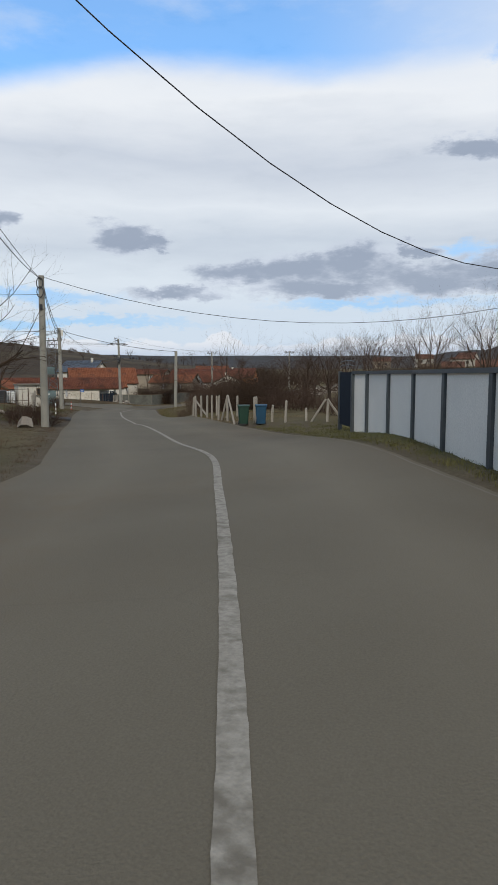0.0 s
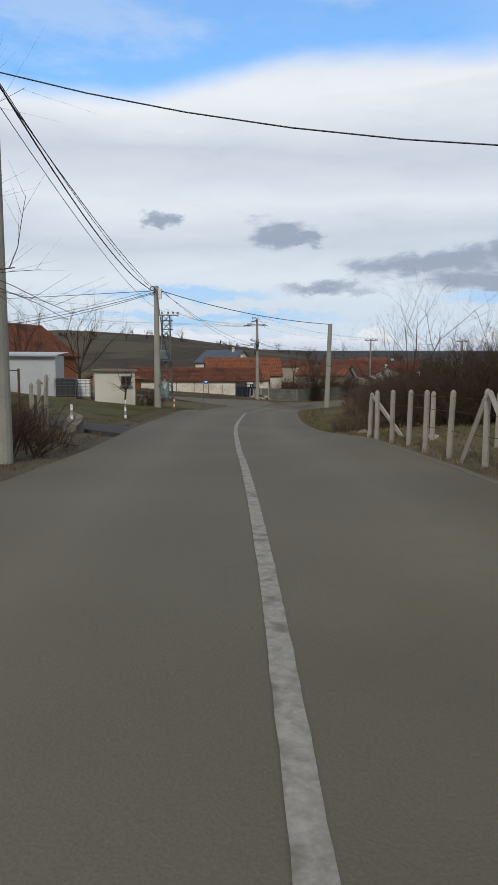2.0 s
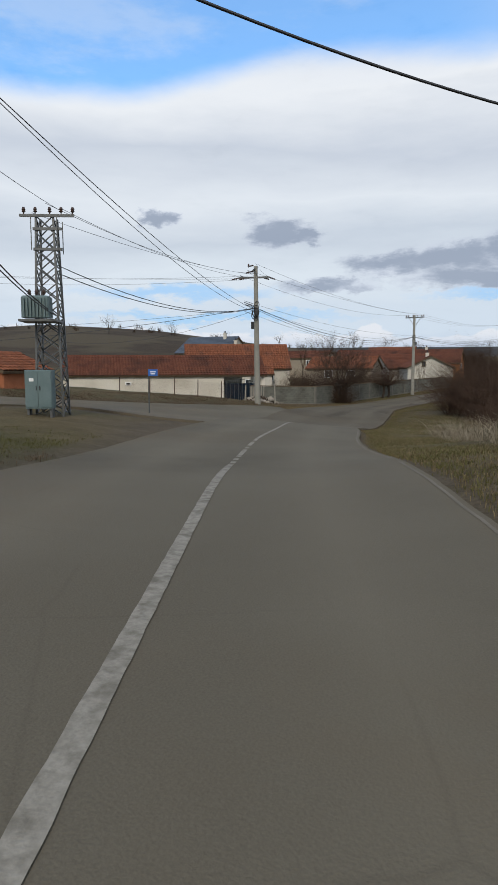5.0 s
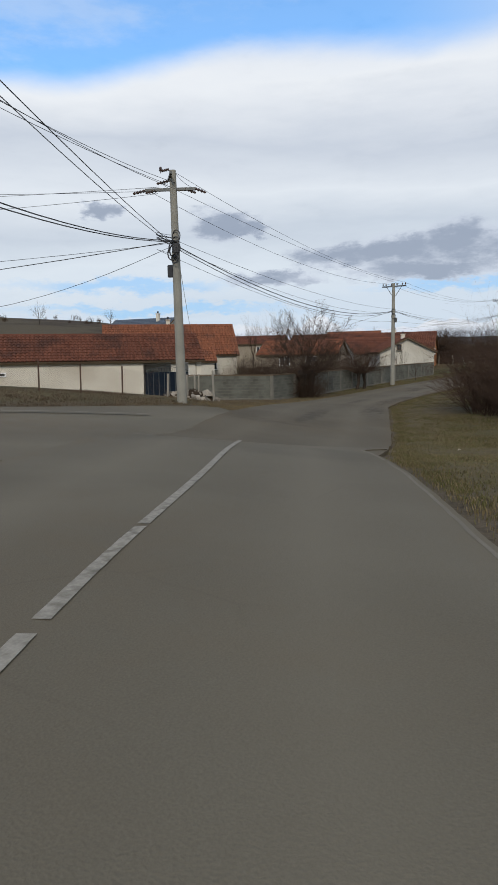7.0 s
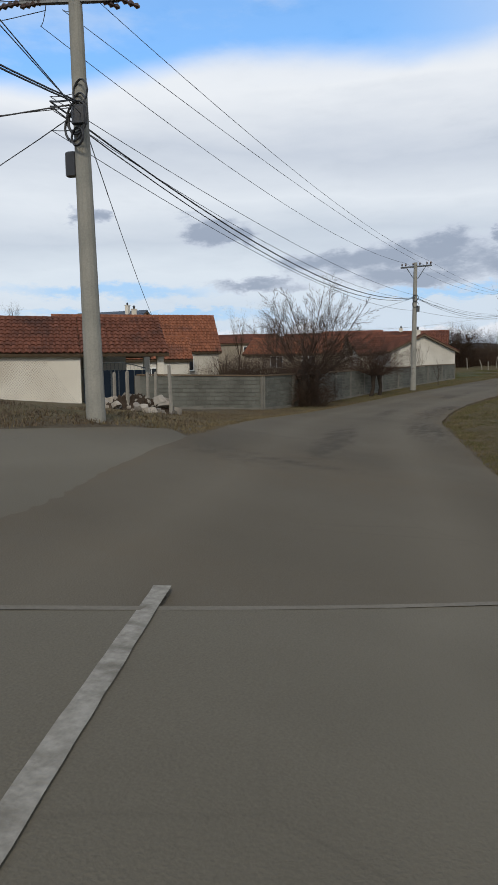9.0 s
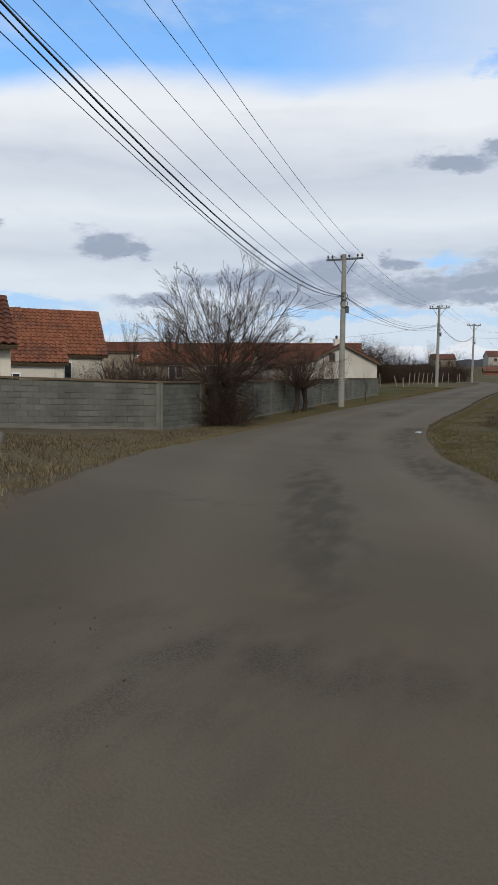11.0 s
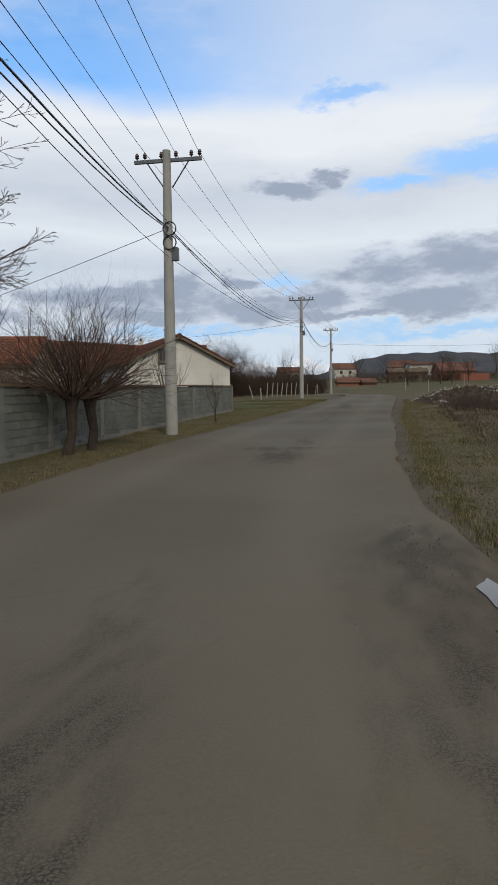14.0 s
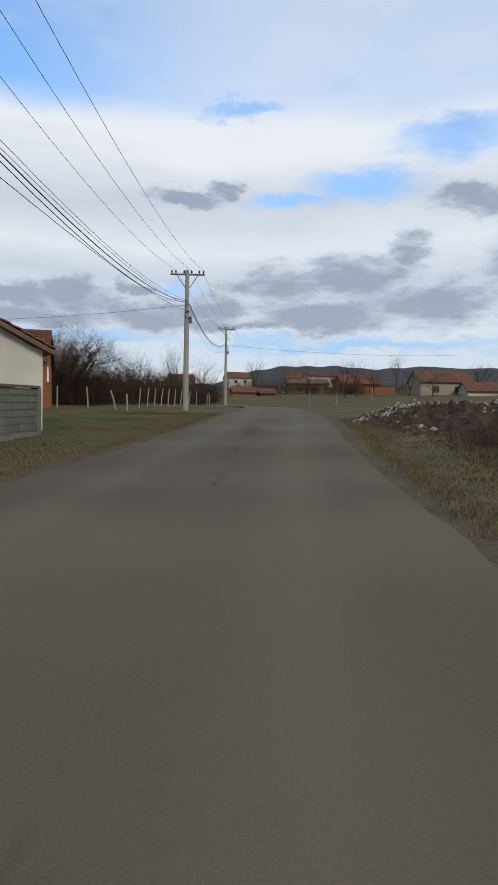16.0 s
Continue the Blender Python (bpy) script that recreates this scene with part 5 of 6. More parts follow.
def wheelie_bin(x, y, turn, mat, label):
    ob = thing("wheelie_bin", label, "wheelie bin", "wheelie bins", (x, y, zed(x, y)), turn)
    ob.scale = (0.82, 0.82, 0.80)
    s = Shape()
    rings = []
    for z, hw, hd in ((0.08, 0.22, 0.26), (0.5, 0.255, 0.31), (0.96, 0.285, 0.355), (0.97, 0.30, 0.37), (1.0, 0.30, 0.37)):
        ring = []
        b = 0.05
        for px, py in ((-hw + b, -hd), (hw - b, -hd), (hw, -hd + b), (hw, hd - b), (hw - b, hd), (-hw + b, hd), (-hw, hd - b), (-hw, -hd + b)):
            ring.append(len(s.v))
            s.v.append((px, py, z))
        rings.append(ring)
    for r0, r1 in zip(rings, rings[1:]):
        for i in range(8):
            s.f.append((r0[i], r0[(i + 1) % 8], r1[(i + 1) % 8], r1[i]))
    s.f += [tuple(reversed(rings[0])), tuple(rings[-1])]
    part("body", s, mat, ob)
    lid = Shape()
    k = 6
    for i in range(k):
        a0, a1 = i / k, (i + 1) / k
        z0, z1 = 1.005 + 0.09 * math.sin(math.pi * min(1, a0 * 0.9 + 0.08)), 1.005 + 0.09 * math.sin(math.pi * min(1, a1 * 0.9 + 0.08))
        y0, y1 = -0.40 + 0.80 * a0, -0.40 + 0.80 * a1
        lid.quad((-0.31, y0, z0), (0.31, y0, z0), (0.31, y1, z1), (-0.31, y1, z1))
        lid.quad((-0.31, y1, 1.003), (-0.31, y0, 1.003), (-0.31, y0, z0), (-0.31, y1, z1))
        lid.quad((0.31, y0, 1.003), (0.31, y1, 1.003), (0.31, y1, z1), (0.31, y0, z0))
    lid.quad((-0.31, -0.40, 1.003), (0.31, -0.40, 1.003), (0.31, -0.40, 1.05), (-0.31, -0.40, 1.05))
    part("lid", lid, mat, ob)
    h = Shape()
    h.tube([(-0.28, 0.42, 0.97), (0.28, 0.42, 0.97)], 0.018, 6)
    part("handle", h, mat, ob)
    for sx in (-1, 1):
        w = Shape()
        w.tube([(sx * 0.20, 0.28, 0.10), (sx * 0.27, 0.28, 0.10)], 0.10, 14)
        part("wheel", w, M["black"], ob)
    return ob


wheelie_bin(-12.9, 25.0, 0.55, M["bin_green"], "dark green plastic wheelie bin beside fence posts")
wheelie_bin(-11.98, 24.85, 0.45, M["bin_blue"], "bright blue plastic wheelie bin beside fence posts")


# ---- crossroads: kiosk, shed, tower, sign ----
def kiosk():
    k = thing("kiosk", "small white rendered hut with a flat roof and one window", "hut", "", (-39.25, 38.95, 0), radians(55))
    z0 = -1.0
    for x, y, sx, sy in ((0, 0.06, 2.15, 0.12), (0, 2.0, 2.15, 0.12), (-1.015, 1.03, 0.12, 1.82), (1.015, 1.03, 0.12, 1.82)):
        s = Shape()
        s.box(x, y, z0, sx, sy, 1.22 - z0)
        part("wall", s, M["white_plaster"], k)
    s = Shape()
    s.box(0, 1.0, 1.223, 2.35, 2.3, 0.12, 0, 0.02)
    part("roof_slab", s, M["mortar"], k)
    window(k, Matrix.Translation((0.58, 0, 0)), 0.55, 0.55, 0.45, "wood", 1)


kiosk()


def metal_shed():
    k = thing("metal_shed", "pale grey sheet metal shed with a corrugated roof", "shed", "", (-42.9, 35.45, 0), radians(35))
    for x, y, sx, sy in ((0, 0, 4.0, 0.06), (0, 1.17, 4.0, 0.06), (-1.97, 0.585, 0.06, 1.1), (1.97, 0.585, 0.06, 1.1)):
        s = Shape()
        s.box(x, y, -0.7, sx, sy, 2.75)
        part("wall", s, M["shed"], k)
    r = Shape()
    n = 40
    for i in range(n):
        x0, x1 = -2.2 + 4.4 * i / n, -2.2 + 4.4 * (i + 1) / n
        z0, z1 = 0.03 * (i % 2), 0.03 * ((i + 1) % 2)
        r.quad((x0, -0.3, 2.08 + z0), (x1, -0.3, 2.08 + z1), (x1, 1.45, 2.26 + z1), (x0, 1.45, 2.26 + z0))
    r.box(0, -0.28, 2.0, 4.4, 0.04, 0.1)
    part("roof", r, M["shed"], k, "corrugated metal sheet roof")
    h = Shape()
    h.box(1.1, -0.06, 0.55, 0.34, 0.06, 0.07)
    part("handle", h, M["black"], k)


metal_shed()


def container_tank(x, y, turn, mat, label):
    k = thing("container_tank", label, "water tank", "caged tanks by the hut", (x, y, zed(x, y)), turn)
    s = Shape()
    s.box(0, 0, 0.14, 0.98, 0.98, 0.95, 0, 0.06)
    part("tank", s, M[mat], k)
    for i in range(6):
        b = Shape()
        e = 0.53
        z = 0.2 + i * 0.17
        b.tube([(-e, -e, z), (e, -e, z), (e, e, z), (-e, e, z), (-e, -e, z)], 0.014, 4)
        part("cage_bar", b, M["steel"], k)
    for i in range(5):
        for j, y in enumerate((-0.53, 0.53)):
            b = Shape()
            b.tube([(-0.52 + i * 0.26, y, 0.12), (-0.52 + i * 0.26, y, 1.1)], 0.014, 4)
            part("cage_bar", b, M["steel"], k)
    p = Shape()
    p.box(0, 0, 0, 1.1, 1.1, 0.12)
    part("pallet", p, M["wood"], k)


container_tank(-40.95, 38.0, radians(50), "white", "white plastic tank in a steel cage on a pallet")
container_tank(-40.55, 36.75, radians(48), "black", "black plastic tank in a steel cage beside the shed")


def tower():
    x, y = -50.9, 53.55
    z0 = zed(x, y)
    k = thing("transformer_tower", "grey steel lattice tower carrying a transformer", "transformer tower", "", (x, y, z0), radians(42))
    h = 5.75 - z0
    b0, b1 = 0.48, 0.30
    def leg(sx, sy, f):
        w = b0 + (b1 - b0) * f
        return Vector((sx * w, sy * w, h * f))
    for sx in (-1, 1):
        for sy in (-1, 1):
            s = Shape()
            s.tube([leg(sx, sy, -0.03), leg(sx, sy, 1)], 0.045, 4)
            part("leg", s, M["steel"], k)
    n = 12
    for i in range(n):
        f0, f1 = i / n, (i + 1) / n
        for (ax, ay), (bx, by) in (((-1, -1), (1, -1)), ((1, -1), (1, 1)), ((1, 1), (-1, 1)), ((-1, 1), (-1, -1))):
            s = Shape()
            s.tube([leg(ax, ay, f0), leg(bx, by, f1)], 0.028, 4)
            s.tube([leg(bx, by, f0), leg(ax, ay, f1)], 0.028, 4)
            part("lattice_brace", s, M["steel"], k)
    for z, w in ((h - 0.05, 1.9), (h - 0.5, 1.0), (h - 1.2, 1.0)):
        s = Shape()
        s.box(0.1, -0.35, z, w, 0.09, 0.09)
        part("crossarm", s, M["steel"], k)
    for px in (-0.7, -0.3, 0.2, 0.6, 1.0):
        s = Shape()
        insulator(s, px, -0.35, h + 0.04)
        part("insulator", s, M["porcelain"], k)
    s = Shape()
    for px in (-0.45, 0.45):
        for py in (-0.42, 0.42):
            s.tube([(px, py, h - 1.2), (px, py, h - 0.05)], 0.02, 4)
    part("cage", s, M["steel"], k)
    t = Shape()
    t.box(-0.25, -0.75, h * 0.49, 0.95, 0.6, 0.75, 0, 0.05)
    for i in range(7):
        t.box(-0.6 + i * 0.117, -1.08, h * 0.49 + 0.05, 0.03, 0.1, 0.6)
    tr_ = part("transformer", t, M["green_grey"], k, "grey-green finned transformer tank")
    for i in range(3):
        b = Shape()
        insulator(b, -0.5 + i * 0.25, -0.75, h * 0.49 + 0.74)
        part("bushing", b, M["porcelain"], tr_)
    p = Shape()
    p.box(-0.15, -0.6, h * 0.47, 1.3, 1.1, 0.08)
    part("platform", p, M["steel"], k)


tower()


def cabinet():
    x, y = -50.45, 52.75
    k = thing("electrical_cabinet", "grey-green metal electrical cabinet on legs", "electrical cabinet", "", (x, y, zed(x, y)), radians(40))
    s = Shape()
    s.box(0, 0, 0.25, 0.95, 0.45, 1.35, 0, 0.02)
    part("body", s, M["green_grey"], k)
    for i in (-1, 1):
        d = Shape()
        d.box(i * 0.23, -0.235, 0.3, 0.43, 0.02, 1.25)
        dr = part("door", d, M["green_grey"], k)
        q = Shape()
        q.box(i * 0.06, -0.255, 0.9, 0.03, 0.03, 0.14)
        part("handle", q, M["black"], dr)
        l_ = Shape()
        l_.box(i * 0.4, 0, -0.15, 0.08, 0.3, 0.4)
        part("leg", l_, M["steel"], k)
    pl = Shape()
    pl.box(-0.23, -0.252, 1.2, 0.16, 0.012, 0.12)
    part("warning_plate", pl, M["white"], k)


cabinet()


def road_sign():
    x, y = -52.2, 59.35
    z = zed(x, y)
    k = thing("road_sign", "small blue direction sign on a thin grey post", "sign", "", (x, y, z), radians(38))
    s = Shape()
    s.tube([(0, 0, -0.3), (0, 0, 2.0)], 0.03, 8)
    part("post", s, M["steel"], k)
    b = Shape()
    b.box(0.2, -0.04, 1.68, 0.42, 0.02, 0.3)
    pl = part("sign_plate", b, M["sign_blue"], k)
    for i, (w, zz) in enumerate(((0.26, 1.85), (0.2, 1.76))):
        t = Shape()
        t.box(0.2, -0.055, zz, w, 0.01, 0.045)
        part("letter_bar", t, M["white"], pl)


road_sign()


def bollard(x, y, top, label="short plastic marker post with white and red bands"):
    k = thing("marker_post", label, "marker post", "banded marker posts", (x, y, zed(x, y)))
    n = 5
    for i in range(n):
        s = Shape()
        s.tube([(0, 0, 0.75 * i / n - (0.1 if i == 0 else 0)), (0, 0, 0.75 * (i + 1) / n)], [0.045 - 0.003 * i, 0.042 - 0.003 * i], 10)
        part("band", s, M["white"] if i % 2 == top else M["red" if top else "post"], k)
    return k


for x, y in ((-31.4, 33.2), (-26.4, 27.2)):
    bollard(x, y, 0, "short white plastic marker post with faded grey bands")
bollard(-38.9, 43.0, 1)
for x, y in ((-62.8, 68.8), (-61.7, 70.0), (-60.9, 71.4), (-60.2, 73.0), (-64.2, 67.4)):
    t = Shape()
    t.tube([(0, 0, -0.3), (0, 0.03, 1.2)], 0.032, 8)
    ob = part("fence_post", t, M["rust"])
    ob.location = (x, y, zed(x, y))
    tagged(ob, "thin dark iron fence post before the barn", "fence post", "iron fence posts")
for k, (x, y, h, lx) in enumerate([(-61.9, 79.1, 1.25, 0.0), (-64.2, 81.4, 1.3, 0.02), (-64.6, 82.9, 1.45, 0.0), (-65.4, 84.2, 1.55, 0.03), (-60.9, 80.0, 1.6, -0.06), (-63.0, 79.6, 1.2, 0.02), (-62.6, 78.4, 1.2, 0.05)]):
    fence_post(x, y, h, (lx, 0.0), "concrete posts by the gate", "thick pale concrete post standing before the gate")
mesh = Shape()
for k in range(150):
    y0 = 67.4 + k * 0.05
    for sgn in (-1, 1):
        y1 = y0 + sgn * 0.7
        if 67.4 <= y1 <= 74.2:
            xa, xb = (-64.2 + 4.0 * ((q - 67.4) / 5.6) ** 0.8 for q in (y0, y1))
            mesh.tube([(xa, y0, zed(xa, y0) + 0.05), (xb, y1, zed(xb, y1) + 1.08)], 0.0018, 3, False)
tagged(part("chain_link", mesh, M["rust"]), "rusty chain link fence netting before the barn", "fence")
# sparse meadow fence
MEADOW = [(-74.2, 152.0, 1.5, 0.0), (-72.2, 152.6, 1.5, 0.12), (-69.5, 149.8, 1.3, 0.4), (-68.7, 149.4, 1.1, 0.05), (-69.5, 156.6, 1.5, -0.12), (-69.3, 158.6, 1.5, -0.15), (-69.1, 160.6, 1.5, -0.12), (-69.0, 163.0, 1.5, -0.2), (-68.8, 165.5, 1.5, -0.12), (-68.6, 168.0, 1.5, -0.1), (-68.5, 171.0, 1.5, -0.15), (-68.4, 176.0, 1.5, -0.2), (-68.3, 182.0, 1.6, 0.0), (-68.0, 190.0, 1.5, -0.15), (-67.8, 192.0, 1.6, 0.1)]
for x, y, h, lx in MEADOW:
    fence_post(x, y, h, (-lx, 0.0), "leaning meadow posts", "pale concrete fence post leaning beside the meadow")
for x, y, h in ((-54.2, 205, 2.2), (-50.8, 198, 1.9), (-43.5, 215, 2.3), (-36.5, 172, 2.6)):
    fence_post(x, y, h, (0, 0), "field posts", "tall pale concrete post standing in the field")

# far village
FAR = [(-21.6, 239.5, 188, 10.5, 7.5, 1.4, 4.7, 6.9, "far_wall", "tile_far"), (-9.0, 234, 184, 15, 6, 1.2, 2.9, 4.5, "far_plaster", "tile_far"), (-38.0, 252, 190, 8, 8, 1.6, 4.6, 6.6, "brick", "tile_far"), (-70, 356, 200, 9, 8, 6, 10.4, 12.6, "far_plaster", "tile_far"),
       (-47, 350, 170, 9, 8, 6, 10.5, 13, "far_plaster", "tile_far"), (-41, 300, 190, 10, 8, 5, 8.6, 9.4, "far_plaster", "tile_far"), (-90, 345, 200, 9, 8, 5, 9, 11, "far_wall", "tile_far"), (-47, 268, 185, 10, 6, 3.0, 5.2, 6.2, "wood", "wood"), (-63.5, 237, 190, 4.6, 3.5, 0.8, 2.1, 3.0, "brick", "tile_far"), (-60.0, 239, 200, 3.2, 3.5, 0.8, 2.0, 2.8, "brick", "tile_far")]
for x, y, tn, ln, wd, bz, ez, rz_, wl_, tl in FAR:
    house("house", "distant village house with a pitched tiled roof", (x, y), radians(tn), ln, wd, bz, ez, rz_, wl_, tl, 0.4, windows=[("L", ln * 0.3, ez - 2.0, 1.1, 1.2), ("L", ln * 0.7, ez - 2.0, 1.1, 1.2), ("F", 0, ez - 1.6, 1.0, 1.1)], tile=(0.6, 0.8), group="far village houses", frames="wood")
s = Shape()
s.box(-38.4, 240, zed(-38.4, 240) - 0.5, 6, 0.2, 2.0, 0.1)
tagged(part("brick_wall", s, M["brick"]), "low orange brick wall between far houses", "wall")


# ---- trees and bushes ----
def grow(s, rng, p, d, length, r, depth, up=0.1, spread=0.6, kids=3, bend=0.15, thin=0.62, start=0.35):
    """One limb with its side limbs: a tapered, slightly crooked tube."""
    n = 4 if depth > 1 else (3 if depth else 1)
    pts, q, e = [p.copy()], p.copy(), d.copy()
    for k in range(n):
        e = (e + Vector((rng.uniform(-1, 1), rng.uniform(-1, 1), rng.uniform(-1, 1))) * bend + Vector((0, 0, up * 0.4))).normalized()
        q = q + e * (length / n)
        pts.append(q.copy())
    end = r * (0.45 if depth else 0.25)
    s.tube(pts, [r + (end - r) * k / n for k in range(n + 1)], 6 if depth >= 3 else (4 if depth == 2 else 3), False)
    if depth <= 0:
        return
    for k in range(kids):
        f = start + (1 - start) * (k + rng.random()) / kids
        i = min(int(f * n), n - 1)
        at = pts[i].lerp(pts[i + 1], f * n - i)
        axis_ = (pts[i + 1] - pts[i]).normalized()
        side = Vector((rng.uniform(-1, 1), rng.uniform(-1, 1), rng.uniform(-1, 1)))
        side = (side - axis_ * side.dot(axis_)).normalized()
        nd = (axis_ * (1 - spread * 0.5) + side * spread + Vector((0, 0, up))).normalized()
        grow(s, rng, at, nd, length * rng.uniform(0.45, 0.8), r * thin * rng.uniform(0.6, 1) * (1 - 0.4 * f), depth - 1, up, spread, kids, bend, thin, start)


def bare_tree(x, y, h, label, seed, crown="twig", trunk_h=0.3, limbs=7, depth=3, spread=0.55, up=0.25, r=None, kids=4, wide=0.55, group="bare trees", name="tree", z=None):
    rng = random.Random(seed)
    z = zed(x, y) if z is None else z
    ob = thing(name, label, "tree", group, (x, y, z))
    r = r or h * 0.022
    t = Shape()
    th = h * trunk_h
    lean = Vector((rng.uniform(-0.1, 0.1), rng.uniform(-0.1, 0.1), 1))
    pts = [Vector((0, 0, -0.25)), Vector((0, 0, 0.05)), lean * th * 0.5, lean * th]
    t.tube(pts, [r * 1.7, r * 1.35, r * 1.05, r], 9)
    part("trunk", t, M["bark"], ob)
    c = Shape()
    for k in range(limbs):
        a = 2 * math.pi * (k + rng.uniform(-0.3, 0.3)) / limbs
        tilt = rng.uniform(0.15, 1.0) * wide
        d = Vector((math.cos(a) * math.sin(tilt * 1.5), math.sin(a) * math.sin(tilt * 1.5), math.cos(tilt * 1.5)))
        start = lean * th * rng.uniform(0.75, 1.0)
        grow(c, rng, start, d, (h - th) * rng.uniform(0.55, 0.8), r * rng.uniform(0.35, 0.6), depth, up, spread, kids)
    part("crown", c, M[crown], ob)
    return ob


def willow(x, y, h, label, seed, trunks=((0, 0),), head=1.9, rods=90, r=0.3, crown="twig_red", deep=2, wide=1.0, low=True):
    """A pollard: stout crooked trunks with swollen heads and fans of long rods."""
    rng = random.Random(seed)
    ob = thing("willow", label, "tree", "pollard willows", (x, y, zed(x, y)))
    for k, (dx, dy) in enumerate(trunks):
        t = Shape()
        b = Vector((dx, dy, 0))
        top = b + Vector((rng.uniform(-0.2, 0.2), rng.uniform(-0.2, 0.2), head))
        t.tube([b + Vector((0, 0, -0.3)), b, b.lerp(top, 0.4) + Vector((0.06, 0.05, 0)), b.lerp(top, 0.8), top, top + Vector((0, 0, 0.25))], [r * 1.25, r, r * 0.8, r * 0.95, r * 1.3, r * 0.6], 10)
        part("trunk", t, M["bark"], ob)
        c = Shape()
        for q in range(rods):
            a = rng.uniform(0, 6.283)
            tilt = math.sqrt(rng.random()) * wide
            d = Vector((math.cos(a) * math.sin(tilt), math.sin(a) * math.sin(tilt), math.cos(tilt)))
            st = top + Vector((math.cos(a), math.sin(a), rng.uniform(-0.5, 0.6))) * r * 0.9
            ln = (h - head) * rng.uniform(0.50, 0.68) * (1.1 - 0.2 * (tilt / wide) ** 2)
            grow(c, rng, st, d, ln, (0.03 if deep > 2 else 0.018) * rng.uniform(0.7, 1.5), deep, 0.08, 0.62, 6 if deep > 2 else 4, 0.08, 0.6, 0.45)
        part("crown", c, M[crown], ob)
        if low:
            s = Shape()
            for q in range(150):
                a, zz = rng.uniform(0, 6.283), rng.uniform(0.5, head + 0.2)
                d = Vector((math.cos(a), math.sin(a), rng.uniform(-0.3, 0.9))).normalized()
                grow(s, rng, Vector((dx + math.cos(a) * r * 0.6, dy + math.sin(a) * r * 0.6, zz)), d, rng.uniform(0.5, 1.3), 0.014, 1, 0.1, 0.5, 4, 0.2)
            part("brushwood", s, M["twig_dark"], ob)
    return ob


def fan_limb(s, rng, p, d, length, r, depth):
    """A straight limb whose side shoots grow shorter towards its tip, so that the crown closes in one round outline."""
    n = 4 if depth > 1 else 2
    pts, e = [p.copy()], d.copy()
    for k in range(n):
        e = (e + Vector((rng.uniform(-1, 1), rng.uniform(-1, 1), rng.uniform(-0.6, 1.0))) * 0.06).normalized()
        pts.append(pts[-1] + e * (length / n))
    s.tube(pts, [max(0.0038, r * (1 - 0.72 * k / n)) for k in range(n + 1)], 6 if depth == 3 else 3, False)
    if depth == 0:
        return
    kids = (0, 3, 7, 11)[depth]
    for k in range(kids):
        f = 0.22 + 0.76 * (k + rng.random()) / kids
        i = min(int(f * n), n - 1)
        at = pts[i].lerp(pts[i + 1], f * n - i)
        side = Vector((rng.uniform(-1, 1), rng.uniform(-1, 1), rng.uniform(-1, 1)))
        side = (side - e * side.dot(e)).normalized()
        fan_limb(s, rng, at, (e * 0.86 + side * rng.uniform(0.4, 0.75) + Vector((0, 0, 0.02))).normalized(), length * (0.17 + 0.33 * (1 - f)) * rng.uniform(0.8, 1.2), r * 0.52 * (1.15 - 0.5 * f), depth - 1)


def great_willow(x, y, h, label, seed):
    """An old pollard let grow: a swollen head, a fan of long straight limbs and hanging brushwood below."""
    rng = random.Random(seed)
    ob = thing("willow", label, "tree", "pollard willows", (x, y, zed(x, y)))
    head = 1.75
    for dx, dy in ((-0.12, -0.4), (0.1, 0.42)):
        t = Shape()
        top = Vector((dx * 1.5, dy * 1.2, head))
        t.tube([(dx, dy, -0.3), (dx, dy, 0.1), (dx * 1.1 + 0.06, dy, head * 0.5), (dx * 1.3, dy * 1.1, head * 0.82), top, top + Vector((0, 0, 0.3))], [0.34, 0.28, 0.23, 0.27, 0.38, 0.16], 10)
        part("trunk", t, M["bark"], ob)
        limbs = Shape()
        n = 24
        for q in range(n):
            a = 2 * math.pi * (q * 0.618 + rng.uniform(-0.04, 0.04))
            tilt = 1.28 * math.sqrt((q + 0.4) / n)
            d = Vector((math.cos(a) * math.sin(tilt), math.sin(a) * math.sin(tilt), math.cos(tilt) + 0.05)).normalized()
            start = top + Vector((math.cos(a) * 0.25, math.sin(a) * 0.25, rng.uniform(-0.25, 0.25)))
            ln = (h - head) * (0.97 - 0.36 * (tilt / 1.28) ** 2) * rng.uniform(0.86, 1.0)
            fan_limb(limbs, rng, start, d, ln, 0.022 * rng.uniform(0.8, 1.3), 3)
        part("crown", limbs, M["twig"], ob)
        brush = Shape()
        for q in range(120):
            a, zz = rng.uniform(0, 6.283), rng.uniform(0.35, head + 0.6)
            d = Vector((math.cos(a), math.sin(a), rng.uniform(-0.55, 0.75))).normalized()
            grow(brush, rng, Vector((dx + math.cos(a) * 0.22, dy + math.sin(a) * 0.22, zz)), d, rng.uniform(0.7, 1.6), 0.015, 1, -0.03, 0.5, 4, 0.16)
        part("brushwood", brush, M["twig_red"], ob)
    return ob


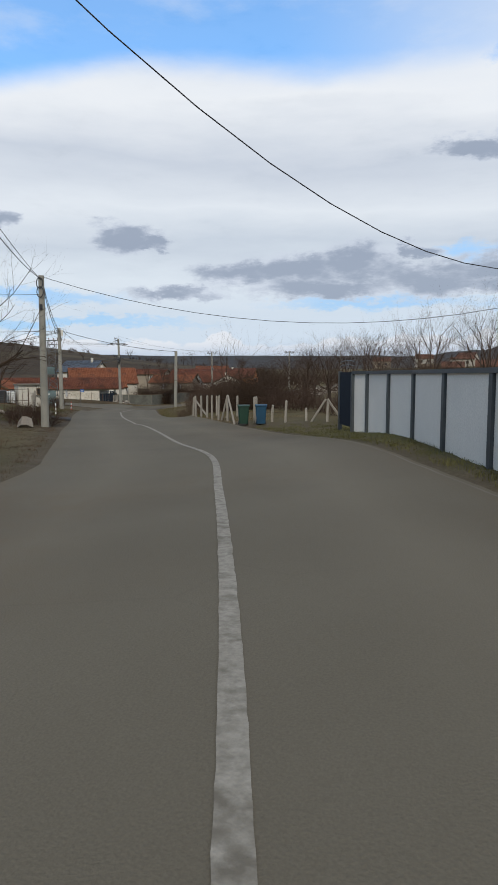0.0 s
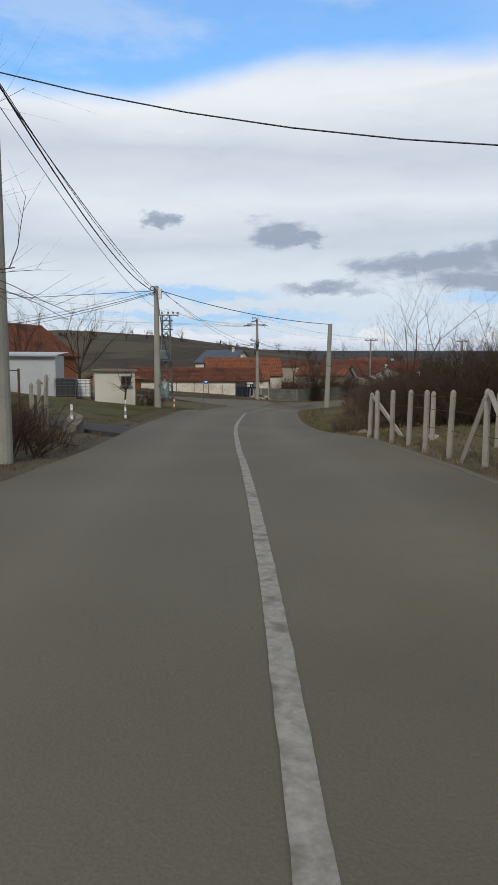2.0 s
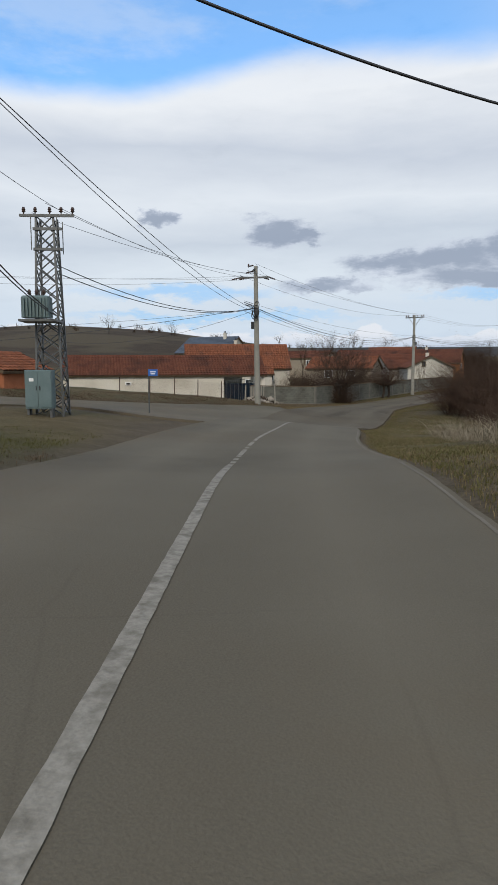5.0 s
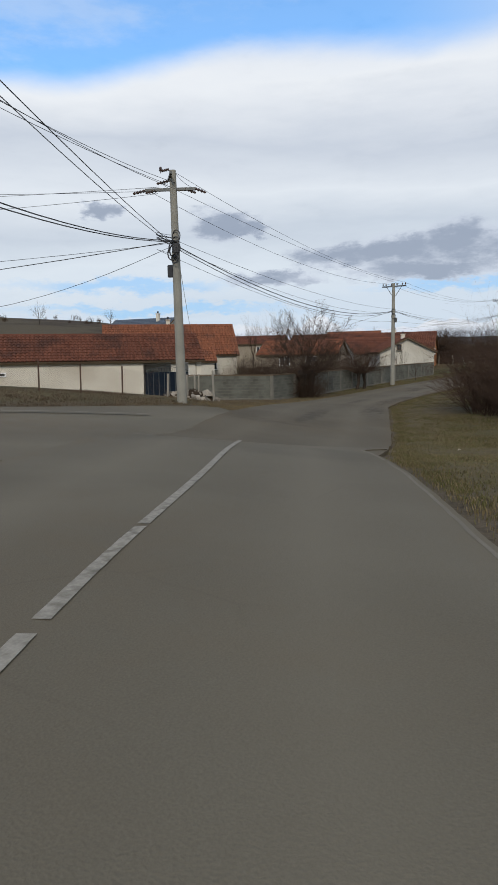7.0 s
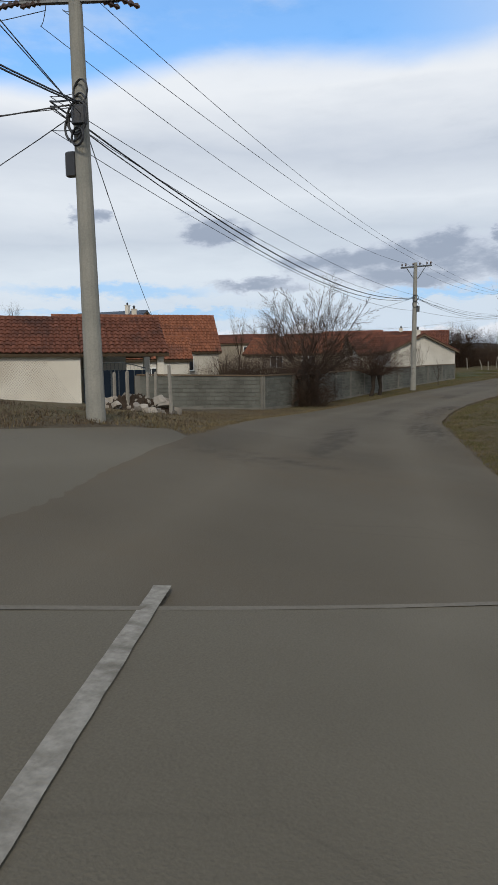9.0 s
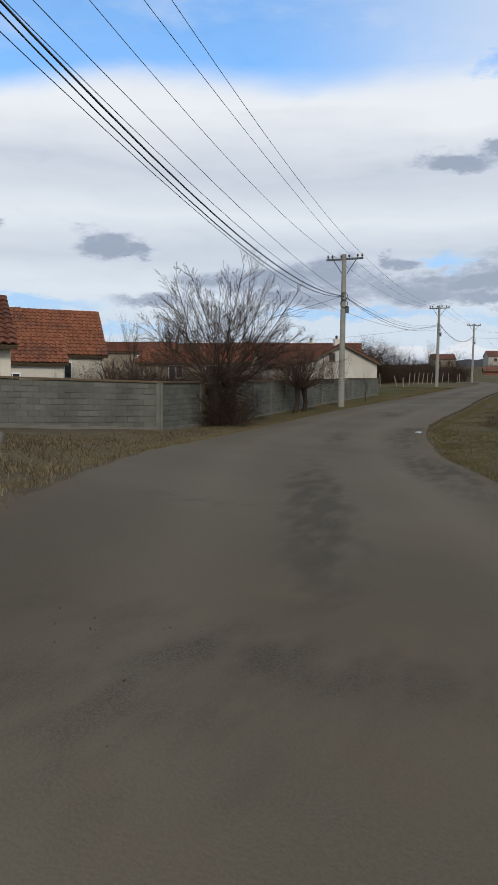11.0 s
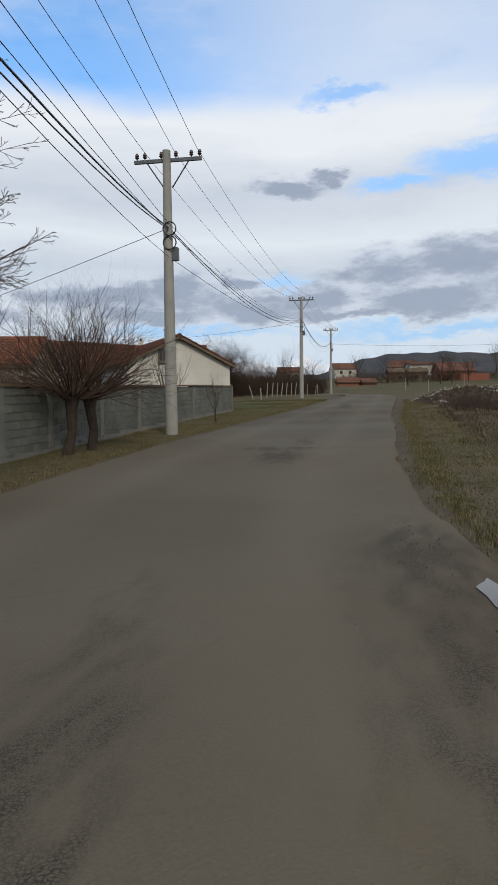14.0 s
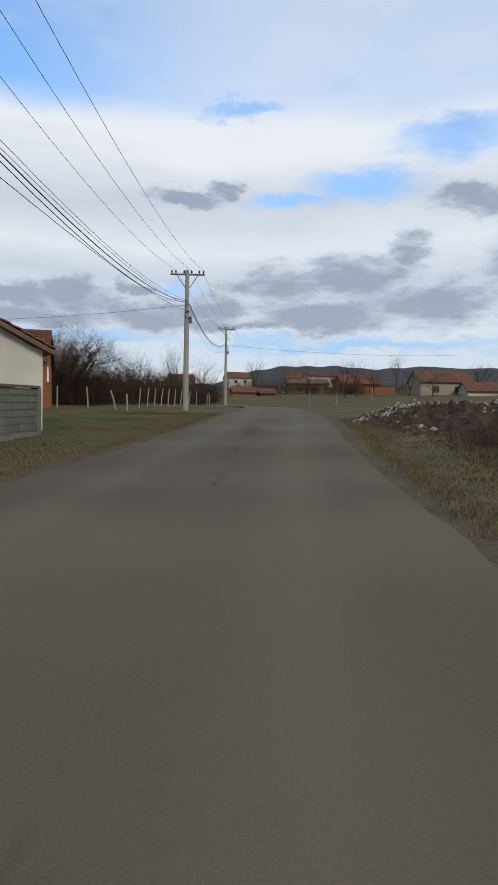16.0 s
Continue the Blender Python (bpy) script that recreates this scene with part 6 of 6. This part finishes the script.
def thicket(x, y, rx, ry, h, stems, label, seed, mat="twig_dark", turn=0.0, name="thicket", depth=2, kids=5, round_=True, thick=0.017):
    """A tangle of bare shrubs, many stems from one stretch of ground."""
    rng = random.Random(seed)
    s = Shape()
    for k in range(stems):
        a, q = rng.uniform(0, 6.283), math.sqrt(rng.random())
        px, py = rx * q * math.cos(a), ry * q * math.sin(a)
        c, d_ = math.cos(turn), math.sin(turn)
        wx, wy = x + c * px - d_ * py, y + d_ * px + c * py
        out = Vector((wx - x, wy - y, 0)) * (0.25 / max(rx, ry))
        d = (Vector((rng.uniform(-0.8, 0.8), rng.uniform(-0.8, 0.8), 1)) + out).normalized()
        ln = h * rng.uniform(0.5, 0.75) * ((1.12 - 0.45 * q * q) if round_ else 1)
        grow(s, rng, Vector((wx, wy, zed(wx, wy) - 0.05)), d, ln, thick * rng.uniform(0.7, 1.4), depth, 0.06, 0.75, kids, 0.2, 0.68, 0.12)
    ob = part(name, s, M[mat])
    return tagged(ob, label, "bush", kind="stuff")


great_willow(-65.15, 96.6, 6.9, "large bare pollard willow with a round crown by the block wall", 5)
willow(-65.4, 106.2, 4.2, "small pollard willow with two black trunks against the wall", 6, ((0, -0.45), (0.1, 0.75)), 1.4, 75, 0.15, "twig_red", 2, wide=1.4, low=False)
bare_tree(-64.6, 117.4, 2.0, "spindly bare sapling at the foot of the wall", 7, "twig_dark", 0.25, 5, 2, 0.4, 0.35, 0.03)
bare_tree(-68.2, 121.6, 3.4, "bare shrub tree in front of the white gable", 8, "twig", 0.2, 9, 2, 0.45, 0.4, 0.05)
bare_tree(-72.5, 112.0, 4.8, "bare fruit tree behind the block wall", 9, "twig", 0.25, 7, 3, 0.5, 0.3, 0.08)
bare_tree(-76.5, 104.0, 3.6, "gnarled dark fruit tree before the white house", 10, "bark", 0.3, 6, 3, 0.7, 0.0, 0.1, 3)
bare_tree(-73.5, 102.0, 3.2, "gnarled dark fruit tree before the white house", 12, "bark", 0.3, 6, 3, 0.7, 0.0, 0.09, 3)
bare_tree(-82, 120, 6.5, "slender bare tree behind the houses", 13, "twig_dark", 0.3, 7, 3, 0.45, 0.4, 0.08)
bare_tree(-86, 126, 6.8, "slender bare tree behind the houses", 14, "twig_dark", 0.3, 7, 3, 0.45, 0.4, 0.08)
bare_tree(-92, 128, 7.0, "slender bare tree behind the houses", 15, "twig_dark", 0.3, 6, 3, 0.45, 0.4, 0.08)
bare_tree(-75.0, 157.5, 6.0, "dense round bare tree behind the white gable", 16, "twig_dark", 0.22, 18, 3, 0.95, 0.1, 0.17, 7, 0.85)
thicket(-76.0, 159.5, 4.0, 2.6, 4.4, 260, "dark brown shrubs below the round tree", 150, "twig_dark", 1.6, thick=0.03)
bare_tree(-44.6, 40.4, 5.6, "bare spreading tree behind the hut", 25, "twig_dark", 0.3, 8, 3, 0.6, 0.15, 0.09, 4, 0.8)
bare_tree(-74, 176, 5.0, "bare tree beyond the meadow fence", 17, "twig_dark", 0.3, 7, 3, 0.5, 0.3, 0.08)
bare_tree(-72, 188, 6.5, "bare tree beyond the meadow fence", 18, "twig_dark", 0.3, 7, 3, 0.5, 0.3, 0.08)
bare_tree(-37.9, 38.5, 2.5, "small bare plum tree in front of the hut", 19, "bark", 0.36, 7, 2, 0.6, 0.02, 0.045, 4, 0.85)
bare_tree(-25.2, 45.3, 6.0, "bare spreading tree above the roadside thicket", 24, "twig", 0.22, 8, 3, 0.6, 0.15, 0.08, 4, 0.8)
bare_tree(-46.5, 37.5, 4.8, "bare fruit tree beside the shed", 20, "twig_dark", 0.3, 7, 3, 0.5, 0.25, 0.08)
bare_tree(-44.5, 33.0, 5.2, "bare fruit tree beside the shed", 21, "twig_dark", 0.3, 7, 3, 0.5, 0.25, 0.08)
bare_tree(-23.4, 19.0, 6.6, "bare tree with spreading dark limbs by the verge", 22, "twig_dark", 0.3, 10, 3, 0.6, 0.1, 0.1, 5, 0.85)
bare_tree(-24.0, 12.5, 6.0, "bare tree with spreading dark limbs by the verge", 23, "twig_dark", 0.3, 8, 3, 0.6, 0.15, 0.1, 4, 0.7)
# wood behind the right-hand fence
for k, (x, y, h) in enumerate([(-23.5, 46.0, 4.4), (-22.5, 48.5, 5.0), (-20.5, 45.5, 4.6), (-19.0, 47.5, 5.4), (-17.6, 44.0, 5.2), (-16.6, 46.5, 5.8), (-11, 37, 6.0), (-13, 40, 6.6), (-9, 33, 6.2), (-7, 36, 6.8), (-4, 32, 6.6), (-15.5, 43, 5.8), (-2, 38, 7.4), (-10, 47, 7.4), (-20, 52, 6.0), (-16, 55, 7.0), (-23, 58, 6.2), (1, 33, 6.8), (4, 36, 7.2), (8, 40, 7.0), (-28, 66, 6.0), (-5, 45, 7.5)]):
    bare_tree(x, y, h * (0.66 if y < 42 else 0.8), "bare pale-twigged tree in the wood behind the fence", 50 + k, "twig", 0.25, 9, 3, 0.65, 0.14, 0.075, 4, 0.8, "wood trees")
for k, (x, y, rx, ry, h, n) in enumerate([(-19.2, 36.8, 3.2, 2.2, 2.9, 190), (-17.4, 35.0, 2.6, 1.8, 2.7, 160), (-22.8, 41.2, 3.2, 2.2, 2.7, 190), (-14.2, 33.0, 2.6, 1.5, 1.7, 120), (-9.5, 29.8, 2.8, 1.5, 1.6, 90)]):
    thicket(x, y, rx, ry, h, n, "dense dark brown thicket of bare shrubs", 80 + k, "twig_dark" if k < 2 else "twig_red", 2.3)
for k, (x, y, rx, ry, h, n) in enumerate([(-27.0, 47.2, 2.2, 1.2, 2.3, 150), (-30.8, 51.6, 2.8, 1.4, 1.7, 130), (-34.6, 62.0, 4.0, 2.2, 2.6, 150), (-38.5, 70.0, 4.0, 2.2, 2.6, 150), (-24.1, 43.3, 1.9, 1.1, 2.5, 120)]):
    thicket(x, y, rx, ry, h, n, "reddish brown thicket of bare roadside shrubs", 100 + k, "twig_red", 2.2)
for k, (x, y, rx, ry, h, n, mt) in enumerate([(-48.4, 88.6, 2.6, 2.2, 5.2, 380, "twig_red"), (-44.8, 85.6, 3.4, 2.6, 4.6, 260, "twig_red"), (-41, 90, 4, 3, 3.0, 110, "twig_dark"), (-70.5, 105.5, 4.0, 2.6, 2.6, 150, "twig_dark"), (-72.5, 112.5, 4.0, 2.6, 3.4, 150, "twig_dark"), (-73.5, 168, 7, 2.6, 4.0, 210, "twig_dark"), (-71.8, 181, 8, 2.6, 4.4, 210, "twig_dark"), (-70, 199, 7, 3, 4.4, 160, "twig_dark"), (-85, 174, 9, 4, 3.4, 120, "twig_dark"), (-60, 246, 3, 9, 4.0, 150, "twig_dark"), (-45, 244, 3, 9, 3.4, 150, "twig_dark"), (-30, 246, 3, 8, 2.8, 120, "twig_dark"), (-78, 131, 4, 3, 3, 60, "twig_dark")]):
    thicket(x, y, rx, ry, h, n, "dark brown tangle of bare hedge shrubs", 120 + k, mt, 1.6, thick=0.017 if y < 130 else 0.036)
thicket(-22.3, 35.8, 1.6, 0.9, 0.75, 130, "heap of cut dry branches on the bank", 147, "weed", 2.2)
thicket(-23.9, 39.8, 1.6, 0.7, 1.1, 50, "tall dry stems on the bank below the thicket", 148, "weed", 2.2)
thicket(-27.3, 44.7, 2.2, 0.7, 1.3, 70, "tall dry stems on the bank below the thicket", 149, "weed", 2.2)
thicket(-53.6, 122.6, 2.6, 1.2, 0.75, 130, "dark brown brushwood at the foot of the rubble", 151, "twig", 1.7)
thicket(-23.5, 23.2, 1.3, 1.0, 1.5, 50, "tangle of dry stems round the pole foot", 140, "twig_red")
thicket(-25.2, 25.0, 1.6, 0.8, 1.1, 50, "tangle of dry stems by the broken fence", 141, "twig")
thicket(-39.6, 41.6, 0.8, 0.7, 1.6, 26, "reddish bare shrub beside the hut", 142, "twig_red")
thicket(-65.1, 96.5, 0.9, 0.9, 2.0, 60, "dark tangle of shoots round the willow trunk", 143, "twig_dark")
thicket(-69.8, 97.0, 3.6, 2.2, 3.4, 150, "dark brown tangle of bare shrubs behind the wall", 144, "twig_dark", 1.6)
thicket(-71.5, 102.0, 4.2, 2.4, 3.6, 170, "dark brown tangle of bare shrubs behind the wall", 145, "twig_red", 1.6)
thicket(-71.0, 109.5, 3.4, 2.0, 3.2, 120, "dark brown tangle of bare shrubs behind the wall", 146, "twig_dark", 1.6)
for k, (x, y, h) in enumerate([(-53, 228, 6.0), (-46.5, 229, 6.5), (-44, 232, 6.0), (-34, 232, 5.2), (-57, 250, 7), (-40, 238, 5.5), (-30, 231, 4.5), (-80, 166, 5.5), (-70.5, 205, 6.0), (-78, 190, 6.0)]):
    bare_tree(x, y, h, "bare dark tree between the far houses", 260 + k, "twig_dark", 0.25, 8, 3, 0.6, 0.15, 0.1, 4, 0.7, "far trees")
# skyline trees
for k in range(26):
    rng = random.Random(300 + k)
    a = radians(rng.uniform(-20, 62))
    dist = rng.uniform(150, 260)
    x, y = -57 - math.sin(a) * dist, 95 + math.cos(a) * dist
    bare_tree(x, y, rng.uniform(5, 9), "far bare tree on the village edge", 300 + k, "twig_dark", 0.25, 7, 2, 0.6, 0.2, 0.12, 5, 0.65, "far trees")


def scrub_line():
    """Small dark trees along the brow of the ploughed hill and far slopes."""
    rng = random.Random(9)
    s = Shape()
    for k in range(420):
        a = radians(rng.uniform(-25, 100))
        dist = rng.choice((rng.uniform(240, 420), rng.uniform(420, 800)))
        x, y = MID[0] - math.sin(a) * dist, MID[1] + math.cos(a) * dist
        z = zed(x, y) - 0.2
        h = rng.uniform(1.2, 3.6)
        for q in range(6):
            d = Vector((rng.uniform(-0.7, 0.7), rng.uniform(-0.7, 0.7), 1)).normalized()
            grow(s, rng, Vector((x + rng.uniform(-1, 1), y + rng.uniform(-1, 1), z)), d, h * rng.uniform(0.5, 0.9), 0.12, 1, 0.2, 0.7, 5, 0.15, 0.8, 0.2)
    tagged(part("far_scrub", s, M["twig_dark"]), "scattered dark scrub and small trees on the slopes", "scrub", kind="stuff")


scrub_line()


# ---- grass ----
def tufts(name, label, n, seed, place, mat, hmin, hmax, per=5):
    rng = random.Random(seed)
    s = Shape()
    pts = [place(rng) for _ in range(n)]
    ok = inside_road(np.array([p[0] for p in pts]), np.array([p[1] for p in pts]), 0.12)
    zs = level(np.array([p[0] for p in pts]), np.array([p[1] for p in pts]))
    for (x, y), d, z in zip(pts, ok, zs):
        if d <= 0:
            continue
        h = rng.uniform(hmin, hmax) * min(1.0, 0.35 + d * 0.5)
        for k in range(per):
            a = rng.uniform(0, 6.283)
            bx, by = x + rng.gauss(0, 0.13), y + rng.gauss(0, 0.13)
            w = rng.uniform(0.003, 0.007)
            lean = rng.uniform(0.5, 2.2) * h
            hh = h * rng.uniform(0.35, 1.0)
            ca, sa = math.cos(a), math.sin(a)
            base = len(s.v)
            s.v += [(bx - sa * w, by + ca * w, z - 0.04), (bx + sa * w, by - ca * w, z - 0.04), (bx + ca * lean * 0.4 + sa * w * 0.8, by + sa * lean * 0.4 - ca * w * 0.8, z + hh * 0.6), (bx + ca * lean * 0.4 - sa * w * 0.8, by + sa * lean * 0.4 + ca * w * 0.8, z + hh * 0.6), (bx + ca * lean, by + sa * lean, z + hh)]
            s.f += [(base, base + 1, base + 2, base + 3), (base + 3, base + 2, base + 4)]
    return tagged(part(name, s, M[mat]), label, "grass", kind="stuff")


def beside(curve, side, near, far_, lo=0.0, hi=1.0):
    c = np.array(curve)
    t = np.gradient(c, axis=0)
    t /= np.linalg.norm(t, axis=1)[:, None]
    nrm = np.c_[t[:, 1], -t[:, 0]] * side

    def place(rng):
        i = int(rng.uniform(lo, hi) * (len(c) - 1))
        d = near + (far_ - near) * rng.random() ** 1.4
        j = rng.uniform(-0.5, 0.5)
        return c[i][0] + nrm[i][0] * d + t[i][0] * j, c[i][1] + nrm[i][1] * d + t[i][1] * j
    return place


tufts("dry_grass", "dry yellow grass along the verge", 9000, 1, beside(sr, 1, 0.25, 6, 0.02, 0.55), "grass", 0.02, 0.09, 14)
tufts("dry_grass", "dry yellow grass along the verge", 4500, 2, beside(mr, 1, 0.35, 4, 0.45, 1.0), "grass", 0.02, 0.09, 12)
tufts("dry_grass", "dry yellow grass along the verge", 6000, 3, beside(sl, -1, 0.25, 3.6, 0.08, 0.60), "grass", 0.02, 0.09, 14)
tufts("dry_grass", "dry yellow grass along the verge", 4600, 4, beside(ml, -1, 0.5, 7.5, 0.05, 0.8), "weed", 0.02, 0.08, 12)
tufts("green_grass", "short green grass below the white wall", 3200, 5, beside(mr, 1, 0.6, 4.2, 0.12, 0.42), "grass_green", 0.03, 0.09, 10)
tufts("green_grass", "short green grass on the verge", 9000, 6, beside(sr, 1, 0.3, 5, 0.02, 0.55), "grass_green", 0.02, 0.07, 14)
tufts("green_grass", "short green grass on the verge", 7000, 7, beside(sl, -1, 0.4, 8, 0.30, 0.65), "grass_green", 0.02, 0.06, 14)
tufts("green_grass", "short green grass by the hut", 5000, 8, beside(ml, -1, 1.2, 8, 0.5, 0.85), "grass_green", 0.02, 0.05, 13)
tufts("dry_grass", "short dry weeds before the barn", 3600, 9, beside(cl, -1, 0.3, 6.0, 0.76, 0.985), "weed", 0.03, 0.13, 10)
tufts("dry_weeds", "dead weeds on the bare soil below the wall", 800, 13, beside(sl, -1, 0.8, 3.6, 0.10, 0.24), "weed", 0.04, 0.18, 7)
tufts("reeds", "tall pale dead reeds below the thicket", 900, 10, beside(mr, 1, 2.9, 4.4, 0.62, 0.93), "reed", 0.4, 1.0, 4)
tufts("dry_weeds", "dead brown weeds on the rubble bank", 2600, 11, beside(sr, 1, 2.2, 6.5, 0.25, 0.5), "weed", 0.08, 0.30, 9)
tufts("green_grass", "short green grass on the verge", 4500, 12, beside(mr, 1, 0.4, 3.4, 0.5, 1.0), "grass_green", 0.02, 0.07, 13)


# ---- rubble ----
def stone(s, rng, x, y, z, size):
    m = Matrix.Translation((x, y, z)) @ Euler((rng.uniform(-0.5, 0.5), rng.uniform(-0.5, 0.5), rng.uniform(0, 6.28))).to_matrix().to_4x4()
    sx, sy, sz = size * rng.uniform(0.7, 1.4), size * rng.uniform(0.6, 1.0), size * rng.uniform(0.3, 0.7)
    base = len(s.v)
    for dz in (-1, 1):
        for dx, dy in ((-1, -0.6), (-0.5, -1), (0.6, -1), (1, -0.4), (1, 0.6), (0.4, 1), (-0.6, 1), (-1, 0.5)):
            k = (0.72 if dz > 0 else 1.0) * rng.uniform(0.8, 1.1)
            s.v.append(tuple(m @ Vector((dx * sx * k / 2, dy * sy * k / 2, dz * sz / 2))))
    for i in range(8):
        s.f.append((base + i, base + (i + 1) % 8, base + 8 + (i + 1) % 8, base + 8 + i))
    s.f.append(tuple(base + 8 + i for i in range(8)))
    s.f.append(tuple(base + 7 - i for i in range(8)))


def heap(name, label, cx, cy, rx, ry, h, turn, seed, stones, size, single=0):
    rng = random.Random(seed)
    ob = thing(name, label, "rubble heap", "", (0, 0, 0))
    s = Shape()
    n, m = 170, 90
    c, d = math.cos(turn), math.sin(turn)

    def surf(u, v):
        px, py = u * rx, v * ry
        x, y = cx + c * px - d * py, cy + d * px + c * py
        q = max(0.0, 1 - u * u - v * v)
        k = 0.85 + 0.5 * noise.fractal(Vector((x * 0.4, y * 0.4, seed)), 0.8, 2.0, 4)
        return x, y, zed(x, y) - 0.12 + h * (q ** 0.6) * max(0.12, k) + min(0.30, h * 0.4) * noise.fractal(Vector((x * 2.1, y * 2.1, seed)), 0.45, 2, 6) * min(1, q * 2)
    for i in range(n + 1):
        for j in range(m + 1):
            s.v.append(surf(-1 + 2 * i / n, -1 + 2 * j / m))
    s.f = [(i * (m + 1) + j, (i + 1) * (m + 1) + j, (i + 1) * (m + 1) + j + 1, i * (m + 1) + j + 1) for i in range(n) for j in range(m)]
    part("earth_mound", s, M["earth"], ob)
    rest = Shape()
    for k in range(stones):
        u, v = rng.uniform(-1, 1), rng.uniform(-1, 1)
        if u * u + v * v > 0.98:
            continue
        x, y, z = surf(u, v)
        if noise.noise(Vector((x * 0.33, y * 0.33, seed + 4.0))) - 0.25 * v + 0.2 * u * u + rng.uniform(-0.3, 0.3) < -0.02 and h > 0.6:
            continue
        one = Shape()
        sz = size * rng.choice((0.3, 0.4, 0.5, 0.5, 0.8, 1.1))
        if k < single:
            stone(one, rng, x, y, z + sz * 0.1, sz * 1.15)
            part("stone", one, M["rock"], ob)
        else:
            stone(rest, rng, x, y, z + sz * 0.12, sz)
    tagged(part("loose_stones", rest, M["rock"], ob), kind="stuff")
    return ob


heap("rubble_heap", "long heap of dark dug earth and pale broken stone", -50.4, 131.2, 12.0, 5.4, 0.78, 1.72, 3, 11000, 0.19, 150)
heap("rubble_heap", "low mound of pale rubble by the field", -43.5, 139.0, 9.0, 5.0, 1.15, 1.2, 4, 6000, 0.2, 80)
heap("rubble_heap", "small pile of pale stone slabs before the gate posts", -62.0, 79.6, 1.5, 0.9, 0.5, 0.9, 5, 110, 0.34, 60)
rng = random.Random(77)
for k, (x, y, sz) in enumerate([(-58.6, 88.0, 0.0), (-52.5, 118, 0.35), (-53.6, 121, 0.3), (-54.6, 117, 0.22), (-51.5, 124, 0.4), (-55.0, 126, 0.2), (-27.3, 26.6, 0.6), (-26.5, 27.3, 0.8), (-28.3, 25.7, 0.5), (-22.3, 21.6, 0.9), (-20.5, 33.0, 0.25), (-17.0, 30.0, 0.2), (-15.6, 28.4, 0.18), (-46.0, 72.5, 0.12), (-66.6, 127.0, 0.2)]):
    if sz:
        s = Shape()
        stone(s, rng, x, y, zed(x, y) + sz * 0.15, sz)
        tagged(part("stone", s, M["rock"]), "pale loose stone lying on the verge", "stone", "loose stones")


def puddle(x, y, rx, ry, turn):
    s = Shape()
    rng = random.Random(8)
    c, d = math.cos(turn), math.sin(turn)
    for k in range(14):
        a = k * math.tau / 14
        q = rng.uniform(0.75, 1.1)
        px, py = rx * q * math.cos(a), ry * q * math.sin(a)
        s.v.append((c * px - d * py, d * px + c * py, 0.0))
    s.f.append(tuple(range(14)))
    ob = part("puddle", s, M["water"])
    ob.location = (x, y, zed(x, y) + 0.042)
    tagged(ob, "small shallow puddle at the crumbled road edge", "puddle")


puddle(-56.78, 95.4, 0.12, 0.5, 0.12)


# ---- old fence by the start ----
def iron_fence():
    f = thing("iron_fence", "rusty iron bar fence and gate by the pole", "fence")
    a, b = Vector((-27.2, 22.6, 0)), Vector((-25.7, 25.2, 0))
    z = zed(-26.4, 24)
    for zz in (0.25, 0.85, 1.45):
        s = Shape()
        s.tube([a + Vector((0, 0, z + zz)), b + Vector((0, 0, z + zz))], 0.018, 4)
        part("rail", s, M["rust"], f)
    for k in range(11):
        p = a.lerp(b, k / 10)
        s = Shape()
        s.tube([p + Vector((0, 0, z - 0.1)), p + Vector((0, 0, z + 1.5))], 0.03 if k in (0, 10) else 0.011, 5)
        part("bar", s, M["rust"], f)


iron_fence()
for k in range(3):
    fence_post(-26.0 - 0.75 * k * 0.55 + 0.2, 25.6 + 0.75 * k * 0.62, 1.3 + 0.1 * (k % 3), (random.uniform(-0.08, 0.08), 0), "verge posts", "pale weathered fence post by the verge")
for k in range(10):
    fence_post(-25.6 + 0.42 * k * 0.35, 21.5 - 0.75 * k, 1.25, (random.uniform(-0.06, 0.06), 0), "verge posts", "pale weathered fence post by the verge")
